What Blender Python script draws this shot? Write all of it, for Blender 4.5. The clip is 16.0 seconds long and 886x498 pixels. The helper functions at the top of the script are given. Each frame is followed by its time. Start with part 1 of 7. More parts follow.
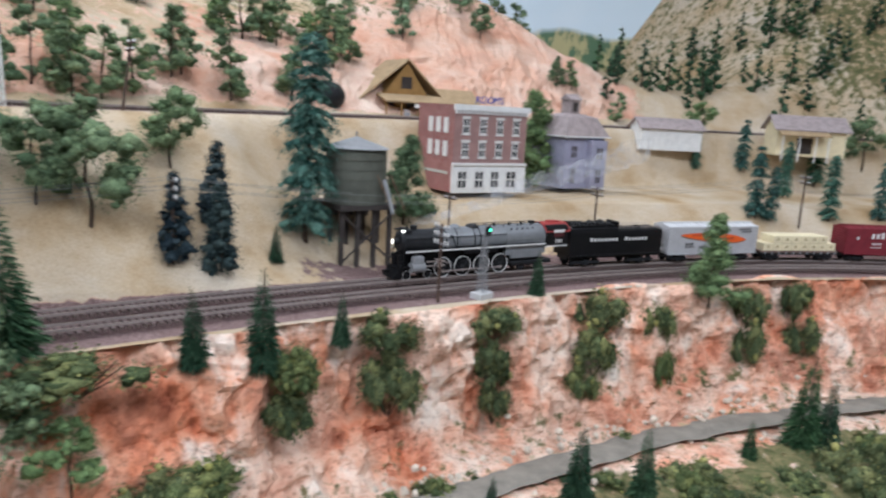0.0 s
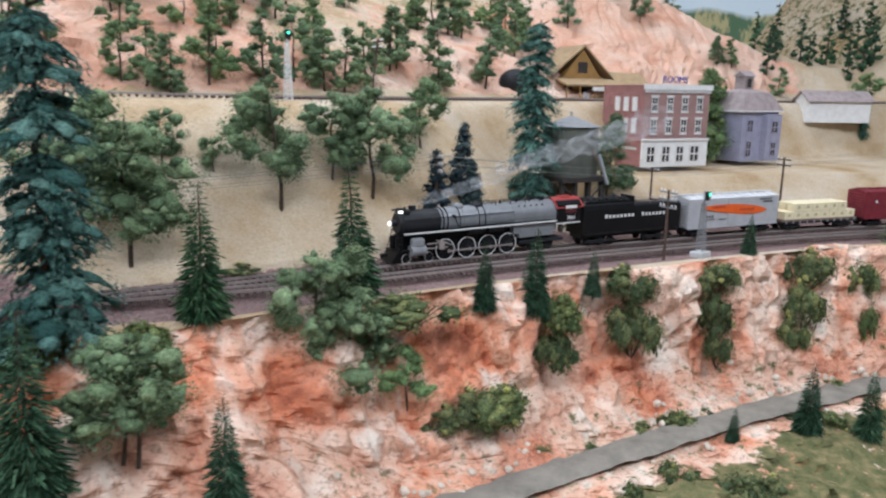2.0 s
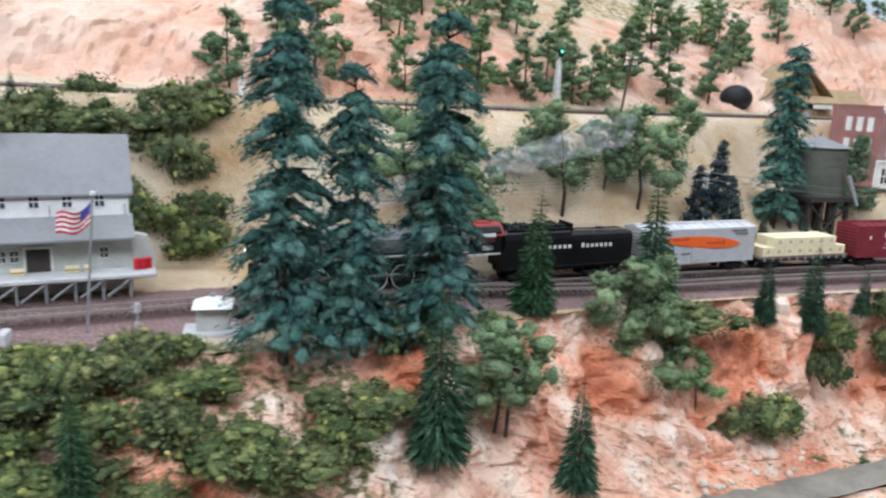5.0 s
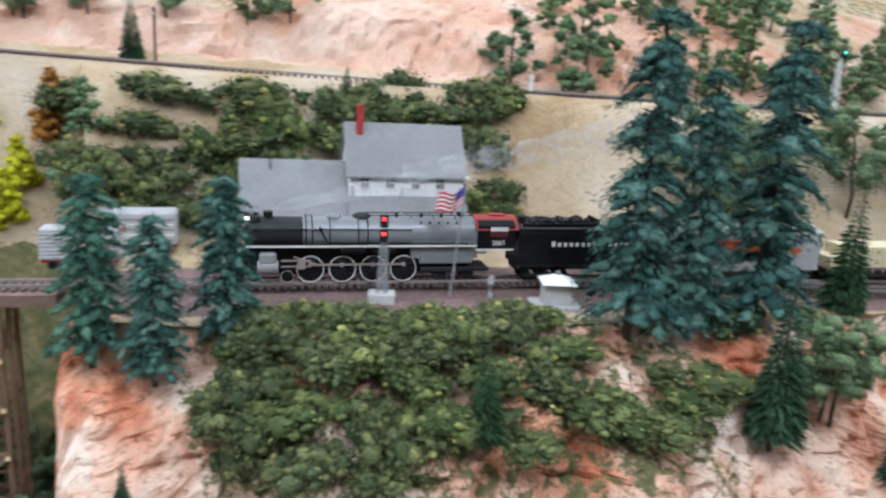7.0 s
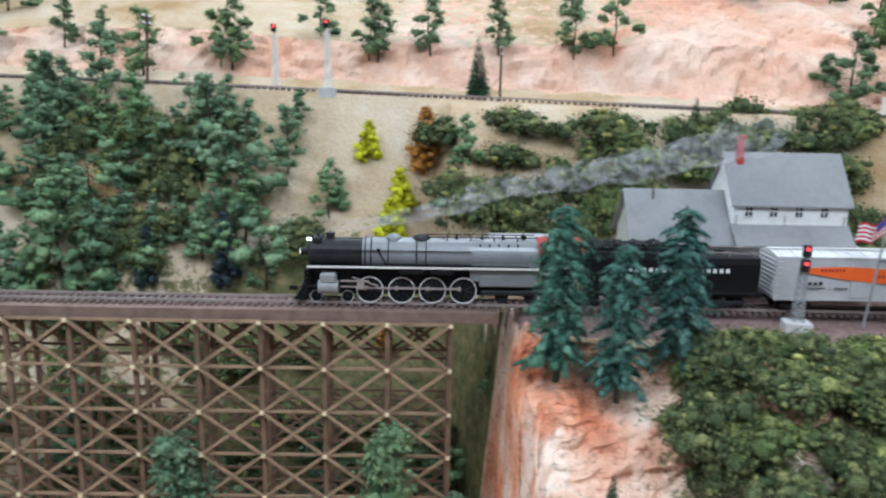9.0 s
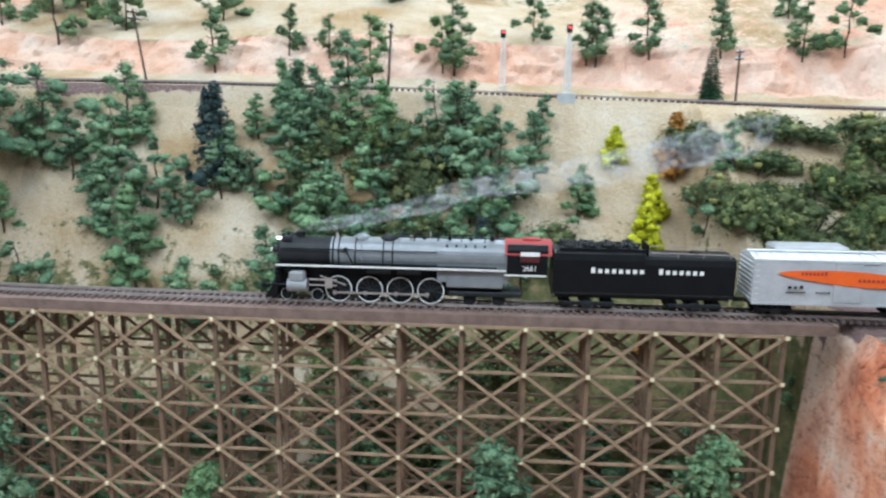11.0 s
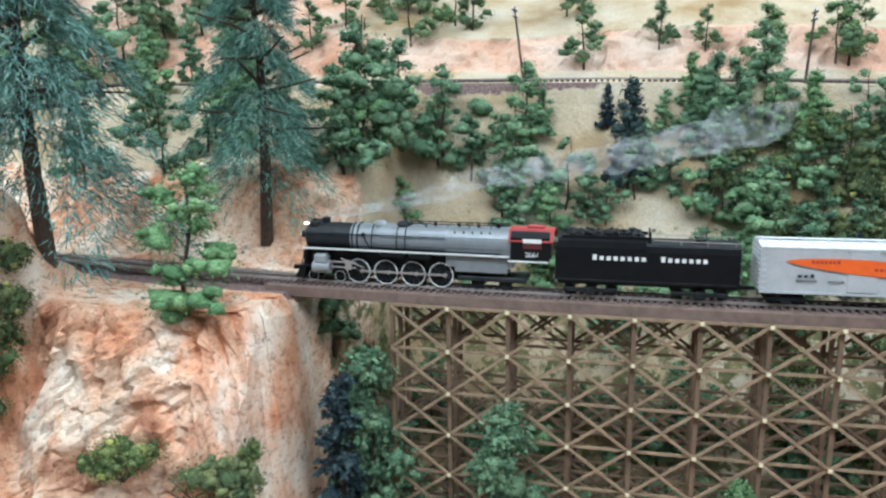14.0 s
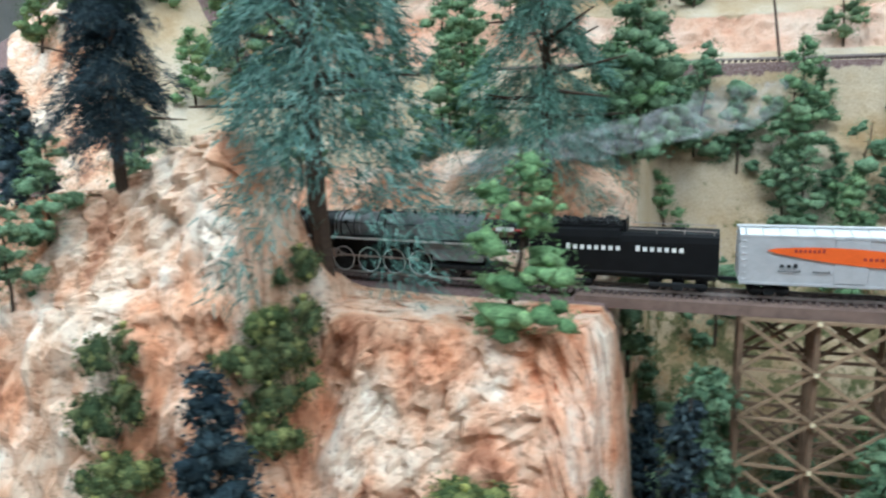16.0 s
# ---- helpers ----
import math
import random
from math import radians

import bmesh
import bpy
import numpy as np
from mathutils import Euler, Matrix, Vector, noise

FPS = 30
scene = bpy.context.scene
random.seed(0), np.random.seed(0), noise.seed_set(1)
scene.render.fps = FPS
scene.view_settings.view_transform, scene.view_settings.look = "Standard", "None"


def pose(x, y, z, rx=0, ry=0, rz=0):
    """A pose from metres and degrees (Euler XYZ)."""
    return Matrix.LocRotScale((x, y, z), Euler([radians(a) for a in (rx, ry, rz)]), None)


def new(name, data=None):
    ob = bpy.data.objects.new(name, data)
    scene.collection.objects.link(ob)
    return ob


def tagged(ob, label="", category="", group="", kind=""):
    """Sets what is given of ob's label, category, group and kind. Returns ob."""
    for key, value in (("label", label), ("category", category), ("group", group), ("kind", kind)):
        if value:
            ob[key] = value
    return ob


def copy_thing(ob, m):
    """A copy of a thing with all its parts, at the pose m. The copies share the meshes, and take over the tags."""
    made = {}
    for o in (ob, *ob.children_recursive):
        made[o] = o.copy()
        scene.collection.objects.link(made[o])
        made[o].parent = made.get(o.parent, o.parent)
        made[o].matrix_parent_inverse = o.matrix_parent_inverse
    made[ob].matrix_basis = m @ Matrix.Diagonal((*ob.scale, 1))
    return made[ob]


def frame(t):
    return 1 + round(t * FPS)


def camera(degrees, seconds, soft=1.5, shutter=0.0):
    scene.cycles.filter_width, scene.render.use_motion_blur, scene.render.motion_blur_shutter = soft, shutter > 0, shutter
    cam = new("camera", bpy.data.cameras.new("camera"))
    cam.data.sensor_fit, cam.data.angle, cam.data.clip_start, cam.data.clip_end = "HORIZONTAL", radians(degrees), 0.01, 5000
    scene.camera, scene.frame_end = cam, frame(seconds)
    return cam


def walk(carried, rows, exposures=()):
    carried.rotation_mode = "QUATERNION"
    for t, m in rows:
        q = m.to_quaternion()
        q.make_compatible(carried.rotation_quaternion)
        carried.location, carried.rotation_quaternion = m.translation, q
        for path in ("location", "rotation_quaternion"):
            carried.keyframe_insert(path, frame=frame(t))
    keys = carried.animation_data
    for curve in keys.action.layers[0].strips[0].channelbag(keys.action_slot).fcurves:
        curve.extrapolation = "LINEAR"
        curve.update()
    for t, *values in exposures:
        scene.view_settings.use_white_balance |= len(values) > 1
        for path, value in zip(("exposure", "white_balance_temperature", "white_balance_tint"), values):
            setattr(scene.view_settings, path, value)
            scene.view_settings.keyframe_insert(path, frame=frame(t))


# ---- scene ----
cam = camera(61.8, 16.0, soft=2.3, shutter=0.4)
METRES, EYE, TILT, LEAN, TURN = 1.68, 1.3727, -11.0, -3.2, 0.0
ROWS = [
    (0.0, 0.0, 0.0, 0.0, 0.0, 0.0, -0.0),
    (0.5, -0.015, -0.0094, -0.0062, 5.52, 0.31, 1.02),
    (1.0, -0.0461, -0.0321, -0.0096, 7.42, 0.32, 1.48),
    (1.5, -0.0658, -0.0528, -0.0145, 6.96, -0.27, 1.71),
    (2.0, -0.0879, -0.0687, -0.0167, 7.43, -0.65, 1.01),
    (2.5, -0.1058, -0.078, -0.0174, 8.6, -0.81, 0.74),
    (3.0, -0.1183, -0.0874, -0.0172, 9.8, -0.83, 0.4),
    (5.5, -0.2064, -0.1501, -0.018, 17.84, -0.71, -1.76),
    (6.0, -0.2312, -0.173, -0.0227, 19.07, -1.07, -0.92),
    (6.5, -0.2521, -0.1841, -0.0233, 20.92, -1.75, -3.45),
    (7.0, -0.2587, -0.1973, -0.0239, 27.2, -2.17, -5.47),
    (7.5, -0.2643, -0.2134, -0.0274, 33.91, -1.8, -6.87),
    (8.0, -0.2861, -0.2363, -0.0289, 37.13, -1.72, -5.07),
    (8.5, -0.3192, -0.2592, -0.0319, 38.53, -1.66, -5.09),
    (9.0, -0.3469, -0.2819, -0.0316, 40.66, -1.99, -5.98),
    (9.5, -0.366, -0.3055, -0.0333, 42.81, -2.09, -5.91),
    (12.0, -0.4999, -0.3961, -0.0478, 48.91, -3.37, -8.19),
    (12.5, -0.5184, -0.4043, -0.0509, 55.24, -4.28, -9.6),
    (13.0, -0.5518, -0.4447, -0.0569, 56.97, -4.09, -8.14),
    (13.5, -0.5878, -0.4901, -0.0624, 55.56, -3.75, -6.79),
    (14.0, -0.6152, -0.5303, -0.0659, 52.52, -3.25, -6.03),
    (14.5, -0.6516, -0.555, -0.073, 50.22, -3.35, -6.83),
    (15.0, -0.6881, -0.5557, -0.0693, 51.95, -3.7, -7.58),
    (15.5, -0.7102, -0.5633, -0.0721, 56.8, -3.42, -6.73),
    (16.0, -0.7465, -0.6107, -0.0809, 55.96, -3.67, -5.36),
]
walk(cam, [(t, pose(0, 0, EYE, TILT, LEAN, TURN) @ pose(METRES * x, METRES * y, METRES * z, 90 + pitch, roll, yaw)) for t, x, y, z, yaw, pitch, roll in ROWS], exposures=[(0, 0.08, 5800, 14), (3, 0.16, 5800, 14), (5.5, 0.28, 5800, 12), (7.5, 0.12, 5700, 11), (9.5, 0.16, 5600, 8), (12, 0.42, 5450, 3), (16, 0.24, 5450, 1)])

# ---------------------------------------------------------------- light: a club room with ceiling panels
def area(name, x, y, z, sx, sy, watts, colour):
    lamp = bpy.data.lights.new(name, "AREA")
    lamp.shape, lamp.size, lamp.size_y, lamp.energy, lamp.color = "RECTANGLE", sx, sy, watts, colour
    ob = new(name, lamp)
    ob.location = (x, y, z)
    return ob


PANELS = [(-2.2, -1.9, 26), (-1.0, -1.25, 26), (0.3, -0.6, 26), (1.5, 0.0, 21), (-1.7, 0.6, 15), (-0.2, 1.2, 15), (-3.2, -1.2, 16)]
for px, py, watts in PANELS:
    area("ceiling_lamp", px, py, 2.72, 1.1, 0.55, watts, (0.95, 0.985, 1.0))
scene.world = bpy.data.worlds.new("room_air")
scene.world.use_nodes = True
scene.world.node_tree.nodes["Background"].inputs[0].default_value = (0.9, 0.93, 1.0, 1)
scene.world.node_tree.nodes["Background"].inputs[1].default_value = 0.1


# ---------------------------------------------------------------- materials
def principled(name, rough=0.7, metal=0.0, spec=0.3):
    m = bpy.data.materials.new(name)
    m.use_nodes = True
    b = m.node_tree.nodes["Principled BSDF"]
    b.inputs["Roughness"].default_value = rough
    b.inputs["Metallic"].default_value = metal
    b.inputs["Specular IOR Level"].default_value = spec
    return m, m.node_tree.nodes, m.node_tree.links, b


def noise_node(n, l, scale, detail=5.0, rough=0.6, stretch=None, distort=0.0):
    tc = n.new("ShaderNodeNewGeometry")
    tex = n.new("ShaderNodeTexNoise")
    tex.inputs["Scale"].default_value, tex.inputs["Detail"].default_value = scale, detail
    tex.inputs["Roughness"].default_value, tex.inputs["Distortion"].default_value = rough, distort
    if stretch:
        mp = n.new("ShaderNodeMapping")
        mp.inputs["Scale"].default_value = stretch
        l.new(tc.outputs["Position"], mp.inputs["Vector"])
        l.new(mp.outputs[0], tex.inputs["Vector"])
    else:
        l.new(tc.outputs["Position"], tex.inputs["Vector"])
    return tex


def ramp(n, l, source, stops):
    r = n.new("ShaderNodeValToRGB")
    while len(r.color_ramp.elements) < len(stops):
        r.color_ramp.elements.new(0.5)
    for e, (p, c) in zip(r.color_ramp.elements, stops):
        e.position, e.color = p, (*c, 1)
    l.new(source, r.inputs[0])
    return r


def mix(n, l, factor, a, b, mode="MIX"):
    x = n.new("ShaderNodeMix")
    x.data_type, x.blend_type = "RGBA", mode
    for sock, v in ((x.inputs["Factor"], factor), (x.inputs["A"], a), (x.inputs["B"], b)):
        if isinstance(v, float):
            sock.default_value = v
        elif isinstance(v, tuple):
            sock.default_value = (*v, 1)
        else:
            l.new(v, sock)
    return x.outputs["Result"]


def bump(n, l, b, source, strength, distance):
    k = n.new("ShaderNodeBump")
    k.inputs["Strength"].default_value, k.inputs["Distance"].default_value = strength, distance
    l.new(source, k.inputs["Height"])
    l.new(k.outputs[0], b.inputs["Normal"])


def plain(name, colour, rough=0.6, metal=0.0, vary=0.25, scale=90.0, relief=0.15, spec=0.3, dirt=None):
    """A painted or raw surface: colour with fine grain and broad wear."""
    m, n, l, b = principled(name, rough, metal, spec)
    fine, broad = noise_node(n, l, scale * 6), noise_node(n, l, scale)
    dark = tuple(c * (1 - vary) for c in colour)
    light = tuple(min(1, c * (1 + vary * 0.6)) for c in colour)
    r = ramp(n, l, broad.outputs["Fac"], [(0.3, dark), (0.55, colour), (0.75, light)])
    g = ramp(n, l, fine.outputs["Fac"], [(0.3, (0.8, 0.8, 0.8)), (0.7, (1, 1, 1))])
    col = mix(n, l, 0.6, r.outputs[0], g.outputs[0], "MULTIPLY")
    if dirt:
        stain = ramp(n, l, noise_node(n, l, scale * 0.5, 6, 0.7).outputs["Fac"], [(0.52, (0, 0, 0)), (0.7, (0.7, 0.7, 0.7))])
        col = mix(n, l, stain.outputs[0], col, dirt)
    l.new(col, b.inputs["Base Color"])
    bump(n, l, b, fine.outputs["Fac"], relief, 0.001)
    return m


def leafy(name, dark, mid, light, rough=0.75, tips=None):
    """Ground foam and fibre foliage, each tuft of its own tone."""
    m, n, l, b = principled(name, rough, 0.0, 0.04)
    geo = n.new("ShaderNodeNewGeometry")
    info = n.new("ShaderNodeObjectInfo")
    r = ramp(n, l, geo.outputs["Random Per Island"], [(0.0, dark), (0.45, mid), (0.9, light), (1.0, tips or light)])
    tone = ramp(n, l, info.outputs["Random"], [(0.0, (0.72, 0.78, 0.78)), (0.5, (1, 1, 1)), (1.0, (1.0, 1.08, 0.85))])
    col = mix(n, l, 1.0, r.outputs[0], tone.outputs[0], "MULTIPLY")
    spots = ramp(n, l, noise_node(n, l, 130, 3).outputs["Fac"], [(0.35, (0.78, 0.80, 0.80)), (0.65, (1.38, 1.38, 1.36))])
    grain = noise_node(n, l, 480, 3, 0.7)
    # Foam crumb tone, with the shade of the crevices painted in dark.
    crumb_shade = ramp(n, l, grain.outputs["Fac"], [(0.36, (0.38, 0.42, 0.42)), (0.52, (1.0, 1.0, 1.0)), (0.66, (1.30, 1.29, 1.22))])
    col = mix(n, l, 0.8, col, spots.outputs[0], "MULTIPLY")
    l.new(mix(n, l, 0.85, col, crumb_shade.outputs[0], "MULTIPLY"), b.inputs["Base Color"])
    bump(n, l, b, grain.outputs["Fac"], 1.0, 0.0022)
    return m


def rock_colour(n, l):
    streak = noise_node(n, l, 19, 7, 0.60, (1.0, 1.0, 0.6), 0.25)
    broad = noise_node(n, l, 7.5, 5, 0.6, None, 0.3)
    cream = ramp(n, l, streak.outputs["Fac"], [(0.30, (0.36, 0.17, 0.11)), (0.40, (0.66, 0.36, 0.25)), (0.48, (0.74, 0.48, 0.35)), (0.57, (0.80, 0.61, 0.48)), (0.70, (0.87, 0.77, 0.66))])
    red = ramp(n, l, streak.outputs["Fac"], [(0.30, (0.34, 0.11, 0.06)), (0.42, (0.70, 0.25, 0.13)), (0.53, (0.80, 0.42, 0.27)), (0.63, (0.88, 0.72, 0.60))])
    f = ramp(n, l, broad.outputs["Fac"], [(0.45, (0, 0, 0)), (0.60, (1, 1, 1))])
    col = mix(n, l, f.outputs[0], cream.outputs[0], red.outputs[0])
    # the western bluff is of paler, yellower plaster
    pale = ramp(n, l, streak.outputs["Fac"], [(0.33, (0.30, 0.16, 0.08)), (0.42, (0.62, 0.43, 0.25)), (0.50, (0.74, 0.60, 0.42)), (0.64, (0.84, 0.76, 0.62))])
    xyz = n.new("ShaderNodeSeparateXYZ")
    l.new(n.new("ShaderNodeNewGeometry").outputs["Position"], xyz.inputs[0])
    west = n.new("ShaderNodeMapRange")
    west.inputs[1].default_value, west.inputs[2].default_value = -1.25, -1.75
    west.inputs[3].default_value, west.inputs[4].default_value = 0.0, 0.38
    l.new(xyz.outputs[0], west.inputs[0])
    col = mix(n, l, west.outputs[0], col, pale.outputs[0])
    # Hollows of the bump are darkened in the colour, as pit shade.
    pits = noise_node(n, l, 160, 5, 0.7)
    pit_shade = ramp(n, l, pits.outputs["Fac"], [(0.34, (0.36, 0.28, 0.24)), (0.47, (1, 1, 1))])
    # Crack shadows are drawn into the colour as thin dark lines.
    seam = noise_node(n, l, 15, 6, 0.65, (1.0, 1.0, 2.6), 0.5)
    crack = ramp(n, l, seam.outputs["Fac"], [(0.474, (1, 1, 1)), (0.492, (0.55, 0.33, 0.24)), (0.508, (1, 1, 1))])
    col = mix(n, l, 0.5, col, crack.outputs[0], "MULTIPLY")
    return mix(n, l, 0.7, col, pit_shade.outputs[0], "MULTIPLY"), pits, streak


def terrain_material():
    """Plaster rock, sand, litter and ballast, mixed by masks that lie in the mesh."""
    m, n, l, b = principled("terrain", 0.85, 0.0, 0.15)
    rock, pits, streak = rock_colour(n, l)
    sandn = noise_node(n, l, 9, 6, 0.6)
    sand = ramp(n, l, sandn.outputs["Fac"], [(0.3, (0.38, 0.25, 0.12)), (0.44, (0.50, 0.38, 0.24)), (0.58, (0.58, 0.48, 0.35)), (0.75, (0.64, 0.57, 0.47))])
    grain = ramp(n, l, noise_node(n, l, 420, 3).outputs["Fac"], [(0.3, (0.8, 0.77, 0.72)), (0.6, (1.04, 1.04, 1.04))])
    sandc = mix(n, l, 0.8, sand.outputs[0], grain.outputs[0], "MULTIPLY")
    ballast = ramp(n, l, noise_node(n, l, 520, 2, 0.8).outputs["Fac"], [(0.3, (0.10, 0.062, 0.058)), (0.5, (0.21, 0.135, 0.125)), (0.68, (0.36, 0.27, 0.25))])
    grass = ramp(n, l, noise_node(n, l, 70, 6, 0.7).outputs["Fac"], [(0.3, (0.06, 0.085, 0.03)), (0.5, (0.15, 0.145, 0.065)), (0.7, (0.31, 0.24, 0.12))])
    att = n.new("ShaderNodeAttribute")
    att.attribute_name = "cover"
    sep = n.new("ShaderNodeSeparateColor")
    l.new(att.outputs["Color"], sep.inputs[0])
    ragged = noise_node(n, l, 60, 5, 0.7)

    def edge(sock):
        a = n.new("ShaderNodeMath")
        a.operation = "ADD"
        l.new(sock, a.inputs[0])
        l.new(ragged.outputs["Fac"], a.inputs[1])
        return ramp(n, l, a.outputs[0], [(0.92, (0, 0, 0)), (1.08, (1, 1, 1))]).outputs[0]

    # the hills above the upper line are smoother, of peach plaster
    peach = ramp(n, l, noise_node(n, l, 6.5, 6, 0.55, None, 0.6).outputs["Fac"], [(0.30, (0.48, 0.22, 0.13)), (0.43, (0.60, 0.34, 0.23)), (0.55, (0.66, 0.45, 0.34)), (0.70, (0.74, 0.60, 0.49))])
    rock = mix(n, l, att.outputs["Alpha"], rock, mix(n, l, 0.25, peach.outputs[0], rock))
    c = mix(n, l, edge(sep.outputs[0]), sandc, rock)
    c = mix(n, l, edge(sep.outputs[2]), c, grass.outputs[0])
    c = mix(n, l, edge(sep.outputs[1]), c, ballast.outputs[0])
    l.new(c, b.inputs["Base Color"])
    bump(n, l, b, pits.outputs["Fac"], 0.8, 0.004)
    return m


def brick_material():
    m, n, l, b = principled("brick", 0.8, 0.0, 0.2)
    co = n.new("ShaderNodeTexCoord")
    bt = n.new("ShaderNodeTexBrick")
    bt.inputs["Scale"].default_value = 260
    bt.inputs["Color1"].default_value = (0.26, 0.075, 0.075, 1)
    bt.inputs["Color2"].default_value = (0.34, 0.11, 0.10, 1)
    bt.inputs["Mortar"].default_value = (0.36, 0.22, 0.2, 1)
    l.new(co.outputs["Object"], bt.inputs["Vector"])
    w = ramp(n, l, noise_node(n, l, 60).outputs["Fac"], [(0.3, (0.7, 0.7, 0.7)), (0.7, (1.1, 1.1, 1.1))])
    l.new(mix(n, l, 0.8, bt.outputs[0], w.outputs[0], "MULTIPLY"), b.inputs["Base Color"])
    return m


def glow(name, colour, strength):
    m, n, l, b = principled(name, 0.4)
    b.inputs["Base Color"].default_value = (*colour, 1)
    b.inputs["Emission Color"].default_value = (*colour, 1)
    b.inputs["Emission Strength"].default_value = strength
    return m


def glass_material():
    m, n, l, b = principled("pane", 0.08, 0.0, 0.5)
    b.inputs["Base Color"].default_value = (0.03, 0.035, 0.04, 1)
    return m


TERRAIN = terrain_material()
BRICK = brick_material()
GLASS = glass_material()
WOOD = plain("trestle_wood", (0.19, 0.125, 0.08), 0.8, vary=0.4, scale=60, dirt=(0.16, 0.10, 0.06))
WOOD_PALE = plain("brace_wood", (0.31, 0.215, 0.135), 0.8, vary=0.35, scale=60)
TIE = plain("tie", (0.145, 0.105, 0.095), 0.85, vary=0.4, scale=150)
RAIL = plain("rail_steel", (0.42, 0.36, 0.33), 0.4, 0.4, vary=0.2)
DECK = plain("deck_timber", (0.20, 0.135, 0.11), 0.85, vary=0.3)
BLACK = plain("black_paint", (0.008, 0.008, 0.009), 0.42, vary=0.3, relief=0.05, spec=0.18)
SMOKEBOX = plain("graphite_black", (0.020, 0.021, 0.023), 0.5, vary=0.4, relief=0.1, spec=0.22)
JACKET = plain("grey_jacket", (0.225, 0.235, 0.245), 0.34, 0.15, vary=0.15, relief=0.05, spec=0.5)
GREY_PAINT = plain("grey_paint", (0.27, 0.275, 0.28), 0.5, vary=0.2, relief=0.05)
SILVER = plain("aluminium_paint", (0.50, 0.50, 0.51), 0.42, 0.15, vary=0.12, relief=0.05)
ROOFMETAL = plain("roof_aluminium", (0.66, 0.66, 0.66), 0.45, 0.1, vary=0.12)
WHITE = plain("white_paint", (0.78, 0.77, 0.74), 0.55, vary=0.12, relief=0.05)
CAB_RED = plain("cab_roof_red", (0.34, 0.045, 0.04), 0.55, vary=0.2)
ORANGE = plain("orange_paint", (0.80, 0.13, 0.02), 0.5, vary=0.1, relief=0.03)
MAROON = plain("boxcar_maroon", (0.20, 0.025, 0.035), 0.6, vary=0.25)
CREAM = plain("cream_crate", (0.80, 0.70, 0.46), 0.7, vary=0.1)
CREAM_DARK = plain("crate_marks", (0.45, 0.36, 0.2), 0.7)
COAL = plain("coal", (0.012, 0.012, 0.013), 0.35, vary=0.5, scale=300, relief=0.8)
STATION_WHITE = plain("station_white", (0.82, 0.82, 0.80), 0.7, vary=0.12)
STATION_GREEN = plain("station_grey_green", (0.52, 0.54, 0.49), 0.7, vary=0.15)
SLATE = plain("slate_roof", (0.27, 0.275, 0.28), 0.75, vary=0.15, scale=40, dirt=(0.17, 0.17, 0.17))
TAN_ROOF = plain("tan_roof", (0.40, 0.285, 0.16), 0.8, vary=0.25)
OCHRE = plain("ochre_wall", (0.36, 0.21, 0.07), 0.8, vary=0.2)
LAVENDER = plain("lavender_clapboard", (0.36, 0.36, 0.47), 0.75, vary=0.15)
SHINGLE = plain("grey_brown_shingle", (0.36, 0.30, 0.29), 0.85, vary=0.3)
TANK_GREEN = plain("tank_green", (0.12, 0.125, 0.10), 0.8, vary=0.25, scale=40)
CHIMNEY_RED = plain("chimney_red", (0.42, 0.05, 0.04), 0.7, vary=0.2)
CONCRETE = plain("concrete", (0.52, 0.52, 0.51), 0.85, vary=0.15)
POLE_WOOD = plain("pole_wood", (0.10, 0.065, 0.05), 0.85, vary=0.3)
DARK_WOOD = plain("dark_timber", (0.06, 0.05, 0.045), 0.85, vary=0.3)
BARK = plain("bark", (0.075, 0.05, 0.035), 0.9, vary=0.4, scale=200, relief=0.6)
BLUE = plain("sign_blue", (0.07, 0.08, 0.34), 0.6)
BARREL_RED = plain("barrel_red", (0.55, 0.02, 0.03), 0.45)
FLAG_RED = plain("flag_red", (0.55, 0.03, 0.05), 0.7)
WIRE = plain("wire", (0.25, 0.27, 0.26), 0.5, 0.3)
DOLL = plain("figure_paint", (0.4, 0.4, 0.42), 0.7)
WALLPAINT = plain("room_wall", (0.70, 0.69, 0.66), 0.9, scale=3, vary=0.05)
FLOORM = plain("room_floor", (0.25, 0.23, 0.21), 0.7, scale=6, vary=0.15)
FASCIA = plain("fascia", (0.05, 0.09, 0.06), 0.7, scale=10)
DIRT_ROAD = plain("dirt_road", (0.25, 0.225, 0.185), 0.9, vary=0.3, scale=40, relief=0.6)
PALE_ROCK = plain("pale_rubble", (0.72, 0.62, 0.50), 0.9, vary=0.3, scale=80, relief=0.6)
HEADLIGHT = glow("headlight", (1.0, 0.95, 0.8), 2.0)
RED_LAMP = glow("red_lamp", (1.0, 0.05, 0.05), 3.0)
GREEN_LAMP = glow("green_lamp", (0.1, 1.0, 0.55), 2.5)
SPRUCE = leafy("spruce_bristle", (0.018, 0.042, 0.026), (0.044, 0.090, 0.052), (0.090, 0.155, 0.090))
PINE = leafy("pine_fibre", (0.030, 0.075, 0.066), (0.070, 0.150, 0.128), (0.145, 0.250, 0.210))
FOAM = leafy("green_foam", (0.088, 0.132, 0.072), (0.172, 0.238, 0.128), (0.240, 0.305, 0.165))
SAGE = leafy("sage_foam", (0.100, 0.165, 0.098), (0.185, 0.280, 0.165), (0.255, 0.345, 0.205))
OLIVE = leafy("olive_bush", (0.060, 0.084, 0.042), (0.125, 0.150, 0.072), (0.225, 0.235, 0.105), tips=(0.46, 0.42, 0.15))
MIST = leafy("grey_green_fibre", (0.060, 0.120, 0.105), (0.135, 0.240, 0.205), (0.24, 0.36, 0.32))
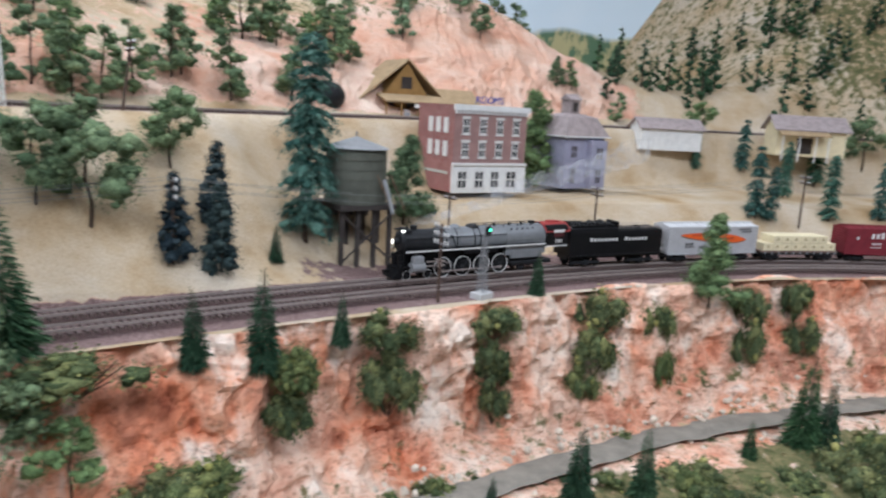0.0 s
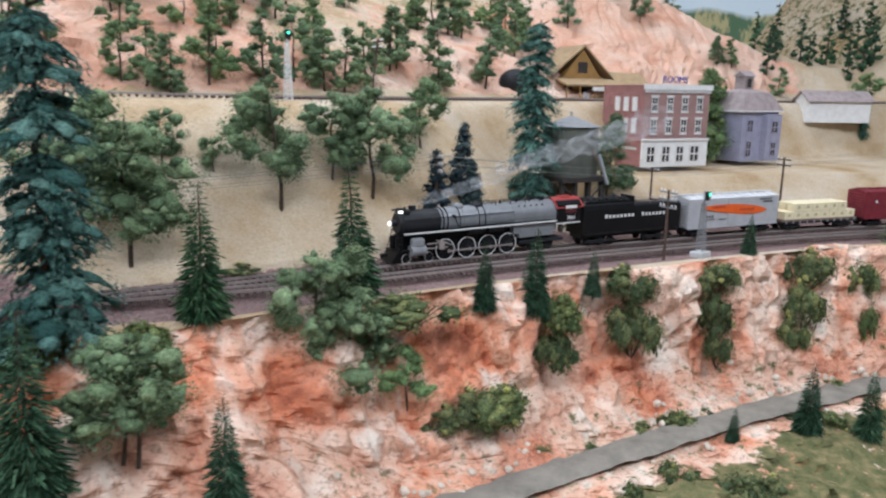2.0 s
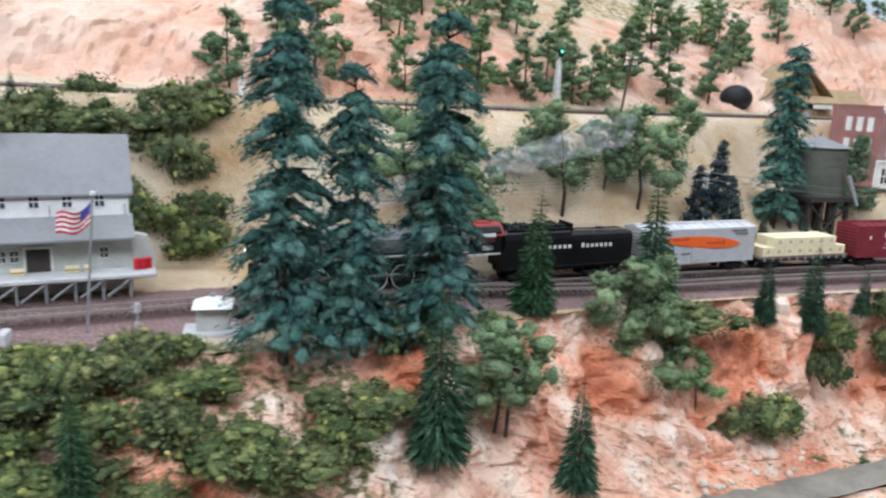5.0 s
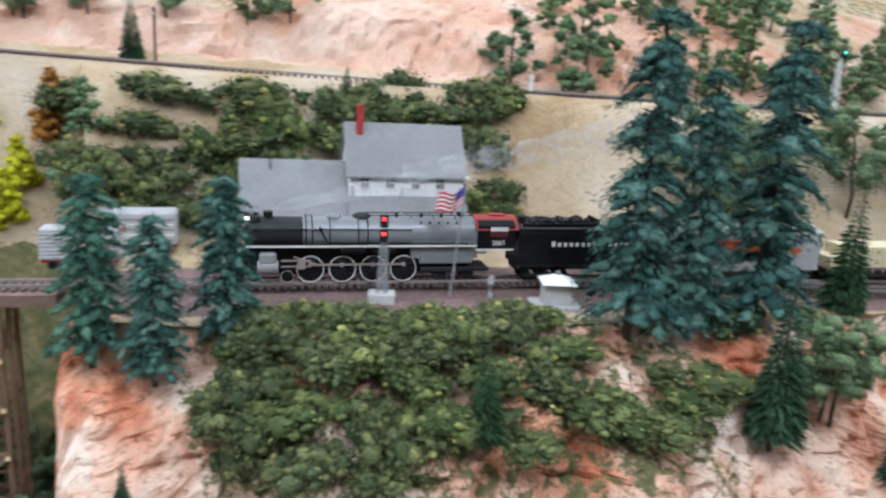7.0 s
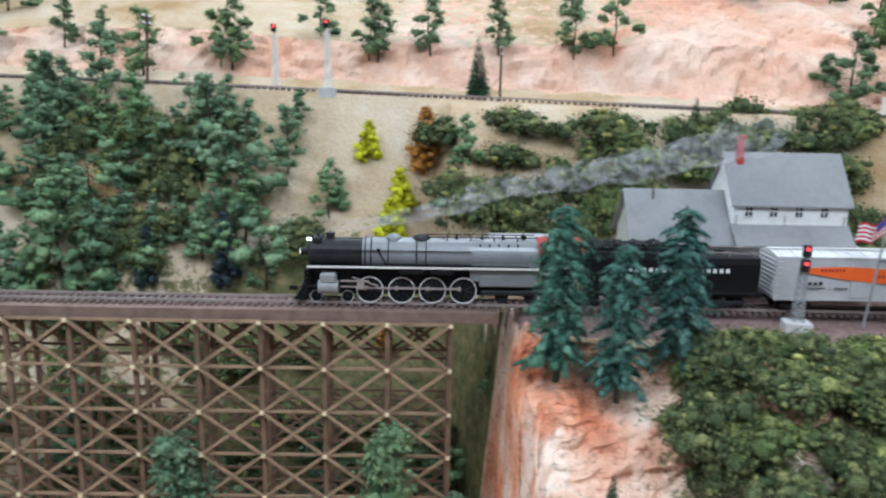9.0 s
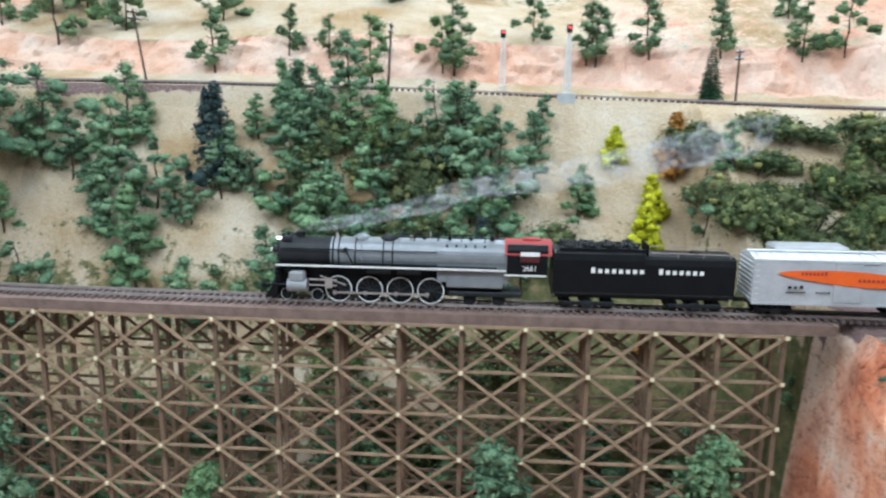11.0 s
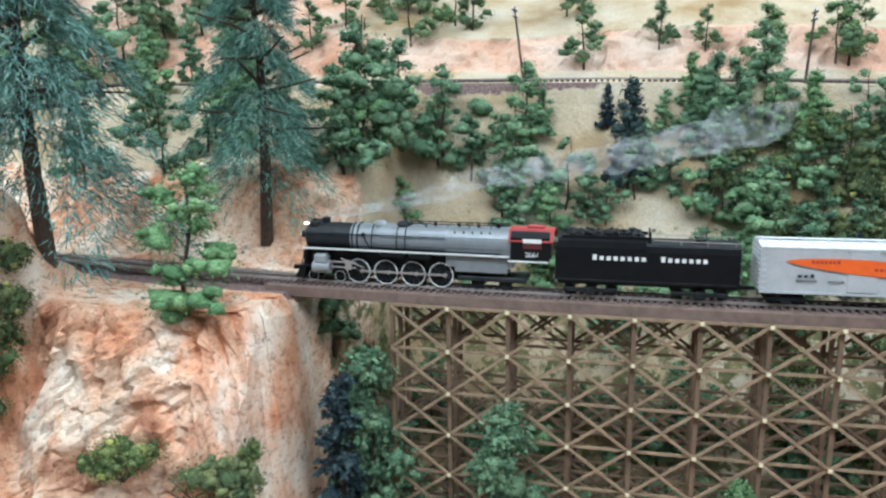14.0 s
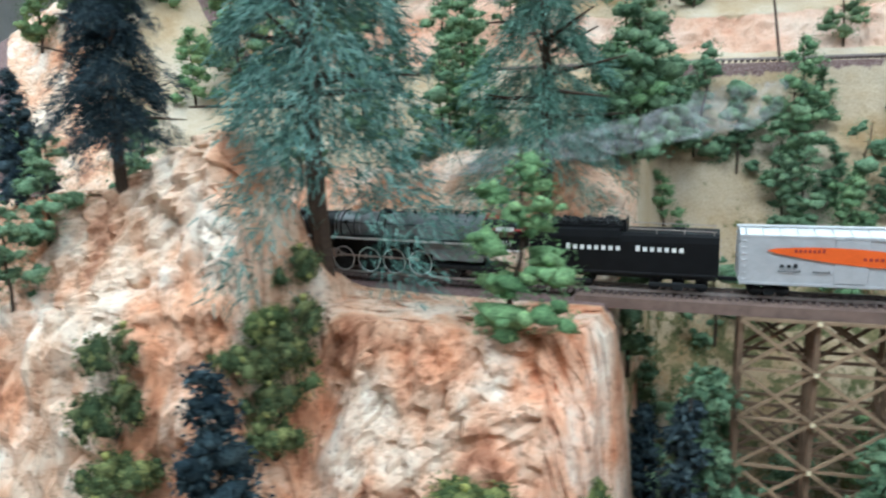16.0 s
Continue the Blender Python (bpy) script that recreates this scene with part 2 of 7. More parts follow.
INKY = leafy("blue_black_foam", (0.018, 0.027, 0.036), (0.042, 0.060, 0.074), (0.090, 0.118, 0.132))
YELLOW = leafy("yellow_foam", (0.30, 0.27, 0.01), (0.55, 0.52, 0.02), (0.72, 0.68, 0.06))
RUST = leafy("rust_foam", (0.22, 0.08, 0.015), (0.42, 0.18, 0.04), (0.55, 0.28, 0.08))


# ---------------------------------------------------------------- plan of the layout
TRACK = (-0.10665, -0.29063, 0.65269, 0.82664)


def track_y(X):
    return ((TRACK[0] * X + TRACK[1]) * X + TRACK[2]) * X + TRACK[3]


def track_slope(X):
    return (3 * TRACK[0] * X + 2 * TRACK[1]) * X + TRACK[2]


def rail_z(X):
    return np.interp(X, [-2.5, -1.1, -0.65, 0, 0.6], [1.197, 1.196, 1.192, 1.181, 1.178])


def plan(X, d):
    """World x, y of the point at d metres behind the main track at X."""
    c = track_slope(X)
    w = np.sqrt(1 + c * c)
    return X - d * c / w, track_y(X) + d / w


def heading(X):
    return math.atan(track_slope(X))


def spot(X, d, z, turn=0.0, along=0.0):
    """A pose whose x runs along the track at X, y away from the aisle; z in the world."""
    a = heading(X)
    x, y = plan(X, d)
    return Matrix.Translation((x + along * math.cos(a), y + along * math.sin(a), z)) @ Matrix.Rotation(a + radians(turn), 4, "Z")


def step(a, b, v):
    t = np.clip((v - a) / (b - a), 0, 1)
    return t * t * (3 - 2 * t)


def upper_d(X):
    """How far behind the main track the upper line runs."""
    return np.interp(X, [-2.6, -1.27, -1.09, -0.7, -0.32, -0.1, 0.16, 0.6, 1.2], [0.34, 0.36, 0.38, 0.31, 0.215, 0.31, 0.375, 0.50, 0.60])


def upper_z(X):
    """Height of the upper line's rails; it climbs to the west."""
    return np.interp(X, [-1.8, -1.45, -1.28, -1.1, -0.87, -0.67, -0.4, -0.2], [1.386, 1.383, 1.379, 1.372, 1.364, 1.358, 1.354, 1.352])


def lower_road_d(X):
    return np.interp(X, [-0.55, -0.30, -0.19, -0.04, 0.17, 0.39, 0.56, 1.2], [-0.225, -0.202, -0.198, -0.190, -0.184, -0.184, -0.176, -0.16])


def front_edge(X):
    return np.interp(X, [-2.5, -2.05, -1.95, -1.885, -1.845, -1.80, -1.70, -1.655, -1.6, -0.97, -0.8, -0.55, -0.4, 0, 1.2], [-0.30, -0.21, -0.195, -0.175, -0.118, -0.135, -0.128, -0.075, -0.04, -0.06, -0.115, -0.10, -0.088, -0.092, -0.092])


def base_height(X, d):
    """Height of the modelled land, before the roughness of the rock."""
    X, d = np.asarray(X, float), np.asarray(d, float)
    zr = rail_z(X)
    top = zr - 0.0095
    u = front_edge(X) - d
    right = np.interp(u, [0, 0.006, 0.035, 0.06, 0.09, 0.2, 0.5], [0, 0.010, 0.10, 0.142, 0.152, 0.165, 0.24])
    middle = np.interp(u, [0, 0.02, 0.06, 0.10, 0.14, 0.2, 0.5], [0, 0.014, 0.05, 0.095, 0.16, 0.22, 0.34])
    bluff = np.interp(u, [0, 0.012, 0.05, 0.10, 0.2, 0.5], [0, 0.03, 0.13, 0.22, 0.32, 0.40])
    wr = step(-0.52, -0.30, X)
    wl = step(-0.93, -0.99, X)
    drop = right * wr + (1 - wr) * (middle * (1 - wl) + bluff * wl)
    front = top - drop
    ud, uz = upper_d(X), upper_z(X) - 0.006
    # behind the track
    bank = top + (uz - top) * step(0.045, 1.0, (d - 0.0) / np.maximum(ud - 0.035, 0.05)) ** 0.85
    flat = top + (uz - top) * step(0.155, ud - 0.035, d)
    town = np.interp(d, [0.03, 0.085, 0.15, 0.30], [0, 0.004, 0.068, 0.070]) + top
    town = town + (uz - town) * step(ud - 0.11, ud - 0.03, d)
    ws = step(-1.0, -0.92, X) * step(-0.5, -0.62, X)
    wt = step(-0.17, -0.03, X)
    back = (bank * (1 - ws) + flat * ws) * (1 - wt) + town * wt
    v = d - ud - 0.032
    ridge = 0.5 + 0.5 * np.sin(X * 7.3 + 0.6) * np.cos(X * 3.1 + d * 4)
    hill = np.interp(v, [0, 0.04, 0.10, 0.22, 0.45, 0.9], [0, 0.018, 0.075, 0.13, 0.22, 0.42]) * (0.86 + 0.28 * ridge)
    far = step(0.62, 0.95, X) * np.clip(d - 0.62, 0, 1) * 0.75
    dip = np.exp(-((X - 0.60) / 0.14) ** 2) * step(0.65, 0.95, d) * 0.24
    back = np.where(v > 0, uz + hill + far - dip, back)
    z = np.where(d < front_edge(X), front, np.where(d > 0.032, np.maximum(back, top), top))
    # the gorge under the trestle
    g = step(-0.942, -0.966, X + 0.12 * np.clip(d, 0, 0.3)) * step(-1.678, -1.654, X)
    floor = np.interp(d, [-0.6, -0.15, 0.05, 0.14, 0.24, 0.33, 0.36], [0.80, 0.82, 0.86, 0.98, 1.20, 1.352, 3.0])
    z = z * (1 - g) + np.minimum(z, floor) * g
    # the rock that hides the end of the line, and the bank behind it
    crest = np.interp(X, [-2.5, -2.12, -2.02, -1.95, -1.905, -1.88, -1.845], [0.08, 0.085, 0.098, 0.135, 0.155, 0.12, 0.0])
    z = z + crest * np.exp(-np.abs((d + 0.128) / 0.050) ** 3)
    z = z + 0.30 * step(-2.25, -2.9, X) * step(-0.25, 0.05, d)
    z = z + 0.10 * np.exp(-((X - 0.33) / 0.17) ** 2 - ((d - 0.80) / 0.17) ** 2)
    z = z + 0.055 * np.exp(-((X + 1.80) / 0.12) ** 2 - ((d - 0.10) / 0.04) ** 2)
    return z


def plan_inverse(x, y):
    X = x
    for _ in range(12):
        c = track_slope(X)
        w = math.sqrt(1 + c * c)
        off = (x - X) / w + (y - track_y(X)) * c / w
        X += off / w * 0.9
    c = track_slope(X)
    w = math.sqrt(1 + c * c)
    return X, -(x - X) * c / w + (y - track_y(X)) / w


def ground_z(x, y):
    return float(base_height(*plan_inverse(x, y)))


# ---------------------------------------------------------------- mesh helpers
def part(name, bm, material, parent=None, label="", smooth=False):
    me = bpy.data.meshes.new(name)
    bm.to_mesh(me)
    bm.free()
    me.materials.append(material)
    if smooth:
        for p in me.polygons:
            p.use_smooth = True
    ob = new(name, me)
    if parent:
        ob.parent = parent
    if label:
        tagged(ob, label)
    return ob


def raw(name, verts, faces, material, parent=None, smooth=False):
    me = bpy.data.meshes.new(name)
    me.from_pydata(verts, [], faces)
    me.materials.append(material)
    if smooth:
        me.polygons.foreach_set("use_smooth", [True] * len(me.polygons))
    me.update()
    ob = new(name, me)
    if parent:
        ob.parent = parent
    return ob


def thing(name, m, label, category, group="", kind=""):
    e = new(name)
    e.empty_display_size = 0.01
    e.matrix_basis = m
    return tagged(e, label, category, group, kind)


def box(bm, x0, x1, y0, y1, z0, z1, bevel=0.0):
    r = bmesh.ops.create_cube(bm, size=1, matrix=Matrix.Translation(((x0 + x1) / 2, (y0 + y1) / 2, (z0 + z1) / 2)) @ Matrix.Diagonal((x1 - x0, y1 - y0, z1 - z0, 1)))
    if bevel:
        es = list({e for v in r["verts"] for e in v.link_edges})
        bmesh.ops.bevel(bm, geom=es, offset=bevel, segments=1, affect="EDGES")
    return bm


def boxed(*a, bevel=0.0):
    return box(bmesh.new(), *a, bevel=bevel)


def rod(bm, a, b, r, n=8, r2=None):
    a, b = Vector(a), Vector(b)
    d = b - a
    q = d.to_track_quat("Z", "Y").to_matrix().to_4x4()
    bmesh.ops.create_cone(bm, cap_ends=True, segments=n, radius1=r, radius2=r if r2 is None else r2, depth=d.length, matrix=Matrix.Translation((a + b) / 2) @ q)
    return bm


def rodded(*a, **k):
    return rod(bmesh.new(), *a, **k)


def prism(bm, outline, y0, y1, axis="y"):
    """Extrudes an outline of (a, z) between y0 and y1 (axis y) or x0 and x1 (axis x)."""
    def at(p, w):
        return (p[0], w, p[1]) if axis == "y" else (w, p[0], p[1])
    lo = [bm.verts.new(at(p, y0)) for p in outline]
    hi = [bm.verts.new(at(p, y1)) for p in outline]
    bm.faces.new(lo)
    bm.faces.new(hi[::-1])
    for i in range(len(outline)):
        j = (i + 1) % len(outline)
        bm.faces.new((lo[j], lo[i], hi[i], hi[j]))
    bmesh.ops.recalc_face_normals(bm, faces=bm.faces)
    return bm


def prismed(*a, **k):
    return prism(bmesh.new(), *a, **k)


def letters(parent, x0, x1, y, z, h, material, count, big=(0,), name="lettering"):
    """A line of lettering as upright bars."""
    bm = bmesh.new()
    pitch = (x1 - x0) / count
    for i in range(count):
        hh = h * (1.35 if i in big else 1.0)
        a = x0 + pitch * i
        box(bm, a, a + pitch * 0.58, y - 0.0002, y + 0.0002, z, z + hh)
    return part(name, bm, material, parent)


def text_mesh(body, size, material, parent, m, name="lettering"):
    cu = bpy.data.curves.new(name, "FONT")
    cu.body, cu.size, cu.extrude, cu.align_x = body, size, size * 0.03, "CENTER"
    tmp = bpy.data.objects.new(name, cu)
    scene.collection.objects.link(tmp)
    me = bpy.data.meshes.new_from_object(tmp.evaluated_get(bpy.context.evaluated_depsgraph_get()))
    bpy.data.objects.remove(tmp)
    me.materials.clear()
    me.materials.append(material)
    o = new(name, me)
    o.parent = parent
    o.matrix_basis = m
    return o


# ---------------------------------------------------------------- the land
def build_land():
    Xs = np.concatenate([np.arange(-3.3, -2.2, 0.02), np.arange(-2.2, 0.7, 0.005), np.arange(0.7, 1.7, 0.016)])
    ds = np.concatenate([np.arange(-0.48, -0.26, 0.012), np.arange(-0.26, -0.2, 0.005), np.arange(-0.2, -0.05, 0.002), np.arange(-0.05, 0.05, 0.007), np.arange(0.05, 0.6, 0.009), np.arange(0.6, 1.32, 0.02)])
    XX, DD = np.meshgrid(Xs, ds, indexing="ij")
    Z = base_height(XX, DD)
    gx = np.gradient(Z, axis=0) / np.gradient(XX, axis=0)
    gd = np.gradient(Z, axis=1) / np.gradient(DD, axis=1)
    steep = np.sqrt(gx * gx + gd * gd)
    rocky = step(0.35, 0.9, steep)
    ud = upper_d(XX)
    hillrock = step(0.03, 0.07, DD - ud) * (1 - 0.75 * step(0.30, 0.55, DD - ud)) * (0.72 + 0.28 * np.sin(XX * 9)) * step(0.55, 0.35, XX) * (1 - 0.75 * step(-0.95, -1.15, XX) * step(-2.2, -1.6, XX))
    tan_slope = (DD > 0.03) * (DD < ud)
    gorge = step(-0.955, -1.0, XX) * step(-1.70, -1.64, XX)
    rock = np.clip(np.maximum(np.where(DD < -0.035, np.maximum(rocky, step(0.0, 0.02, front_edge(XX) - DD) * (1 - 0.45 * step(0.05, 0.02, np.abs(DD - lower_road_d(XX))) * step(-0.5, -0.4, XX))), rocky * (1 - 0.95 * tan_slope)), hillrock * 0.9), 0, 1)
    rock = rock * (1 - 0.9 * step(0.5, 0.6, XX) * step(0.45, 0.55, DD))
    left = step(-1.58, -1.70, XX)
    rock = np.maximum(rock, left * step(0.16, 0.12, DD) * step(0.02, 0.045, np.abs(DD)))
    twin = step(-0.62, -0.42, XX)
    ballast = step(0.034, 0.027, DD) * step(-0.034 - 0.05 * twin, -0.027 - 0.05 * twin, DD)
    yard = step(-0.97, -0.9, XX) * step(-0.5, -0.58, XX) * step(0.09, 0.05, DD) * step(-0.075, -0.06, DD)
    ballast = np.maximum(ballast, np.maximum(yard, step(0.022, 0.016, np.abs(DD - ud)) * (Z > upper_z(XX) - 0.02) * step(0.12, 0.02, XX)))
    ballast = np.maximum(ballast, 0.62 * step(0.11, 0.07, DD) * step(0.02, 0.03, DD) * step(-0.2, -0.05, XX))
    green = np.clip(gorge * step(0.02, -0.1, np.abs(DD) - 0.34) * 0.34 + step(0.5, 0.9, XX) * step(0.5, 0.7, DD) * 0.5, 0, 1)
    # Ravine wall below the rails: dark cover, partly painted in for shade.
    green = np.maximum(green, (0.46 + 0.4 * step(-1.22, -1.10, XX)) * (Z < rail_z(XX) - 0.02) * (DD > 0.03) * (DD < 0.3) * step(-0.9, -0.94, XX))
    green = np.maximum(green, 0.36 * step(-0.5, -0.4, XX) * step(0.085, 0.05, np.abs(DD - lower_road_d(XX))))
    green = np.maximum(green, 0.45 * step(-0.95, -0.85, XX) * step(-0.5, -0.62, XX) * step(-0.06, -0.09, DD))
    green = np.maximum(green, 0.60 * step(-0.5, -0.4, XX) * step(-0.028, -0.060, DD - lower_road_d(XX)))
    ballast = np.where((Z < rail_z(XX) - 0.0102) & (DD < 0.05), 0, ballast)
    green = np.maximum(green, 0.42 * step(0.5, 0.8, DD))
    verts, n0, n1 = [], len(Xs), len(ds)
    PX, PY = plan(XX, DD)
    for i in range(n0):
        for j in range(n1):
            r, x, y, z = rock[i, j], PX[i, j], PY[i, j], Z[i, j]
            flat = ballast[i, j]
            p = Vector((x * 22, y * 22, z * 15))
            amp = 0.0015 + 0.021 * r * (0.8 if DD[i, j] > 0.1 else 1.0)
            if flat > 0.5:
                amp = 0.0
            else:
                near = min(abs(DD[i, j] - ud[i, j]), max(-0.05 - DD[i, j], DD[i, j]) if XX[i, j] > -0.6 else abs(DD[i, j]))
                amp *= min(1.0, 0.2 + max(0.0, near - 0.026) / 0.03)
            if amp > 0:
                q = noise.noise_vector(p * 0.55)
                k = noise.ridged_multi_fractal(p, 0.9, 2.1, 4, 1.0, 2.0) - 1.0
                # upright buttresses, level ledges and split blocks, pushed out of the face
                flute = abs(noise.noise(Vector((XX[i, j] * 15, z * 3.5, 4.2)))) * 2 - 0.45
                ledge = noise.noise(Vector((XX[i, j] * 9, DD[i, j] * 9, z * 60)))
                cell = noise.voronoi(Vector((XX[i, j] * 42, DD[i, j] * 42, z * 30)))[0]
                split = min(1.0, (cell[1] - cell[0]) * 3.2) - 0.6
                face = (0.9 * flute * (0.35 if XX[i, j] < -1.6 else 1.0) + 0.30 * ledge + 0.30 * split) if DD[i, j] < 0.04 else 0.35 * flute
                crack = noise.turbulence(Vector((x * 75, y * 75, z * 40)), 3, False) - 0.8
                sl = track_slope(XX[i, j])
                out = amp * (0.40 * k + face + 0.34 * crack)
                x += amp * 0.7 * q.x + out * sl / math.sqrt(1 + sl * sl)
                y += amp * 0.7 * q.y - out / math.sqrt(1 + sl * sl)
                z += amp * (0.4 * q.z + 0.25 * k + 0.15 * face)
            verts.append((x, y, z))
    idx = np.arange(n0 * n1).reshape(n0, n1)
    faces = np.stack([idx[:-1, :-1], idx[1:, :-1], idx[1:, 1:], idx[:-1, 1:]], -1).reshape(-1, 4).tolist()
    ob = raw("ground", verts, faces, TERRAIN, smooth=False)
    cover = ob.data.color_attributes.new("cover", "FLOAT_COLOR", "POINT")
    cols = np.stack([rock, ballast, green, step(0.02, 0.06, DD - ud)], -1).reshape(-1)
    cover.data.foreach_set("color", cols.astype(np.float32))
    tagged(ob, "plaster rock cliffs, sandy slopes and ballast of a model railway", "ground", kind="structure")
    # fascia below the aisle edge
    fv, ff = [], []
    for i, X in enumerate(Xs[::8]):
        x, y = plan(X, -0.485)
        for z in (0.35, float(base_height(X, -0.48)) + 0.012):
            fv += [(x, y, z), plan(X, -0.47) + (z,)]
        if i:
            b = 4 * i
            ff += [(b - 4, b, b + 2, b - 2), (b - 2, b + 2, b + 3, b - 1), (b - 3, b + 1, b, b - 4), (b - 1, b + 3, b + 1, b - 3)]
    tagged(raw("fascia", [tuple(map(float, v)) for v in fv], ff, FASCIA), "dark green fascia board along the layout edge", "fascia", kind="structure")


def backdrop():
    """The painted wall behind the layout: pale sky over far wooded hills."""
    m, n, l, b = principled("painted_backdrop", 0.9, 0.0, 0.1)
    geo = n.new("ShaderNodeNewGeometry")
    sep = n.new("ShaderNodeSeparateXYZ")
    l.new(geo.outputs["Position"], sep.inputs[0])
    add = n.new("ShaderNodeMath")
    add.operation = "MULTIPLY_ADD"
    hillline = noise_node(n, l, 1.6, 4, 0.5)
    l.new(hillline.outputs["Fac"], add.inputs[0])
    add.inputs[1].default_value = -0.35
    l.new(sep.outputs[2], add.inputs[2])
    sky = ramp(n, l, noise_node(n, l, 1.2, 3).outputs["Fac"], [(0.4, (0.62, 0.72, 0.78)), (0.65, (0.80, 0.82, 0.82))])
    trees = ramp(n, l, noise_node(n, l, 30, 3, 0.6, (1, 1, 0.5)).outputs["Fac"], [(0.45, (0.42, 0.38, 0.20)), (0.55, (0.10, 0.17, 0.10))])
    f = ramp(n, l, add.outputs[0], [(0.48, (1, 1, 1)), (0.50, (0, 0, 0))])
    mr = n.new("ShaderNodeMapRange")
    mr.inputs["From Min"].default_value, mr.inputs["From Max"].default_value = 0.9, 2.0
    l.new(add.outputs[0], mr.inputs[0])
    l.new(mr.outputs[0], f.inputs[0])
    l.new(mix(n, l, f.outputs[0], sky.outputs[0], trees.outputs[0]), b.inputs["Base Color"])
    Xs = np.linspace(-3.3, 1.75, 70)
    v, faces = [], []
    for i, X in enumerate(Xs):
        for d in (1.30, 1.34):
            x, y = plan(X, d)
            v += [(float(x), float(y), 0.6), (float(x), float(y), 2.95)]
        if i:
            k = 4 * i
            faces += [(k - 4, k, k + 1, k - 3), (k - 2, k - 1, k + 3, k + 2), (k - 3, k + 1, k + 3, k - 1)]
    tagged(raw("backdrop", v, faces, m, smooth=True), "painted backdrop of pale sky and wooded hills", "backdrop", kind="structure")


def room():
    tagged(part("floor", boxed(-6, 5, -4, 6, -0.05, 0), FLOORM), "grey-brown club room floor", "floor", kind="structure")
    tagged(part("ceiling", boxed(-6, 5, -4, 6, 2.95, 3.0), WALLPAINT), "off-white ceiling", "ceiling", kind="structure")
    for nm, a in (("wall_south", (-6, 5, -4.1, -4)), ("wall_north", (-6, 5, 6, 6.1)), ("wall_west", (-6.1, -6, -4, 6)), ("wall_east", (5, 5.1, -4, 6))):
        tagged(part(nm, boxed(*a, 0, 2.95), WALLPAINT), "plain off-white room wall", "wall", kind="structure")
    for px, py, w in PANELS:
        f = thing("ceiling_light", Matrix.Translation((px, py, 2.74)), "white fluorescent ceiling light fitting", "ceiling light", "ceiling lights")
        bm = bmesh.new()
        for a in ((-0.58, 0.58, -0.30, -0.28), (-0.58, 0.58, 0.28, 0.30), (-0.58, -0.56, -0.28, 0.28), (0.56, 0.58, -0.28, 0.28)):
            box(bm, *a, -0.03, 0.21)
        part("frame", bm, WHITE, f)


# ---------------------------------------------------------------- tracks
def track_line(name, Xs, d_of, z_of, label, tie=True):
    t = thing(name, Matrix(), label, "track", kind="structure")
    pts, dirs = [], []
    for X in Xs:
        x, y = plan(X, float(d_of(X)))
        pts.append(Vector((float(x), float(y), float(z_of(X)))))
    for i in range(len(pts)):
        a, b = pts[max(0, i - 1)], pts[min(len(pts) - 1, i + 1)]
        dirs.append((b - a).normalized())
    for side in (-1, 1):
        v, f = [], []
        for i, (p, t_) in enumerate(zip(pts, dirs)):
            nrm = Vector((-t_.y, t_.x, 0)).normalized()
            c = p + nrm * (side * 0.00825)
            for o, z in ((-0.0005, 0), (0.0005, 0), (0.0005, -0.0022), (-0.0005, -0.0022)):
                v.append(c + nrm * o + Vector((0, 0, z)))
            if i:
                k = 4 * i
                for q in range(4):
                    f.append((k - 4 + q, k + q, k + (q + 1) % 4, k - 4 + (q + 1) % 4))
        raw("rail", v, f, RAIL, t)
    if tie:
        v, f, run, last = [], [], 0.0, pts[0]
        rng = random.Random(5)
        for p, t_ in zip(pts, dirs):
            run += (p - last).length
            last = p
            if run < 0.0058:
                continue
            run = 0.0
            nrm = Vector((-t_.y, t_.x, 0)).normalized()
            k = len(v)
            h = 0.0146 + rng.uniform(-0.0006, 0.0006)
            for z in (-0.0022, -0.005):
                for a, b in ((-1, -1), (1, -1), (1, 1), (-1, 1)):
                    v.append(p + nrm * (a * h) + t_ * (b * 0.0014) + Vector((0, 0, z)))
            f += [(k, k + 1, k + 2, k + 3), (k, k + 4, k + 5, k + 1), (k + 1, k + 5, k + 6, k + 2), (k + 2, k + 6, k + 7, k + 3), (k + 3, k + 7, k + 4, k)]
        tagged(raw("ties", v, f, TIE, t), kind="stuff")
    return t


def tracks():
    Xs = np.arange(-2.5, 1.25, 0.001)
    track_line("track_main", Xs, lambda X: 0.0, rail_z, "weathered brown main line track on dark ties")
    Xn = np.arange(-0.62, 1.25, 0.001)
    track_line("track_siding", Xn, lambda X: -0.046 * float(step(-0.60, -0.30, X)) - 0.0001, lambda X: rail_z(X) - 0.0002, "weathered siding track beside the main line")
    track_line("track_upper", np.arange(-2.5, 0.9, 0.002), upper_d, upper_z, "dark single track on the upper ledge")
    # dirt road on the lower ledge
    v, f = [], []
    Xr = np.arange(-0.45, 1.25, 0.01)
    for i, X in enumerate(Xr):
        for o in np.linspace(-0.019, 0.019, 7):
            d = float(lower_road_d(X)) + o * (1 + 0.3 * noise.noise(Vector((X * 25, 3.0 if o > 0 else 9.0, 0))))
            x, y = plan(X, d)
            zc = float(base_height(X, float(lower_road_d(X))))
            v.append((float(x), float(y), zc + 0.008 - 6 * o * o + 0.0025 * noise.noise(Vector((float(x) * 60, float(y) * 60, 0)))))
        if i:
            k = 7 * i
            f += [(k - 7 + q, k + q, k + q + 1, k - 6 + q) for q in range(6)]
    tagged(raw("road", v, f, DIRT_ROAD, smooth=True), "grey-brown dirt road on the lower ledge", "road", kind="structure")


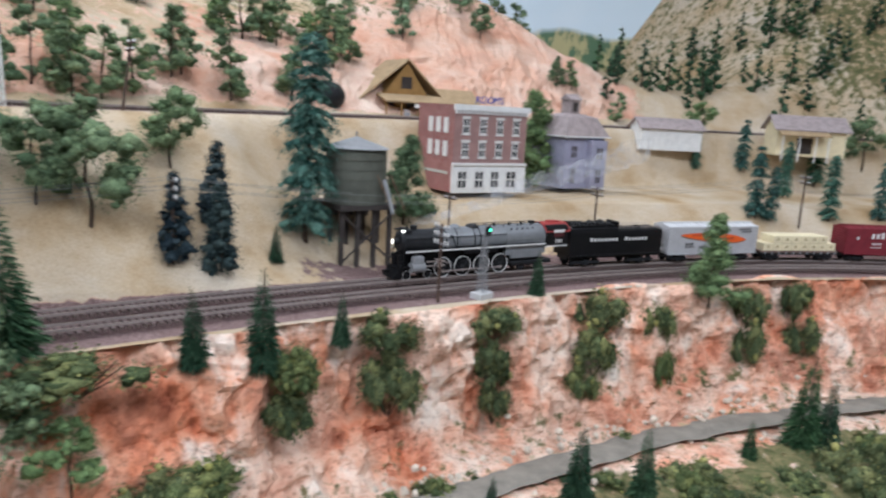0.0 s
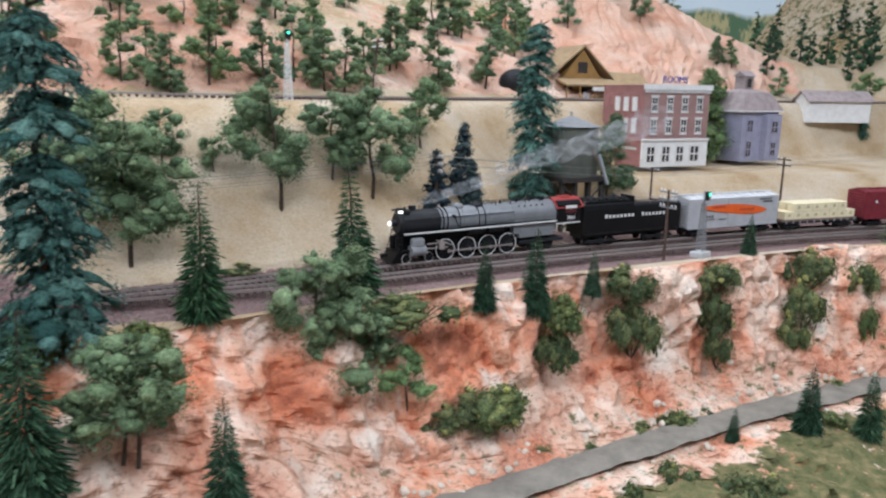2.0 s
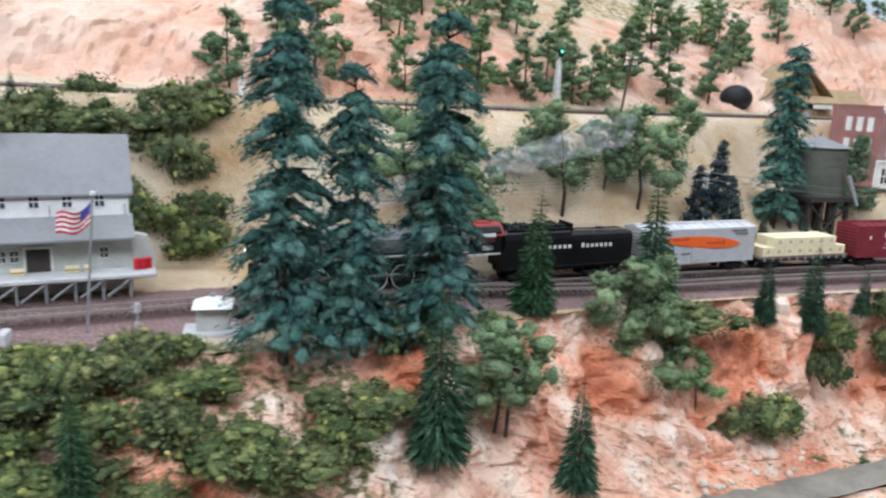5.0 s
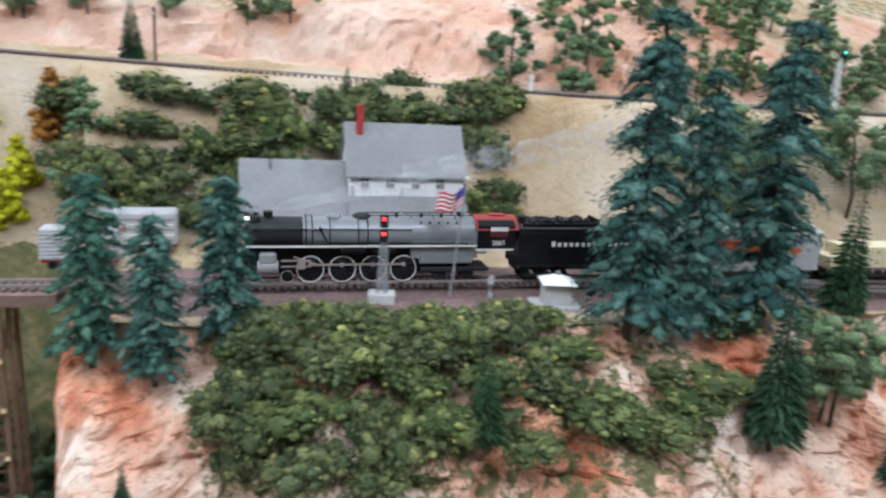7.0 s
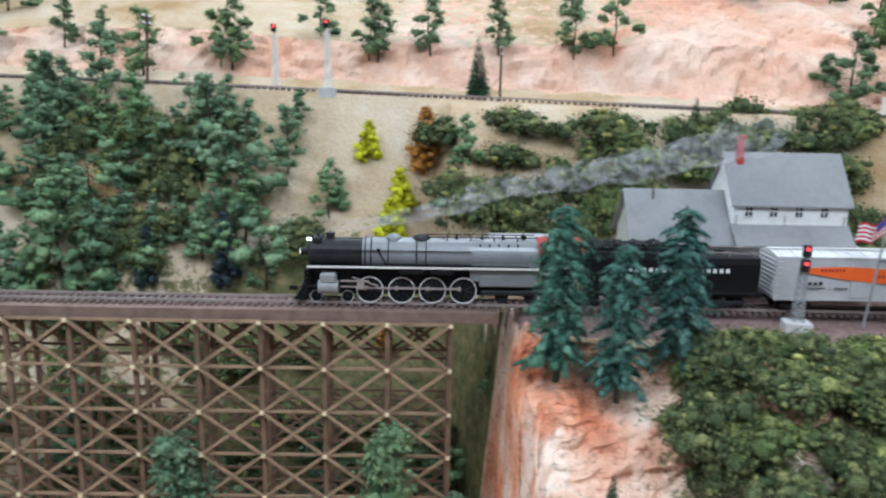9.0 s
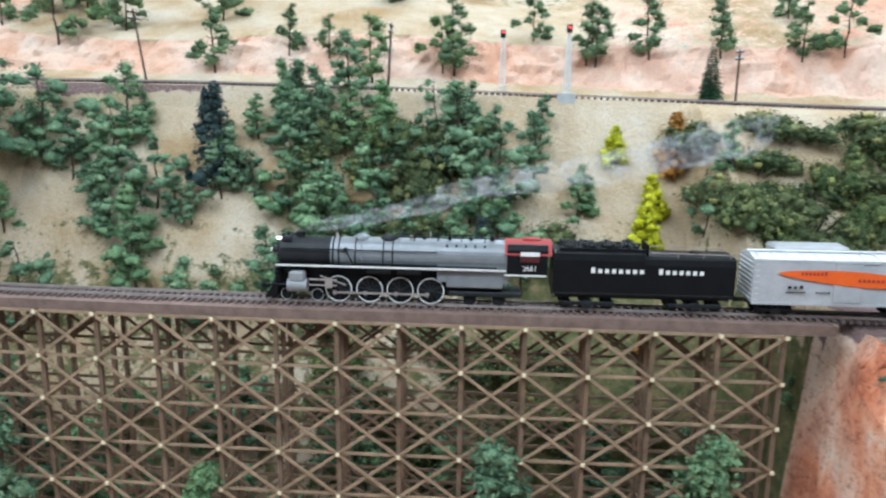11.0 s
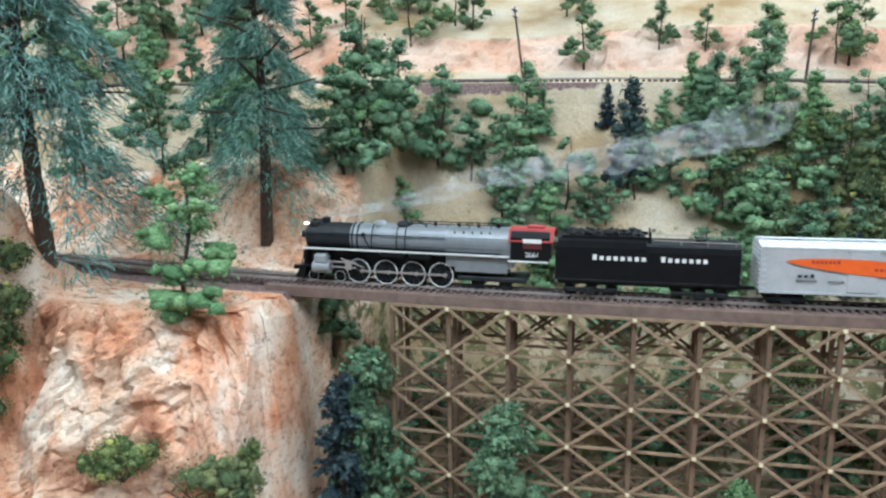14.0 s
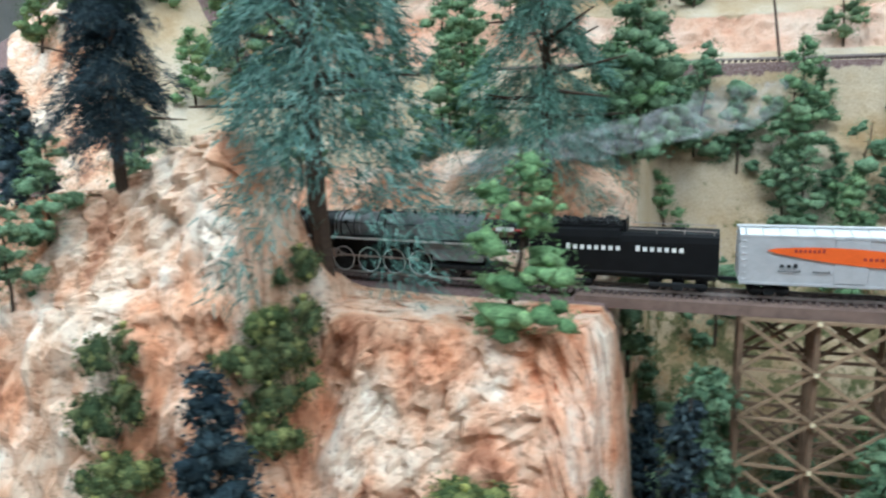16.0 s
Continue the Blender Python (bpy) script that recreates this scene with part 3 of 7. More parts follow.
# ---------------------------------------------------------------- the trestle
BENT = 0.0537


def trestle():
    t = thing("trestle", Matrix(), "tall curved timber trestle of posts and crossed braces", "trestle bridge")
    XS = np.linspace(-1.68, -0.9, 2000)
    S = np.concatenate([[0], np.cumsum(np.hypot(np.diff(XS), np.diff(track_y(XS))))])
    start = float(np.interp(-0.986, XS, S))
    bents = []
    k = 0
    while True:
        s = start - k * BENT
        if s < float(np.interp(-1.625, XS, S)):
            break
        bents.append(float(np.interp(s, S, XS)))
        k += 1
    LEVEL, TOPZ = 0.0405, -0.0145
    ds = (-0.022, 0.001, 0.022)
    post_me = boxed(-0.0019, 0.0019, -0.0019, 0.0019, 0, 1)
    me_post = bpy.data.meshes.new("post")
    post_me.to_mesh(me_post)
    post_me.free()
    me_post.materials.append(WOOD)
    bar = boxed(0, 1, -0.0007, 0.0007, -0.0013, 0.0013)
    me_brace = bpy.data.meshes.new("brace")
    bar.to_mesh(me_brace)
    bar.free()
    me_brace.materials.append(WOOD_PALE)
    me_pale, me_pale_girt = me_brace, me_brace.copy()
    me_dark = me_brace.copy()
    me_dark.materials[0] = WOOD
    nut = bpy.data.meshes.new("bolt_plate")
    bm = boxed(-0.0016, 0.0016, -0.0006, 0.0006, -0.0016, 0.0016)
    bm.to_mesh(nut)
    bm.free()
    nut.materials.append(CREAM)

    def hang(name, me, a, b, roll=0.0):
        o = new(name, me)
        o.parent = t
        a, b = Vector(a), Vector(b)
        d = b - a
        rot = d.to_track_quat("X", "Z").to_matrix().to_4x4()
        o.matrix_basis = Matrix.Translation(a) @ rot @ Matrix.Diagonal((d.length, 1, 1, 1))
        return o

    def at(X, d, z):
        x, y = plan(X, d)
        return Vector((float(x), float(y), z))

    lows = []
    for X in bents:
        low = float(base_height(X, -0.022)) - 0.02
        lows.append(low)
        a = heading(X)
        zt = float(rail_z(X)) + TOPZ
        for d in ds:
            lo = float(base_height(X, d)) - 0.02
            o = new("post", me_post)
            o.parent = t
            o.matrix_basis = Matrix.Translation(at(X, d, lo)) @ Matrix.Rotation(a, 4, "Z") @ Matrix.Diagonal((1, 1, zt - lo, 1))
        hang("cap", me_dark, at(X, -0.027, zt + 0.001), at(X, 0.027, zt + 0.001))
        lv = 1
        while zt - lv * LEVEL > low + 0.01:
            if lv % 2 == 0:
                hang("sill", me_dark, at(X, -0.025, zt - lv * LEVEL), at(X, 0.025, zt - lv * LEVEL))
            lv += 1
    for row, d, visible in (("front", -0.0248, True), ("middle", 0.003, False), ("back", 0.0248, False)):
        # Inner rows get the darker wood, which stands in for their shade.
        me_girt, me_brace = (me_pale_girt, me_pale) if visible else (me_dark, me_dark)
        for i in range(len(bents) - 1):
            A, B = bents[i], bents[i + 1]
            zt = float(rail_z(A)) + TOPZ
            low = max(lows[i], lows[i + 1]) + 0.015
            lv = 0
            while zt - lv * LEVEL > low:
                z0, z1 = zt - lv * LEVEL, zt - (lv + 1) * LEVEL
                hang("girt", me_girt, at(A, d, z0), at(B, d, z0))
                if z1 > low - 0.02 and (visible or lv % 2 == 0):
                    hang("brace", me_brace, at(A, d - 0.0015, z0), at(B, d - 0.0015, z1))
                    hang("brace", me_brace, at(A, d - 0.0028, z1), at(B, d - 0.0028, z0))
                if visible:
                    o = new("bolt_plate", nut)
                    o.parent = t
                    o.matrix_basis = Matrix.Translation(at(A, d - 0.0042, z0)) @ Matrix.Rotation(heading(A), 4, "Z")
                lv += 1
    # deck beams and walkway edge
    v, f = [], []
    Xd = np.arange(-1.70, -0.955, 0.006)
    for i, X in enumerate(Xd):
        zt = float(rail_z(X))
        for d, z in ((-0.023, zt - 0.0045), (0.023, zt - 0.0045), (0.023, zt - 0.0135), (-0.023, zt - 0.0135)):
            v.append(at(X, d, z))
        if i:
            k = 4 * i
            f += [(k - 4 + q, k + q, k + (q + 1) % 4, k - 4 + (q + 1) % 4) for q in range(4)]
    raw("deck", v, f, DECK, t)


build_land()
backdrop()
room()
tracks()
trestle()


# ---------------------------------------------------------------- buildings
def sash(parent, x, z, w, h, y, frame=WHITE, pane=GLASS, bars=True, name="window"):
    """A window proud of the wall that faces the aisle at y (toward minus y)."""
    bm = bmesh.new()
    for a in ((x - w / 2, x + w / 2, z + h * 0.93, z + h), (x - w / 2, x + w / 2, z, z + h * 0.08), (x - w / 2, x - w * 0.40, z, z + h), (x + w * 0.40, x + w / 2, z, z + h)):
        box(bm, a[0], a[1], y - 0.0008, y + 0.0002, a[2], a[3])
    if bars:
        box(bm, x - w / 2, x + w / 2, y - 0.0007, y, z + h * 0.46, z + h * 0.54)
        box(bm, x - w * 0.05, x + w * 0.05, y - 0.0007, y, z, z + h)
    f = part(name, bm, frame, parent)
    part("pane", boxed(x - w * 0.42, x + w * 0.42, y - 0.0003, y + 0.0001, z + h * 0.04, z + h * 0.96), pane, f)
    return f


def gable_roof(parent, x0, x1, y0, y1, eave, ridge, over, material, thick=0.0018, name="roof"):
    ym = (y0 + y1) / 2
    sl = (ridge - eave) / (ym - y0)
    pts = [(y0 - over, eave - over * sl), (ym, ridge), (y1 + over, eave - over * sl), (y1 + over, eave - over * sl + thick), (ym, ridge + thick * 1.3), (y0 - over, eave - over * sl + thick)]
    return part(name, prismed(pts, x0 - over, x1 + over, axis="x"), material, parent)


def gable_block(parent, x0, x1, y0, y1, z0, eave, ridge, material, name="wall"):
    return part(name, prismed([(y0, z0), (y0, eave), ((y0 + y1) / 2, ridge), (y1, eave), (y1, z0)], x0, x1, axis="x"), material, parent)


def station():
    t = thing("railway_station", spot(-0.75, 0.08, 1.185), "white two-storey depot with grey roofs and a timber platform", "station")
    z = 1.185
    gable_block(t, -0.0425, 0.0700, 0.0, 0.066, 0, 1.2745 - z, 1.318 - z, STATION_WHITE)
    gable_roof(t, -0.0425, 0.0700, 0.0, 0.066, 1.2745 - z, 1.318 - z, 0.0035, SLATE)
    # lower apron roof over the platform, then the grey-green ground floor
    part("apron_roof", prismed([(-0.018, 1.2335 - z), (0.001, 1.252 - z), (0.001, 1.2535 - z), (-0.018, 1.2352 - z)], -0.0440, 0.0725, axis="x"), SLATE, t)
    part("ground_floor", boxed(-0.0430, 0.0705, -0.0025, 0.0, 0, 1.250 - z), STATION_GREEN, t)
    for x in (-0.028, -0.0035, 0.0215, 0.0465):
        sash(t, x, 1.2595 - z, 0.0088, 0.0125, 0.0)
    for x in (-0.040, 0.008, 0.0665):
        part("downpipe", rodded((x, -0.0012, 1.240 - z), (x, -0.0012, 1.262 - z), 0.0005, 6), GREY_PAINT, t)
    for x in (-0.030, -0.0205, 0.048):
        sash(t, x, 1.2145 - z, 0.0078, 0.011, -0.0026, STATION_WHITE)
    part("doorway", boxed(-0.012, 0.006, -0.0034, -0.0024, 1.206 - z, 1.2255 - z), DARK_WOOD, t)
    part("door_frame", prismed([(-0.014, 1.206 - z), (-0.014, 1.2275 - z), (0.008, 1.2275 - z), (0.008, 1.206 - z), (0.0065, 1.206 - z), (0.0065, 1.226 - z), (-0.0125, 1.226 - z), (-0.0125, 1.206 - z)], -0.0040, -0.0026), STATION_WHITE, t)
    c = part("chimney", boxed(-0.0340, -0.0275, 0.024, 0.031, 1.300 - z, 1.336 - z, bevel=0.0004), CHIMNEY_RED, t)
    part("chimney_cap", boxed(-0.0346, -0.0269, 0.0234, 0.0316, 1.3345 - z, 1.337 - z), CHIMNEY_RED, c)
    # the freight wing
    gable_block(t, -0.1390, -0.0430, -0.004, 0.062, 0, 1.2395 - z, 1.280 - z, STATION_GREEN, "wing_wall")
    gable_roof(t, -0.1390, -0.0455, -0.004, 0.062, 1.2395 - z, 1.280 - z, 0.0060, SLATE, name="wing_roof")
    part("vent_pipe", rodded((-0.116, 0.022, 1.262 - z), (-0.116, 0.022, 1.284 - z), 0.0008, 8), DARK_WOOD, t)
    part("wing_door", boxed(-0.098, -0.082, -0.0050, -0.0038, 1.206 - z, 1.2265 - z), DARK_WOOD, t)
    sign = part("sign_board", boxed(-0.104, -0.082, -0.0115, -0.0105, 1.2285 - z, 1.2345 - z), WHITE, t)
    letters(sign, -0.101, -0.085, -0.0118, 1.2305 - z, 0.002, SMOKEBOX, 9)
    for x in (-0.070, -0.058):
        sash(t, x, 1.2145 - z, 0.0078, 0.011, -0.0042, STATION_WHITE)
    # platform on bents
    pl = part("platform", boxed(-0.150, 0.0880, -0.034, -0.0045, 1.2025 - z, 1.2060 - z, bevel=0.0006), CONCRETE, t)
    part("platform_end", prismed([(0.0705, 1.2040 - z), (0.0705, 1.2360 - z), (0.084, 1.2330 - z), (0.0895, 1.2180 - z), (0.0895, 1.2040 - z)], -0.004, 0.010), STATION_GREEN, t)
    for x in np.arange(-0.148, 0.088, 0.0215):
        bm = bmesh.new()
        rod(bm, (x, -0.031, 0.0), (x, -0.031, 1.203 - z), 0.0013, 6)
        rod(bm, (x - 0.0185, -0.0325, 0.003), (x + 0.001, -0.0325, 1.2025 - z), 0.0011, 6)
        part("platform_brace", bm, GREY_PAINT, pl)
    for x in (0.0735, 0.0785, 0.083):
        b = thing("barrel", spot(-0.75, 0.08 - 0.016 + 0.003 * (x > 0.08), 1.2062, along=x), "red oil drum standing on the depot platform", "barrel", "platform drums")
        part("drum", rodded((0, 0, 0), (0, 0, 0.0092), 0.0030, 14), BARREL_RED, b)
        part("hoop", rodded((0, 0, 0.0044), (0, 0, 0.0050), 0.0032, 14), BARREL_RED, b)
    for x, w in ((-0.018, 0.011), (0.0225, 0.011), (0.0340, 0.005), (-0.043, 0.004), (-0.072, 0.004)):
        b = thing("crate", spot(-0.75, 0.08 - 0.012, 1.2062, along=x), "pale yellow wooden freight crate on the platform", "crate", "platform crates")
        part("case", boxed(-w / 2, w / 2, -0.003, 0.003, 0, 0.0052, bevel=0.0003), CREAM, b)
        part("batten", boxed(-w / 2, w / 2, -0.0034, -0.0030, 0.0020, 0.0030), OCHRE, b)
    b = thing("baggage_pile", spot(-0.75, 0.08 - 0.011, 1.2062, along=-0.053), "brown heap of sacks on the depot platform", "sacks")
    for k in range(7):
        bm = bmesh.new()
        bmesh.ops.create_icosphere(bm, subdivisions=2, radius=0.0045, matrix=Matrix.Translation(((k % 4) * 0.004 - 0.006, (k % 2) * 0.002, 0.003 + (k // 4) * 0.005)) @ Matrix.Diagonal((1, 0.8, 0.75, 1)))
        part("sack", bm, BARK, b)
    b = thing("covered_wagon_load", spot(-0.75, 0.08 - 0.020, 1.2062, along=-0.100), "white tarpaulin-covered baggage cart on the platform", "baggage cart")
    part("cover", boxed(-0.012, 0.012, -0.005, 0.005, 0.002, 0.0135, bevel=0.002), WHITE, b)
    part("bed", boxed(-0.012, 0.012, -0.005, 0.005, 0.0008, 0.002), DARK_WOOD, b)


def trailer():
    t = thing("road_trailer", spot(-0.955, 0.072, 1.1875), "silver ribbed road trailer on a red chassis", "trailer")
    part("body", boxed(-0.032, 0.032, -0.011, 0.011, 0.008, 0.036, bevel=0.001), SILVER, t)
    for k in range(7):
        part("rib", boxed(-0.0322, 0.0322, -0.0117, -0.0111, 0.0105 + k * 0.0035, 0.0116 + k * 0.0035), ROOFMETAL, t)
    part("red_mark", boxed(0.004, 0.024, -0.0121, -0.0118, 0.019, 0.027), BARREL_RED, t)
    part("chassis", boxed(-0.031, 0.031, -0.009, 0.009, 0.0055, 0.0078), BARREL_RED, t)
    for x in (-0.022, -0.013, 0.016):
        for y in (-0.0105, 0.0075):
            part("wheel", rodded((x, y, 0.0038), (x, y + 0.003, 0.0038), 0.0040, 14), BLACK, t)


def brick_hotel():
    m = Matrix.Translation((0.018, 1.078, 1.2475)) @ Matrix.Rotation(radians(31), 4, "Z")
    t = thing("brick_hotel", m, "three-storey red brick hotel with white windows and cornice", "hotel")
    W, D, H = 0.130, 0.105, 0.124
    part("wall", boxed(0, W, 0, D, 0, H), BRICK, t)
    part("parapet", boxed(-0.001, W + 0.001, -0.001, D + 0.001, H, H + 0.003), BRICK, t)
    bm = boxed(-0.0025, W + 0.0025, -0.0045, 0, H - 0.004, H + 0.004)
    for k in range(22):
        x = 0.002 + k * (W - 0.004) / 21
        box(bm, x - 0.0012, x + 0.0012, -0.0040, 0.0, H - 0.009, H - 0.004)
    part("cornice", bm, STATION_WHITE, t)
    part("storefront", boxed(-0.001, W + 0.001, -0.003, 0.0005, 0, 0.043), STATION_WHITE, t)
    part("storefront_cornice", boxed(-0.002, W + 0.002, -0.0055, 0, 0.040, 0.044, bevel=0.0006), WHITE, t)
    for i in range(4):
        x = 0.020 + i * 0.030
        for z in (0.052, 0.086):
            w = sash(t, x, z, 0.0118, 0.023, -0.0002)
            part("lintel", boxed(x - 0.0072, x + 0.0072, -0.0018, 0, z + 0.0225, z + 0.0255), WHITE, w)
            part("sill", boxed(x - 0.0072, x + 0.0072, -0.0022, 0, z - 0.0018, z), WHITE, w)
    for x, w in ((0.016, 0.017), (0.046, 0.017), (0.074, 0.016), (0.104, 0.020)):
        sash(t, x, 0.006, w, 0.027, -0.0031, name="shop_window")
    for z in (0.052, 0.086):
        for i in range(3):
            y = 0.022 + i * 0.022
            bm = bmesh.new()
            for a in ((-0.006, 0.006, 0.0205, 0.0225), (-0.006, 0.006, 0, 0.002), (-0.006, -0.0045, 0, 0.0225), (0.0045, 0.006, 0, 0.0225), (-0.006, 0.006, 0.0102, 0.0118)):
                box(bm, -0.0012, 0.0, y + a[0], y + a[1], z + a[2], z + a[3])
            f = part("side_window", bm, WHITE, t)
            part("pane", boxed(-0.0006, 0.0002, y - 0.005, y + 0.005, z + 0.001, z + 0.0215), STATION_WHITE, f)
    part("side_notice", boxed(-0.0008, 0, 0.012, 0.085, 0.026, 0.030), STATION_GREEN, t)
    part("flat_roof", boxed(0.002, W - 0.002, 0.002, D - 0.002, H + 0.0005, H + 0.0012), SLATE, t)
    s = thing("roof_sign", m @ Matrix.Translation((0.063, 0.006, H + 0.003)), "blue letters on a thin roof frame", "sign")
    text_mesh("ROOMS", 0.0145, BLUE, s, pose(0.0, 0, 0.004, 90, 0, 0))
    bm = bmesh.new()
    for x in (-0.024, -0.008, 0.008, 0.024):
        rod(bm, (x, 0.001, 0), (x, 0.001, 0.013), 0.0004, 5)
    rod(bm, (-0.026, 0.001, 0.004), (0.026, 0.001, 0.004), 0.0004, 5)
    part("sign_frame", bm, GREY_PAINT, s)


def mansard_house():
    m = Matrix.Translation((0.243, 1.255, 1.2475)) @ Matrix.Rotation(radians(35), 4, "Z")
    t = thing("mansard_house", m, "lavender clapboard house with shingled mansard roof and cupola", "house")
    W, D, H = 0.090, 0.085, 0.087
    bm = bmesh.new()
    box(bm, -W / 2, W / 2, 0, D, 0, H)
    part("wall", bm, LAVENDER, t)
    for k in range(16):
        part("clapboard", boxed(-W / 2 - 0.0004, W / 2 + 0.0004, -0.0004, D + 0.0004, 0.003 + k * 0.0053, 0.0042 + k * 0.0053), LAVENDER, t)
    part("bay", boxed(0.004, 0.040, -0.012, 0, 0, H - 0.006), LAVENDER, t)
    bm = bmesh.new()
    o, i2, z0, z1 = 0.006, -0.011, H, H + 0.031
    lo = [bm.verts.new(p) for p in ((-W / 2 - o, -o, z0), (W / 2 + o, -o, z0), (W / 2 + o, D + o, z0), (-W / 2 - o, D + o, z0))]
    hi = [bm.verts.new(p) for p in ((-W / 2 - i2, -i2, z1), (W / 2 + i2, -i2, z1), (W / 2 + i2, D + i2, z1), (-W / 2 - i2, D + i2, z1))]
    pk = bm.verts.new((0, D / 2, z1 + 0.009))
    for k in range(4):
        bm.faces.new((lo[k], lo[(k + 1) % 4], hi[(k + 1) % 4], hi[k]))
        bm.faces.new((hi[k], hi[(k + 1) % 4], pk))
    bm.faces.new(lo[::-1])
    part("mansard_roof", bm, SHINGLE, t)
    part("cornice", boxed(-W / 2 - 0.007, W / 2 + 0.007, -0.007, D + 0.007, H - 0.002, H), STATION_WHITE, t)
    cz = z1 + 0.004
    cu = part("cupola", boxed(-0.011, 0.011, D / 2 - 0.011, D / 2 + 0.011, cz, cz + 0.024), SHINGLE, t)
    part("cupola_roof", prismed([(D / 2 - 0.014, cz + 0.024), (D / 2, cz + 0.034), (D / 2 + 0.014, cz + 0.024)], -0.014, 0.014, axis="x"), SHINGLE, cu)
    part("cupola_window", boxed(-0.005, 0.005, D / 2 - 0.0118, D / 2 - 0.0108, cz + 0.005, cz + 0.020), DARK_WOOD, cu)
    for x, z, w, h, y in ((-0.026, 0.050, 0.015, 0.022, 0), (0.022, 0.048, 0.018, 0.022, -0.012), (-0.026, 0.006, 0.014, 0.030, 0), (0.022, 0.008, 0.014, 0.026, -0.012)):
        sash(t, x, z, w, h, y - 0.0006, LAVENDER, DARK_WOOD)
    for y in (0.02, 0.055):
        for z in (0.010, 0.050):
            part("side_window", boxed(W / 2, W / 2 + 0.0012, y, y + 0.012, z, z + 0.020), DARK_WOOD, t)


def upper_depot():
    m = spot(0.16, 0.455, 1.343)
    t = thing("ochre_depot", m, "ochre timber depot with broad tan roof on the upper ledge", "station")
    bm = prismed([(-0.052, 0), (-0.052, 0.038), (-0.006, 0.098), (0.040, 0.038), (0.040, 0)], 0.0, 0.085)
    part("wall", bm, OCHRE, t)
    part("roof", prismed([(-0.098, 0.029), (-0.006, 0.1015), (0.060, 0.043), (0.060, 0.046), (-0.006, 0.1050), (-0.098, 0.032)], -0.006, 0.09), TAN_ROOF, t)
    part("porch_roof", prismed([(-0.040, 0.030), (0.001, 0.042), (0.001, 0.045), (-0.040, 0.033)], -0.062, 0.058, axis="x"), TAN_ROOF, t)
    gable_block(t, 0.040, 0.145, 0.012, 0.070, 0, 0.036, 0.056, OCHRE, "wing_wall")
    gable_roof(t, 0.040, 0.145, 0.012, 0.070, 0.036, 0.056, 0.006, TAN_ROOF, name="wing_roof")
    part("attic_window", boxed(-0.016, 0.004, -0.0010, 0.0, 0.054, 0.074), DARK_WOOD, t)
    part("doorway", boxed(-0.044, -0.028, -0.0010, 0.0, 0.002, 0.032), DARK_WOOD, t)
    part("shop_opening", boxed(-0.006, 0.030, -0.0010, 0.0, 0.006, 0.030), DARK_WOOD, t)
    part("sign_board", boxed(-0.010, 0.030, -0.0445, -0.0430, 0.022, 0.029), WHITE, t)
    for x in (-0.060, -0.032, 0.0, 0.028, 0.056):
        part("porch_post", rodded((x, -0.037, -0.004), (x, -0.037, 0.031), 0.0012, 6), OCHRE, t)
    part("platform", boxed(-0.075, 0.075, -0.060, 0.0, -0.006, 0.0006), GREY_PAINT, t)
    for x, h in ((-0.030, 0.018), (-0.024, 0.017)):
        f = thing("figurine", m @ Matrix.Translation((x, -0.05, 0.0006)), "tiny painted model figure on the depot platform", "figurine", "platform figures")
        bm = rodded((0, 0, 0), (0, 0, h * 0.8), 0.0032, 8, 0.0026)
        bmesh.ops.create_icosphere(bm, subdivisions=1, radius=0.0022, matrix=Matrix.Translation((0, 0, h * 0.92)))
        part("body", bm, DOLL, f)
    r = thing("tunnel_boulder", spot(0.04, 0.425, float(base_height(0.04, 0.425)) - 0.002), "dark rounded culvert mound beside the depot", "mound")
    bm = bmesh.new()
    bmesh.ops.create_icosphere(bm, subdivisions=3, radius=1, matrix=Matrix.Translation((0, 0, 0.008)) @ Matrix.Diagonal((0.030, 0.025, 0.024, 1)))
    part("mound", bm, SMOKEBOX, r)


def water_tank():
    m = spot(-0.038, 0.112, 1.180)
    t = thing("water_tank", m, "weathered green timber water tank on dark legs", "water tank")
    R, z0, z1 = 0.0370, 0.072, 0.138
    n = 40
    part("tub", rodded((0, 0, z0), (0, 0, z1), R * 1.01, n, R * 0.985), TANK_GREEN, t)
    for k in range(6):
        z = z0 + 0.006 + k * 0.0115
        part("hoop", rodded((0, 0, z), (0, 0, z + 0.0008), R * 1.016, n), TANK_GREEN, t)
    part("roof", rodded((0, 0, z1 - 0.001), (0, 0, z1 + 0.0125), R * 1.09, n, 0.001), GREY_PAINT, t)
    part("finial", rodded((0, 0, z1 + 0.010), (0, 0, z1 + 0.018), 0.0012, 6), GREY_PAINT, t)
    part("platform", boxed(-R, R, -R, R, z0 - 0.006, z0 - 0.0005), DARK_WOOD, t)
    for x in (-0.032, -0.011, 0.011, 0.032):
        for y in (-0.030, 0.0, 0.030):
            part("leg", boxed(x - 0.0024, x + 0.0024, y - 0.0024, y + 0.0024, -0.012, z0 - 0.006), DARK_WOOD, t)
    for s in (-1, 1):
        bm = rodded((-0.033 * s, -0.033, 0.004), (0.033 * s, -0.033, z0 - 0.01), 0.0014, 6)
        part("cross_brace", bm, DARK_WOOD, t)
    part("spout", rodded((0.018, -R - 0.002, z0 + 0.030), (0.022, -R - 0.018, z0 - 0.008), 0.0028, 10, 0.0022), GREY_PAINT, t)
    for x in (0.010, 0.028):
        part("spout_frame", rodded((x, -R * 0.96, z0 + 0.036), (x + 0.012, -R - 0.014, z0 - 0.004), 0.0009, 6), WOOD, t)


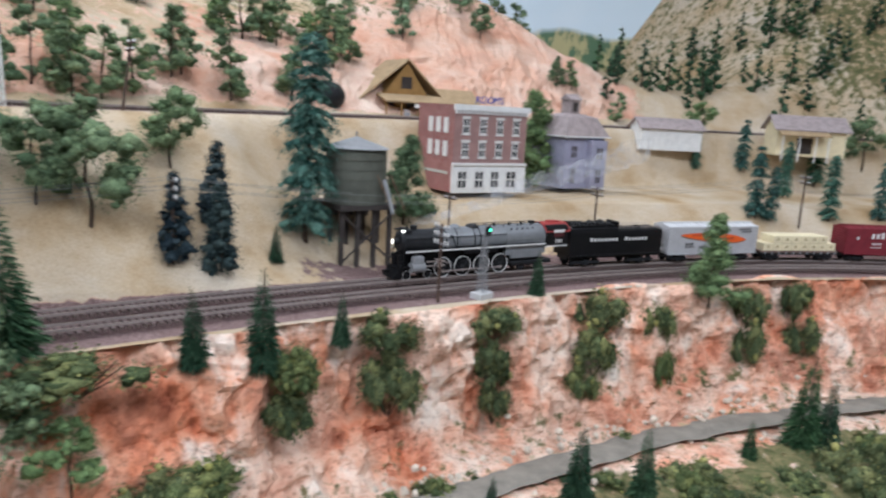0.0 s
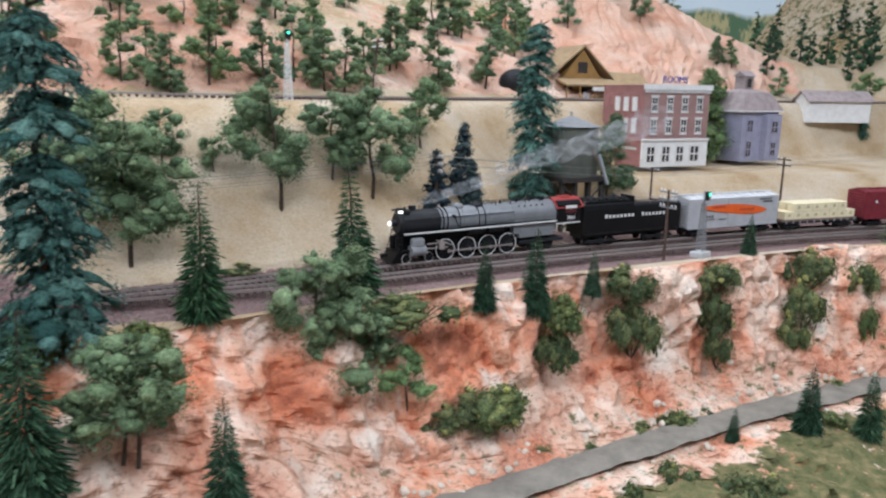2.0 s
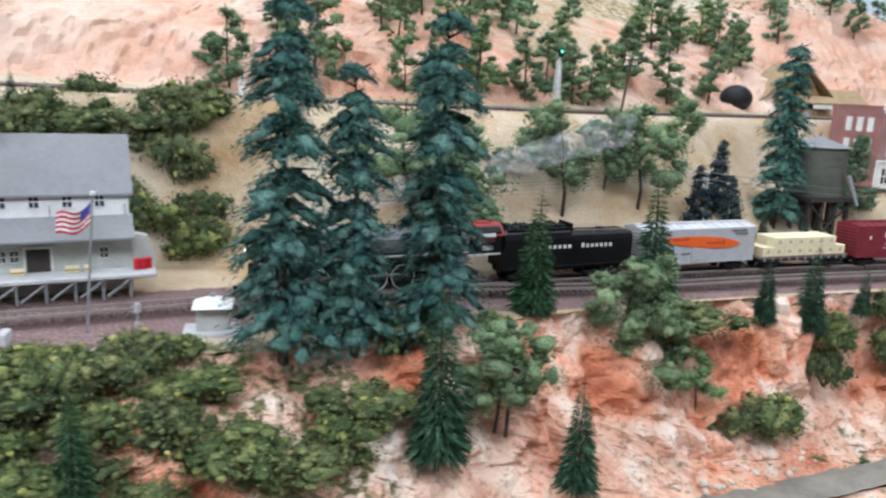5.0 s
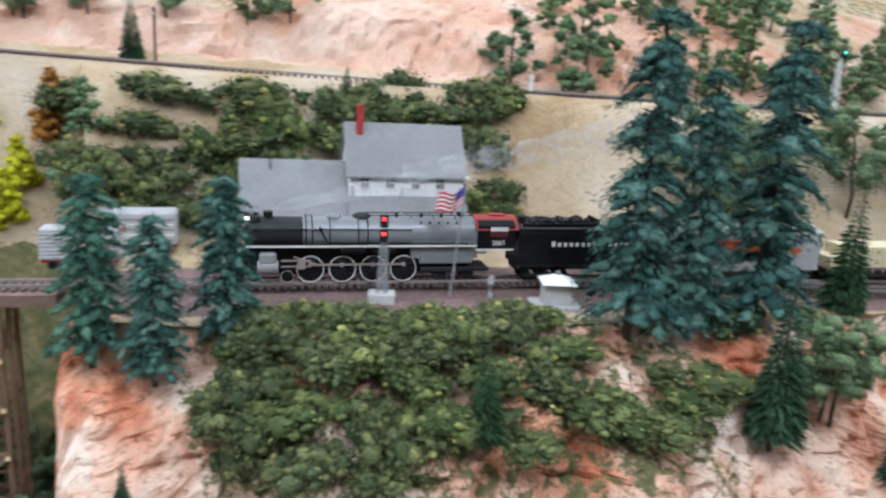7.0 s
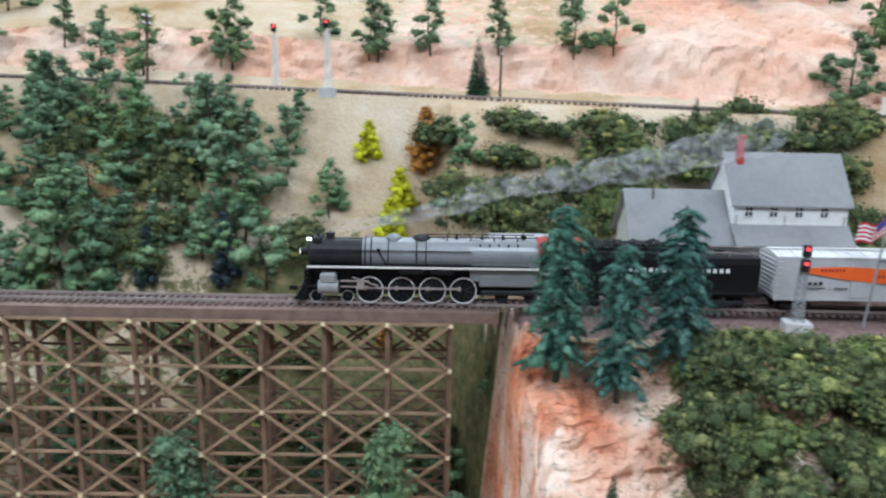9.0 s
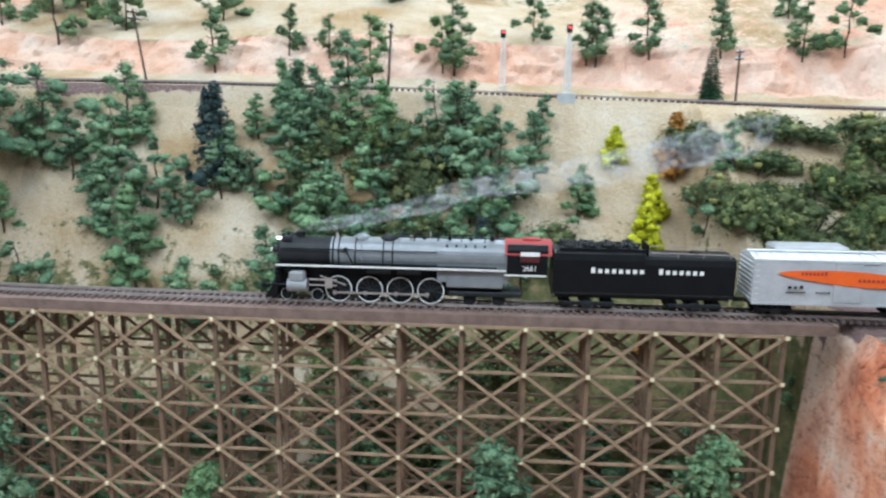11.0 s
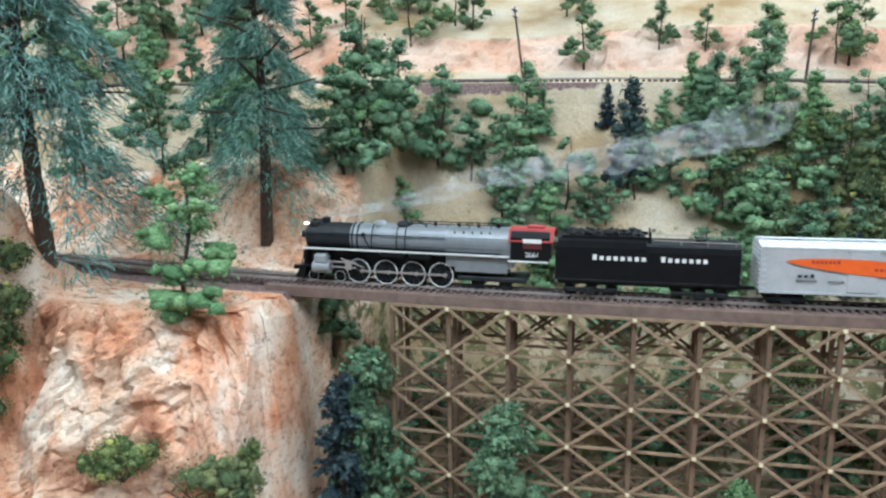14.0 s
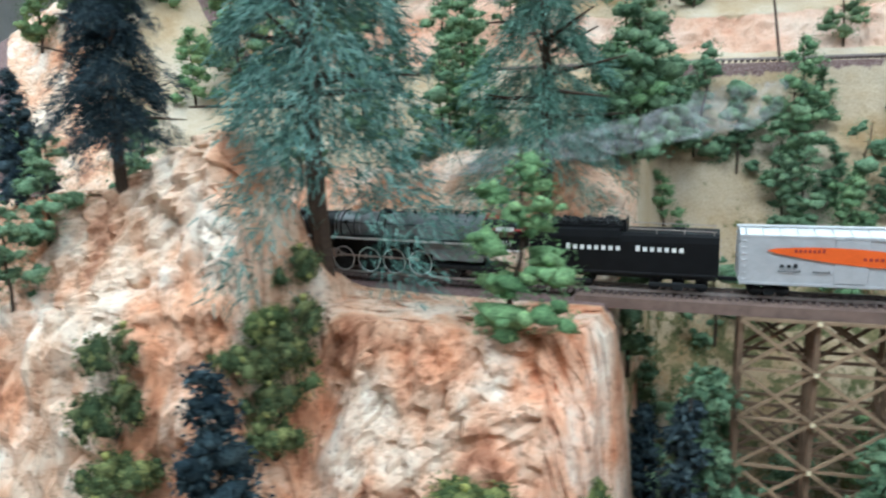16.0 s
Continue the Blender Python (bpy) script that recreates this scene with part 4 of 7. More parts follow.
def far_house():
    t = thing("cream_bungalow", Matrix.Translation((0.745, 1.490, 1.322)) @ Matrix.Rotation(radians(-4), 4, "Z"), "cream bungalow with brown gabled roof among dark pines", "house")
    gable_block(t, -0.075, 0.060, 0, 0.07, -0.01, 0.045, 0.068, CREAM)
    gable_roof(t, -0.075, 0.060, 0, 0.07, 0.045, 0.068, 0.008, SHINGLE)
    part("doorway", boxed(-0.035, -0.005, -0.0012, 0, -0.005, 0.026), DARK_WOOD, t)
    part("veranda_roof", prismed([(-0.030, 0.030), (0.001, 0.040), (0.001, 0.042), (-0.030, 0.032)], -0.076, 0.020, axis="x"), TAN_ROOF, t)
    for x in (-0.072, -0.040, -0.008, 0.016):
        part("veranda_post", rodded((x, -0.027, -0.02), (x, -0.027, 0.031), 0.0014, 6), WHITE, t)
    t = thing("low_shed", Matrix.Translation((0.46, 1.465, 1.330)) @ Matrix.Rotation(radians(12), 4, "Z"), "low pale shed with weathered roof behind the town", "shed")
    gable_block(t, -0.075, 0.055, 0, 0.05, -0.02, 0.024, 0.040, STATION_WHITE)
    gable_roof(t, -0.075, 0.055, 0, 0.05, 0.024, 0.040, 0.006, SHINGLE)


# ---------------------------------------------------------------- signals, poles and wires
def lattice_signal(x, y, z, h, turn, lamp, base=True, heads=2, label="silver lattice signal mast on a concrete block", mat=None):
    mat = mat or GREY_PAINT
    t = thing("signal_mast", Matrix.Translation((x, y, z)) @ Matrix.Rotation(turn, 4, "Z"), label, "signal", "line signals")
    w0, w1 = 0.0042, 0.0018
    k0 = 0.006 if base else 0.0
    if base:
        part("footing", boxed(-0.011, 0.011, -0.008, 0.008, -0.008, 0.006, bevel=0.0008), CONCRETE, t)
    for sx in (-1, 1):
        for sy in (-1, 1):
            part("mast_leg", rodded((sx * w0, sy * w0, k0), (sx * w1, sy * w1, h * 0.82), 0.00055, 5), mat, t)
    bm = bmesh.new()
    n = max(6, int(h / 0.008))
    for k in range(n):
        a, b = k / n, (k + 1) / n
        wa, wb = w0 + (w1 - w0) * a, w0 + (w1 - w0) * b
        za, zb = k0 + (h * 0.82 - k0) * a, k0 + (h * 0.82 - k0) * b
        for sy in (-1, 1):
            rod(bm, (-wa, sy * wa, za), (wb, sy * wb, zb), 0.00035, 4)
            rod(bm, (wa, sy * wa, za), (-wb, sy * wb, zb), 0.00035, 4)
            rod(bm, (-wa, sy * wa, za), (wa, sy * wa, za), 0.00035, 4)
    part("lattice", bm, mat, t)
    part("upper_tube", rodded((0, 0, h * 0.80), (0, 0, h), 0.0012, 8), mat, t)
    for k in range(heads):
        zz = h * 0.93 - k * h * 0.17
        hd = part("signal_head", boxed(-0.0034, 0.0034, -0.0058, -0.0020, zz - 0.0052, zz + 0.0052, bevel=0.0008), SMOKEBOX, t)
        part("lamp", rodded((0, -0.0058, zz + 0.002), (0, -0.0068, zz + 0.002), 0.0014, 8), lamp, hd)
    part("ladder", rodded((0.0052, 0.002, k0), (0.0034, 0.002, h * 0.85), 0.0004, 5), mat, t)
    return t


def telegraph_pole(x, y, z, h, arms=2, lean=(0, 0), lit=False, group="telegraph poles"):
    t = thing("telegraph_pole", Matrix.Translation((x, y, z)) @ Matrix.Rotation(heading(x), 4, "Z") @ pose(0, 0, 0, lean[0], lean[1]), "dark wooden telegraph pole with crossarms and pale insulators", "pole", group)
    part("pole", rodded((0, 0, -0.006), (0, 0, h), 0.0018, 8, 0.0013), POLE_WOOD, t)
    for k in range(arms):
        zz = h * 0.95 - k * 0.0085
        part("crossarm", boxed(-0.0008, 0.0008, -0.0135, 0.0135, zz, zz + 0.0018), GREY_PAINT if lit else POLE_WOOD, t)
        for yy in (-0.012, -0.0065, 0.0065, 0.012):
            part("insulator", rodded((0, yy, zz + 0.0018), (0, yy, zz + 0.0046), 0.0009, 6), WHITE, t)
    return t


def wire_span(p, q, sag, r=0.00022):
    p, q = Vector(p), Vector(q)
    side = (q - p).cross(Vector((0, 0, 1))).normalized() * r
    v, f = [], []
    for k in range(13):
        a = k / 12
        c = p.lerp(q, a) - Vector((0, 0, sag * 4 * a * (1 - a)))
        v += [c - side, c + Vector((0, 0, r)), c + side, c - Vector((0, 0, r))]
        if k:
            b = 4 * k
            f += [(b - 4 + i, b + i, b + (i + 1) % 4, b - 4 + (i + 1) % 4) for i in range(4)]
    return tagged(raw("telegraph_wire", v, f, WIRE), "thin pale telegraph wire strung between poles", "wire", "telegraph wires")


def line_side():
    for X, d, h, hd in ((0.013, -0.073, 0.066, 0),):
        x, y = plan(X, d)
        lattice_signal(float(x), float(y), 1.172, 0.078, heading(X) + 0.3, GREEN_LAMP, heads=1)
    # signal by the depot with red lamps, flagpole, relay post and concrete box
    x, y = plan(-0.772, -0.038)
    lattice_signal(float(x), float(y), 1.186, 0.072, heading(-0.8) - 0.2, RED_LAMP, heads=2, label="silver signal mast with two black heads showing red")
    f = thing("flagpole", spot(-0.727, -0.032, 1.184) @ pose(0, 0, 0, 0, 5, 0), "grey flagpole with a drooping striped flag", "flagpole")
    part("pole", rodded((0, 0, 0), (0, 0, 0.103), 0.0011, 8, 0.0008), GREY_PAINT, f)
    part("finial", rodded((0, 0, 0.103), (0, 0, 0.1055), 0.0018, 8), WHITE, f)
    # the flag hangs in slanted folds
    def fold(u, w):
        return Vector((-0.001 - 0.022 * u, 0.0022 * math.sin(u * 7) * (0.4 + w), 0.098 - 0.016 * w - 0.013 * u - 0.004 * math.sin(u * 5)))
    fl = new("flag")
    fl.parent = f
    for k in range(9):
        v, fc = [], []
        for i in range(13):
            u = i / 12
            for w in (k / 9, (k + 1) / 9):
                p = fold(u, w)
                v += [p + Vector((0, -0.0002, 0)), p + Vector((0, 0.0002, 0))]
            if i:
                b = 4 * i
                fc += [(b - 4, b, b + 2, b - 2), (b - 3, b - 1, b + 3, b + 1), (b - 4, b - 3, b + 1, b), (b - 2, b + 2, b + 3, b - 1)]
        raw("stripe", v, fc, FLAG_RED if k % 2 == 0 else WHITE, fl)
    v, fc = [], []
    for i in range(7):
        for w in (0, 0.45):
            p = fold(i / 6 * 0.30, w)
            v += [p + Vector((0, -0.0005, 0)), p + Vector((0, 0.0005, 0))]
        if i:
            b = 4 * i
            fc += [(b - 4, b, b + 2, b - 2), (b - 3, b - 1, b + 3, b + 1)]
    raw("canton", v, fc, BLUE, fl)
    r = thing("relay_post", spot(-0.701, -0.036, 1.186), "short silver relay post beside the track", "post")
    part("stem", rodded((0, 0, 0), (0, 0, 0.014), 0.0010, 8), GREY_PAINT, r)
    part("cap", rodded((0, 0, 0.011), (0, 0, 0.0175), 0.0030, 10, 0.0022), SILVER, r)
    part("foot", rodded((0, 0, -0.002), (0, 0, 0.003), 0.0020, 8), SILVER, r)
    b = thing("relay_box", spot(-0.662, -0.058, 1.184, turn=-12), "pale concrete relay cabin with a pyramid roof", "relay box")
    part("slab", boxed(-0.022, 0.020, -0.015, 0.014, -0.006, 0.0015, bevel=0.0006), CONCRETE, b)
    part("cabin", boxed(-0.012, 0.012, -0.008, 0.010, 0.0015, 0.020), CONCRETE, b)
    bm = bmesh.new()
    bmesh.ops.create_cone(bm, cap_ends=True, segments=4, radius1=0.021, radius2=0.002, depth=0.0065, matrix=Matrix.Translation((0, 0.001, 0.0235)) @ Matrix.Rotation(radians(45), 4, "Z"))
    part("roof", bm, WHITE, b)
    part("vent", boxed(-0.0018, 0.0018, -0.001, 0.003, 0.026, 0.029), GREY_PAINT, b)
    # upper line: white signals, poles, marker
    for X, dd, hh, bs in ((-1.097, 0.343, 0.090, True), (-1.158, 0.415, 0.080, False)):
        x, y = plan(X, dd)
        lattice_signal(float(x), float(y), float(base_height(X, dd)) + 0.002, hh, heading(X), RED_LAMP, base=bs, heads=1, label="white lattice signal mast by the upper track", mat=WHITE)
    x, y = plan(-0.315, float(upper_d(-0.315)) - 0.016)
    lattice_signal(float(x), float(y), float(base_height(-0.315, float(upper_d(-0.315)) - 0.016)) + 0.001, 0.080, heading(-0.3), GREEN_LAMP, base=False, heads=1, label="white lattice signal mast by the upper track", mat=WHITE)
    mk = thing("marker_post", spot(-0.60, float(upper_d(-0.6)) - 0.018, 1.356), "short white marker post by the upper track", "post")
    part("post", boxed(-0.0022, 0.0022, -0.0015, 0.0015, 0, 0.020), WHITE, mk)
    part("plate", boxed(-0.0032, 0.0032, -0.0022, -0.0015, 0.013, 0.019), WHITE, mk)
    for X, dd, hh, ln in ((-1.271, -0.018, 0.085, (0, 3)), (-1.55, 0.03, 0.10, (0, -8)), (-0.22, -0.02, 0.08, (0, 8)), (-0.93, 0.03, 0.07, (0, 0))):
        x, y = plan(X, float(upper_d(X)) + dd)
        telegraph_pole(float(x), float(y), float(base_height(X, float(upper_d(X)) + dd)), hh, 2, ln, group="upper line poles")
    # lineside telegraph with wires
    posts = []
    for X, d, h, arms, lit in ((-0.035, -0.073, 0.082, 3, True), (0.06, 0.085, 0.085, 1, False), (0.27, 0.095, 0.085, 2, False), (-0.222, 0.058, 0.085, 3, True), (-0.565, 0.060, 0.080, 3, True), (0.62, 0.12, 0.085, 2, False)):
        x, y = plan(X, d)
        z = float(base_height(X, d))
        telegraph_pole(float(x), float(y), z, h, arms, (0, 0), lit)
        posts.append((X, Vector((float(x), float(y), z + h * 0.95))))
    posts.sort(key=lambda p: p[0])
    run = [p for p in posts if p[0] not in (-0.035,)]
    for (xa, a), (xb, b) in zip(run, run[1:]):
        for o, dz in ((-0.011, 0.003), (0.011, 0.003), (-0.011, -0.0055), (0.011, -0.0055)):
            n = Vector((-math.sin(heading(xa)), math.cos(heading(xa)), 0)) * o
            wire_span(a + n + Vector((0, 0, dz)), b + n + Vector((0, 0, dz)), 0.004)
    t = thing("box_trailer", spot(-0.925, 0.135, 1.184), "silver road trailer with red stripes parked by the line", "trailer")
    part("body", boxed(-0.040, 0.034, -0.014, 0.014, 0.010, 0.043, bevel=0.002), SILVER, t)
    for k in range(5):
        part("side_rib", boxed(-0.038, 0.032, -0.0146, -0.0138, 0.015 + k * 0.005, 0.0165 + k * 0.005), WHITE if k % 2 else GREY_PAINT, t)
    part("red_band", boxed(-0.038, -0.012, -0.0150, -0.0140, 0.024, 0.030), CHIMNEY_RED, t)
    for x in (-0.026, -0.014, 0.022):
        for y in (-0.011, 0.011):
            part("wheel", rodded((x, y - 0.002, 0.0055), (x, y + 0.002, 0.0055), 0.0055, 14), BLACK, t)
    part("chassis", boxed(-0.040, 0.034, -0.008, 0.008, 0.007, 0.010), CHIMNEY_RED, t)


station()
trailer()
brick_hotel()
mansard_house()
upper_depot()
water_tank()
far_house()
line_side()


# ---------------------------------------------------------------- the train (x forward, y to its left, z from the rail top)
def axis_wheels(parent, x, r, name="wheel", rim=None, body=None, gauge=0.0078):
    out = []
    for y in (-gauge, gauge):
        bm = rodded((0, -0.0012, 0), (0, 0.0012, 0), r, n=20)
        w = part(name, bm, body or BLACK, parent)
        w.location = (x, y, r)
        if rim:
            v, f, n = [], [], 28
            s = 1 if y > 0 else -1
            for i in range(n):
                a = 2 * math.pi * i / n
                for q, yy in ((r * 1.0, 0.0013), (r * 0.93, 0.0013), (r * 0.93, 0.0019), (r * 1.0, 0.0019)):
                    v.append((q * math.cos(a), s * yy, q * math.sin(a)))
            for i in range(n):
                k, j = 4 * i, 4 * ((i + 1) % n)
                f += [(k + q, j + q, j + (q + 1) % 4, k + (q + 1) % 4) for q in range(4)]
            raw("rim", v, f, rim, w)
            bm = bmesh.new()
            for i in range(10):
                a = math.pi * i / 5
                rod(bm, (0, s * 0.0015, 0), (r * 0.9 * math.cos(a), s * 0.0015, r * 0.9 * math.sin(a)), r * 0.035, 4)
            box(bm, -r * 0.3, r * 0.3, min(0, s * 0.0019), max(0, s * 0.0019), -r * 0.75, -r * 0.35)
            part("spokes", bm, SMOKEBOX, w)
        out.append(w)
    return out


def truck(parent, x, wheelbase=0.02, r=0.0052, axles=2):
    bm = bmesh.new()
    for y in (-0.0125, 0.0125):
        box(bm, x - wheelbase / 2 - 0.004, x + wheelbase / 2 + 0.004, y - 0.001, y + 0.001, 0.004, 0.0075, 0.0005)
        box(bm, x - 0.004, x + 0.004, y - 0.0016, y + 0.0016, 0.002, 0.008, 0.0005)
    box(bm, x - 0.003, x + 0.003, -0.0125, 0.0125, 0.005, 0.009)
    part("truck_frame", bm, SMOKEBOX, parent)
    for i in range(axles):
        axis_wheels(parent, x - wheelbase / 2 + wheelbase * i / (axles - 1), r, "wheel", None, SMOKEBOX)


def locomotive():
    t = thing("steam_locomotive", Matrix(), "grey and black steam locomotive with red cab roof and white-rimmed drivers", "locomotive")
    F0 = 0.125                                  # the pilot's front; x below counts back from it

    def X(v):
        return F0 - v
    R, ZC = 0.0138, 0.0415
    # smokebox and boiler courses
    part("smokebox", rodded((X(0.014), 0, ZC), (X(0.060), 0, ZC), R * 0.97, 28), SMOKEBOX, t, smooth=False)
    part("smokebox_door", rodded((X(0.0115), 0, ZC), (X(0.014), 0, ZC), R * 0.72, 24, R * 0.9), SMOKEBOX, t)
    part("boiler", rodded((X(0.150), 0, ZC), (X(0.058), 0, ZC), R * 1.05, 32, R), JACKET, t)
    bm = prismed([(R * 1.06 * math.cos(a) * 1.02, ZC + R * 1.05 * math.sin(a)) for a in np.linspace(-0.35, math.pi + 0.35, 20)] + [(-0.0135, 0.021), (0.0135, 0.021)], X(0.210), X(0.150), axis="x")
    part("firebox", bm, JACKET, t)
    for v in (0.0600, 0.0650, 0.150):
        bm = rodded((X(v + 0.0010), 0, ZC), (X(v), 0, ZC), R * 1.075, 32)
        part("boiler_band", bm, BLACK if v < 0.14 else GREY_PAINT, t)
    for v in (0.085, 0.118, 0.172, 0.196):
        part("seam", rodded((X(v + 0.0004), 0, ZC), (X(v), 0, ZC), R * 1.068, 32), GREY_PAINT, t)
    part("stack", rodded((X(0.030), 0, ZC + R * 0.9), (X(0.030), 0, ZC + R + 0.004), 0.0036, 16, 0.0042), SMOKEBOX, t)
    for v, w, mat in ((0.084, 0.0075, JACKET), (0.108, 0.0085, SMOKEBOX)):
        bm = bmesh.new()
        bmesh.ops.create_uvsphere(bm, u_segments=16, v_segments=8, radius=1, matrix=Matrix.Translation((X(v), 0, ZC + R * 0.92)) @ Matrix.Diagonal((w, 0.0075, 0.0048, 1)))
        part("dome", bm, mat, t)
    for v in (0.020, 0.127, 0.138, 0.160, 0.178):
        part("safety_valve", rodded((X(v), 0.003, ZC + R * 0.9), (X(v), 0.003, ZC + R + 0.0035), 0.0013, 8), RAIL if v in (0.127,) else BLACK, t)
    for s in (-1, 1):
        for v in (0.080, 0.104, 0.112):
            bm = bmesh.new()
            last = None
            for a in np.linspace(1.35, 0.05, 7):
                p = (X(v), s * R * 1.10 * math.cos(a), ZC + R * 1.10 * math.sin(a))
                if last:
                    rod(bm, last, p, 0.00045, 6)
                last = p
            rod(bm, last, (X(v), s * 0.0150, 0.0335), 0.00045, 6)
            part("sand_pipe", bm, BLACK, t)
        part("check_valve", rodded((X(0.072), s * R * 0.98, ZC + 0.006), (X(0.072), s * (R + 0.0032), ZC + 0.006), 0.0016, 10), BLACK, t)
        bm = bmesh.new()
        rod(bm, (X(0.072), s * (R + 0.0024), ZC + 0.006), (X(0.078), s * (R + 0.0024), ZC - 0.006), 0.0006, 6)
        rod(bm, (X(0.078), s * (R + 0.0024), ZC - 0.006), (X(0.200), s * (R + 0.0026), ZC - 0.0068), 0.0006, 6)
        part("feed_pipe", bm, BLACK, t)
        bm = bmesh.new()
        rod(bm, (X(0.112), s * 0.0062, ZC + R + 0.0022), (X(0.206), s * 0.0062, ZC + R + 0.0026), 0.00045, 6)
        for v in (0.13, 0.15, 0.17, 0.19):
            rod(bm, (X(v), s * 0.0062, ZC + R * 0.85), (X(v), s * 0.0062, ZC + R + 0.0026), 0.00045, 5)
        part("throttle_rod", bm, BLACK, t)
        for v in (0.158, 0.166, 0.174, 0.182, 0.190):
            part("washout_plug", rodded((X(v), s * R * 0.78, ZC + R * 0.72), (X(v), s * R * 0.86, ZC + R * 0.80), 0.0009, 8), BLACK, t)
    part("generator", rodded((X(0.196), -0.004, ZC + R + 0.0022), (X(0.196), 0.004, ZC + R + 0.0022), 0.0021, 12), BLACK, t)
    part("whistle", rodded((X(0.143), -0.002, ZC + R), (X(0.143), -0.002, ZC + R + 0.006), 0.0007, 8), RAIL, t)
    part("bell", rodded((X(0.062), 0, ZC + R), (X(0.062), 0, ZC + R + 0.0035), 0.0018, 10, 0.0008), RAIL, t)
    part("feedwater_heater", boxed(X(0.024), X(0.016), -0.010, 0.010, ZC + R * 0.72, ZC + R + 0.0012, bevel=0.001), SMOKEBOX, t)
    part("headlight", rodded((X(0.0045), 0, ZC + 0.001), (X(0.0125), 0, ZC + 0.001), 0.0032, 16), SMOKEBOX, t)
    part("lens", rodded((X(0.0040), 0, ZC + 0.001), (X(0.0046), 0, ZC + 0.001), 0.0026, 16), HEADLIGHT, t)
    for y in (-0.008, 0.008):
        part("classification_lamp", rodded((X(0.011), y, ZC + R * 0.95), (X(0.015), y, ZC + R * 0.95), 0.0012, 8), HEADLIGHT if y > 0 else SMOKEBOX, t)
    # running boards with the white edge
    for s in (-1, 1):
        bm = boxed(X(0.208), X(0.013), min(s * 0.011, s * 0.0172), max(s * 0.011, s * 0.0172), 0.0325, 0.0334)
        part("running_board", bm, BLACK, t)
        bm = boxed(X(0.208), X(0.012), min(s * 0.0171, s * 0.0176), max(s * 0.0171, s * 0.0176), 0.0322, 0.0337)
        part("white_edge", bm, WHITE, t)
        bm = bmesh.new()
        rod(bm, (X(0.15), s * 0.0150, ZC + 0.0055), (X(0.016), s * 0.0142, ZC + 0.0055), 0.0004, 6)
        for v in np.linspace(0.02, 0.148, 9):
            rod(bm, (X(v), s * 0.0135, ZC + 0.0055), (X(v), s * 0.0152, ZC + 0.0055), 0.0005, 5)
        part("handrail", bm, BLACK, t)
        part("cylinder", rodded((X(0.038), s * 0.0135, 0.0145), (X(0.021), s * 0.0135, 0.0145), 0.0058, 16), GREY_PAINT, t)
        part("valve_chest", boxed(X(0.0365), X(0.0225), s * 0.0135 - 0.0045, s * 0.0135 + 0.0045, 0.018, 0.0275, bevel=0.0018), GREY_PAINT, t)
        part("ash_pan", boxed(X(0.206), X(0.158), min(s * 0.009, s * 0.0140), max(s * 0.009, s * 0.0140), 0.016, 0.0265, bevel=0.001), JACKET, t)
        bm = bmesh.new()
        rod(bm, (X(0.04), s * 0.0158, 0.0155), (X(0.064), s * 0.0158, 0.0155), 0.0007, 6)
        rod(bm, (X(0.04), s * 0.0158, 0.0205), (X(0.064), s * 0.0158, 0.0205), 0.0008, 6)
        rod(bm, (X(0.05), s * 0.0162, 0.024), (X(0.072), s * 0.0162, 0.0165), 0.0006, 6)
        box(bm, X(0.060), X(0.054), min(s * 0.0148, s * 0.017), max(s * 0.0148, s * 0.017), 0.0135, 0.022)
        part("crosshead_guide", bm, RAIL, t)
        for v in (0.092, 0.118):
            part("air_tank", rodded((X(v + 0.018), s * 0.0145, 0.0288), (X(v - 0.002), s * 0.0145, 0.0288), 0.0026, 12), BLACK, t)
    part("frame", boxed(X(0.205), X(0.012), -0.0065, 0.0065, 0.007, 0.030), BLACK, t)
    # pilot with steps
    bm = prismed([(X(0.0), 0.003), (X(0.010), 0.003), (X(0.012), 0.0135), (X(0.007), 0.0135)], -0.0130, 0.0130)
    part("pilot", bm, BLACK, t)
    part("pilot_deck", boxed(X(0.022), X(0.0055), -0.0130, 0.0130, 0.0135, 0.0150, bevel=0.0004), BLACK, t)
    for yy in (-0.007, 0.007):
        part("air_pump", rodded((X(0.0115), yy, 0.015), (X(0.0115), yy, 0.0285), 0.0036, 12), BLACK, t)
    for s in (-1, 1):
        bm = bmesh.new()
        for i in range(5):
            v = 0.0138 - i * 0.0015
            box(bm, X(v + 0.0008), X(v - 0.001), min(s * 0.0115, s * 0.0145), max(s * 0.0115, s * 0.0145), 0.030 - i * 0.0042, 0.0305 - i * 0.0042)
        rod(bm, (X(0.007), s * 0.0140, 0.012), (X(0.014), s * 0.0140, 0.034), 0.0004, 5)
        part("step_ladder", bm, BLACK, t)
    part("coupler", boxed(X(0.001), X(-0.006), -0.0018, 0.0018, 0.008, 0.0115), BLACK, t)
    # cab
    cab = prismed([(-0.0165, 0.030), (-0.0168, 0.0505), (-0.0125, 0.0545), (0, 0.0565), (0.0125, 0.0545), (0.0168, 0.0505), (0.0165, 0.030)], X(0.243), X(0.209), axis="x")
    part("cab", cab, BLACK, t)
    roof = prismed([(0.0195 * math.sin(a), 0.0385 + 0.0190 * math.cos(a)) for a in np.linspace(-1.08, 1.08, 14)] + [(0.0195 * math.sin(a), 0.0375 + 0.0190 * math.cos(a)) for a in np.linspace(1.08, -1.08, 14)], X(0.2462), X(0.207), axis="x")
    part("cab_roof", roof, CAB_RED, t)
    part("roof_hatch", boxed(X(0.237), X(0.222), -0.005, 0.005, 0.0570, 0.0584, bevel=0.0004), CAB_RED, t)
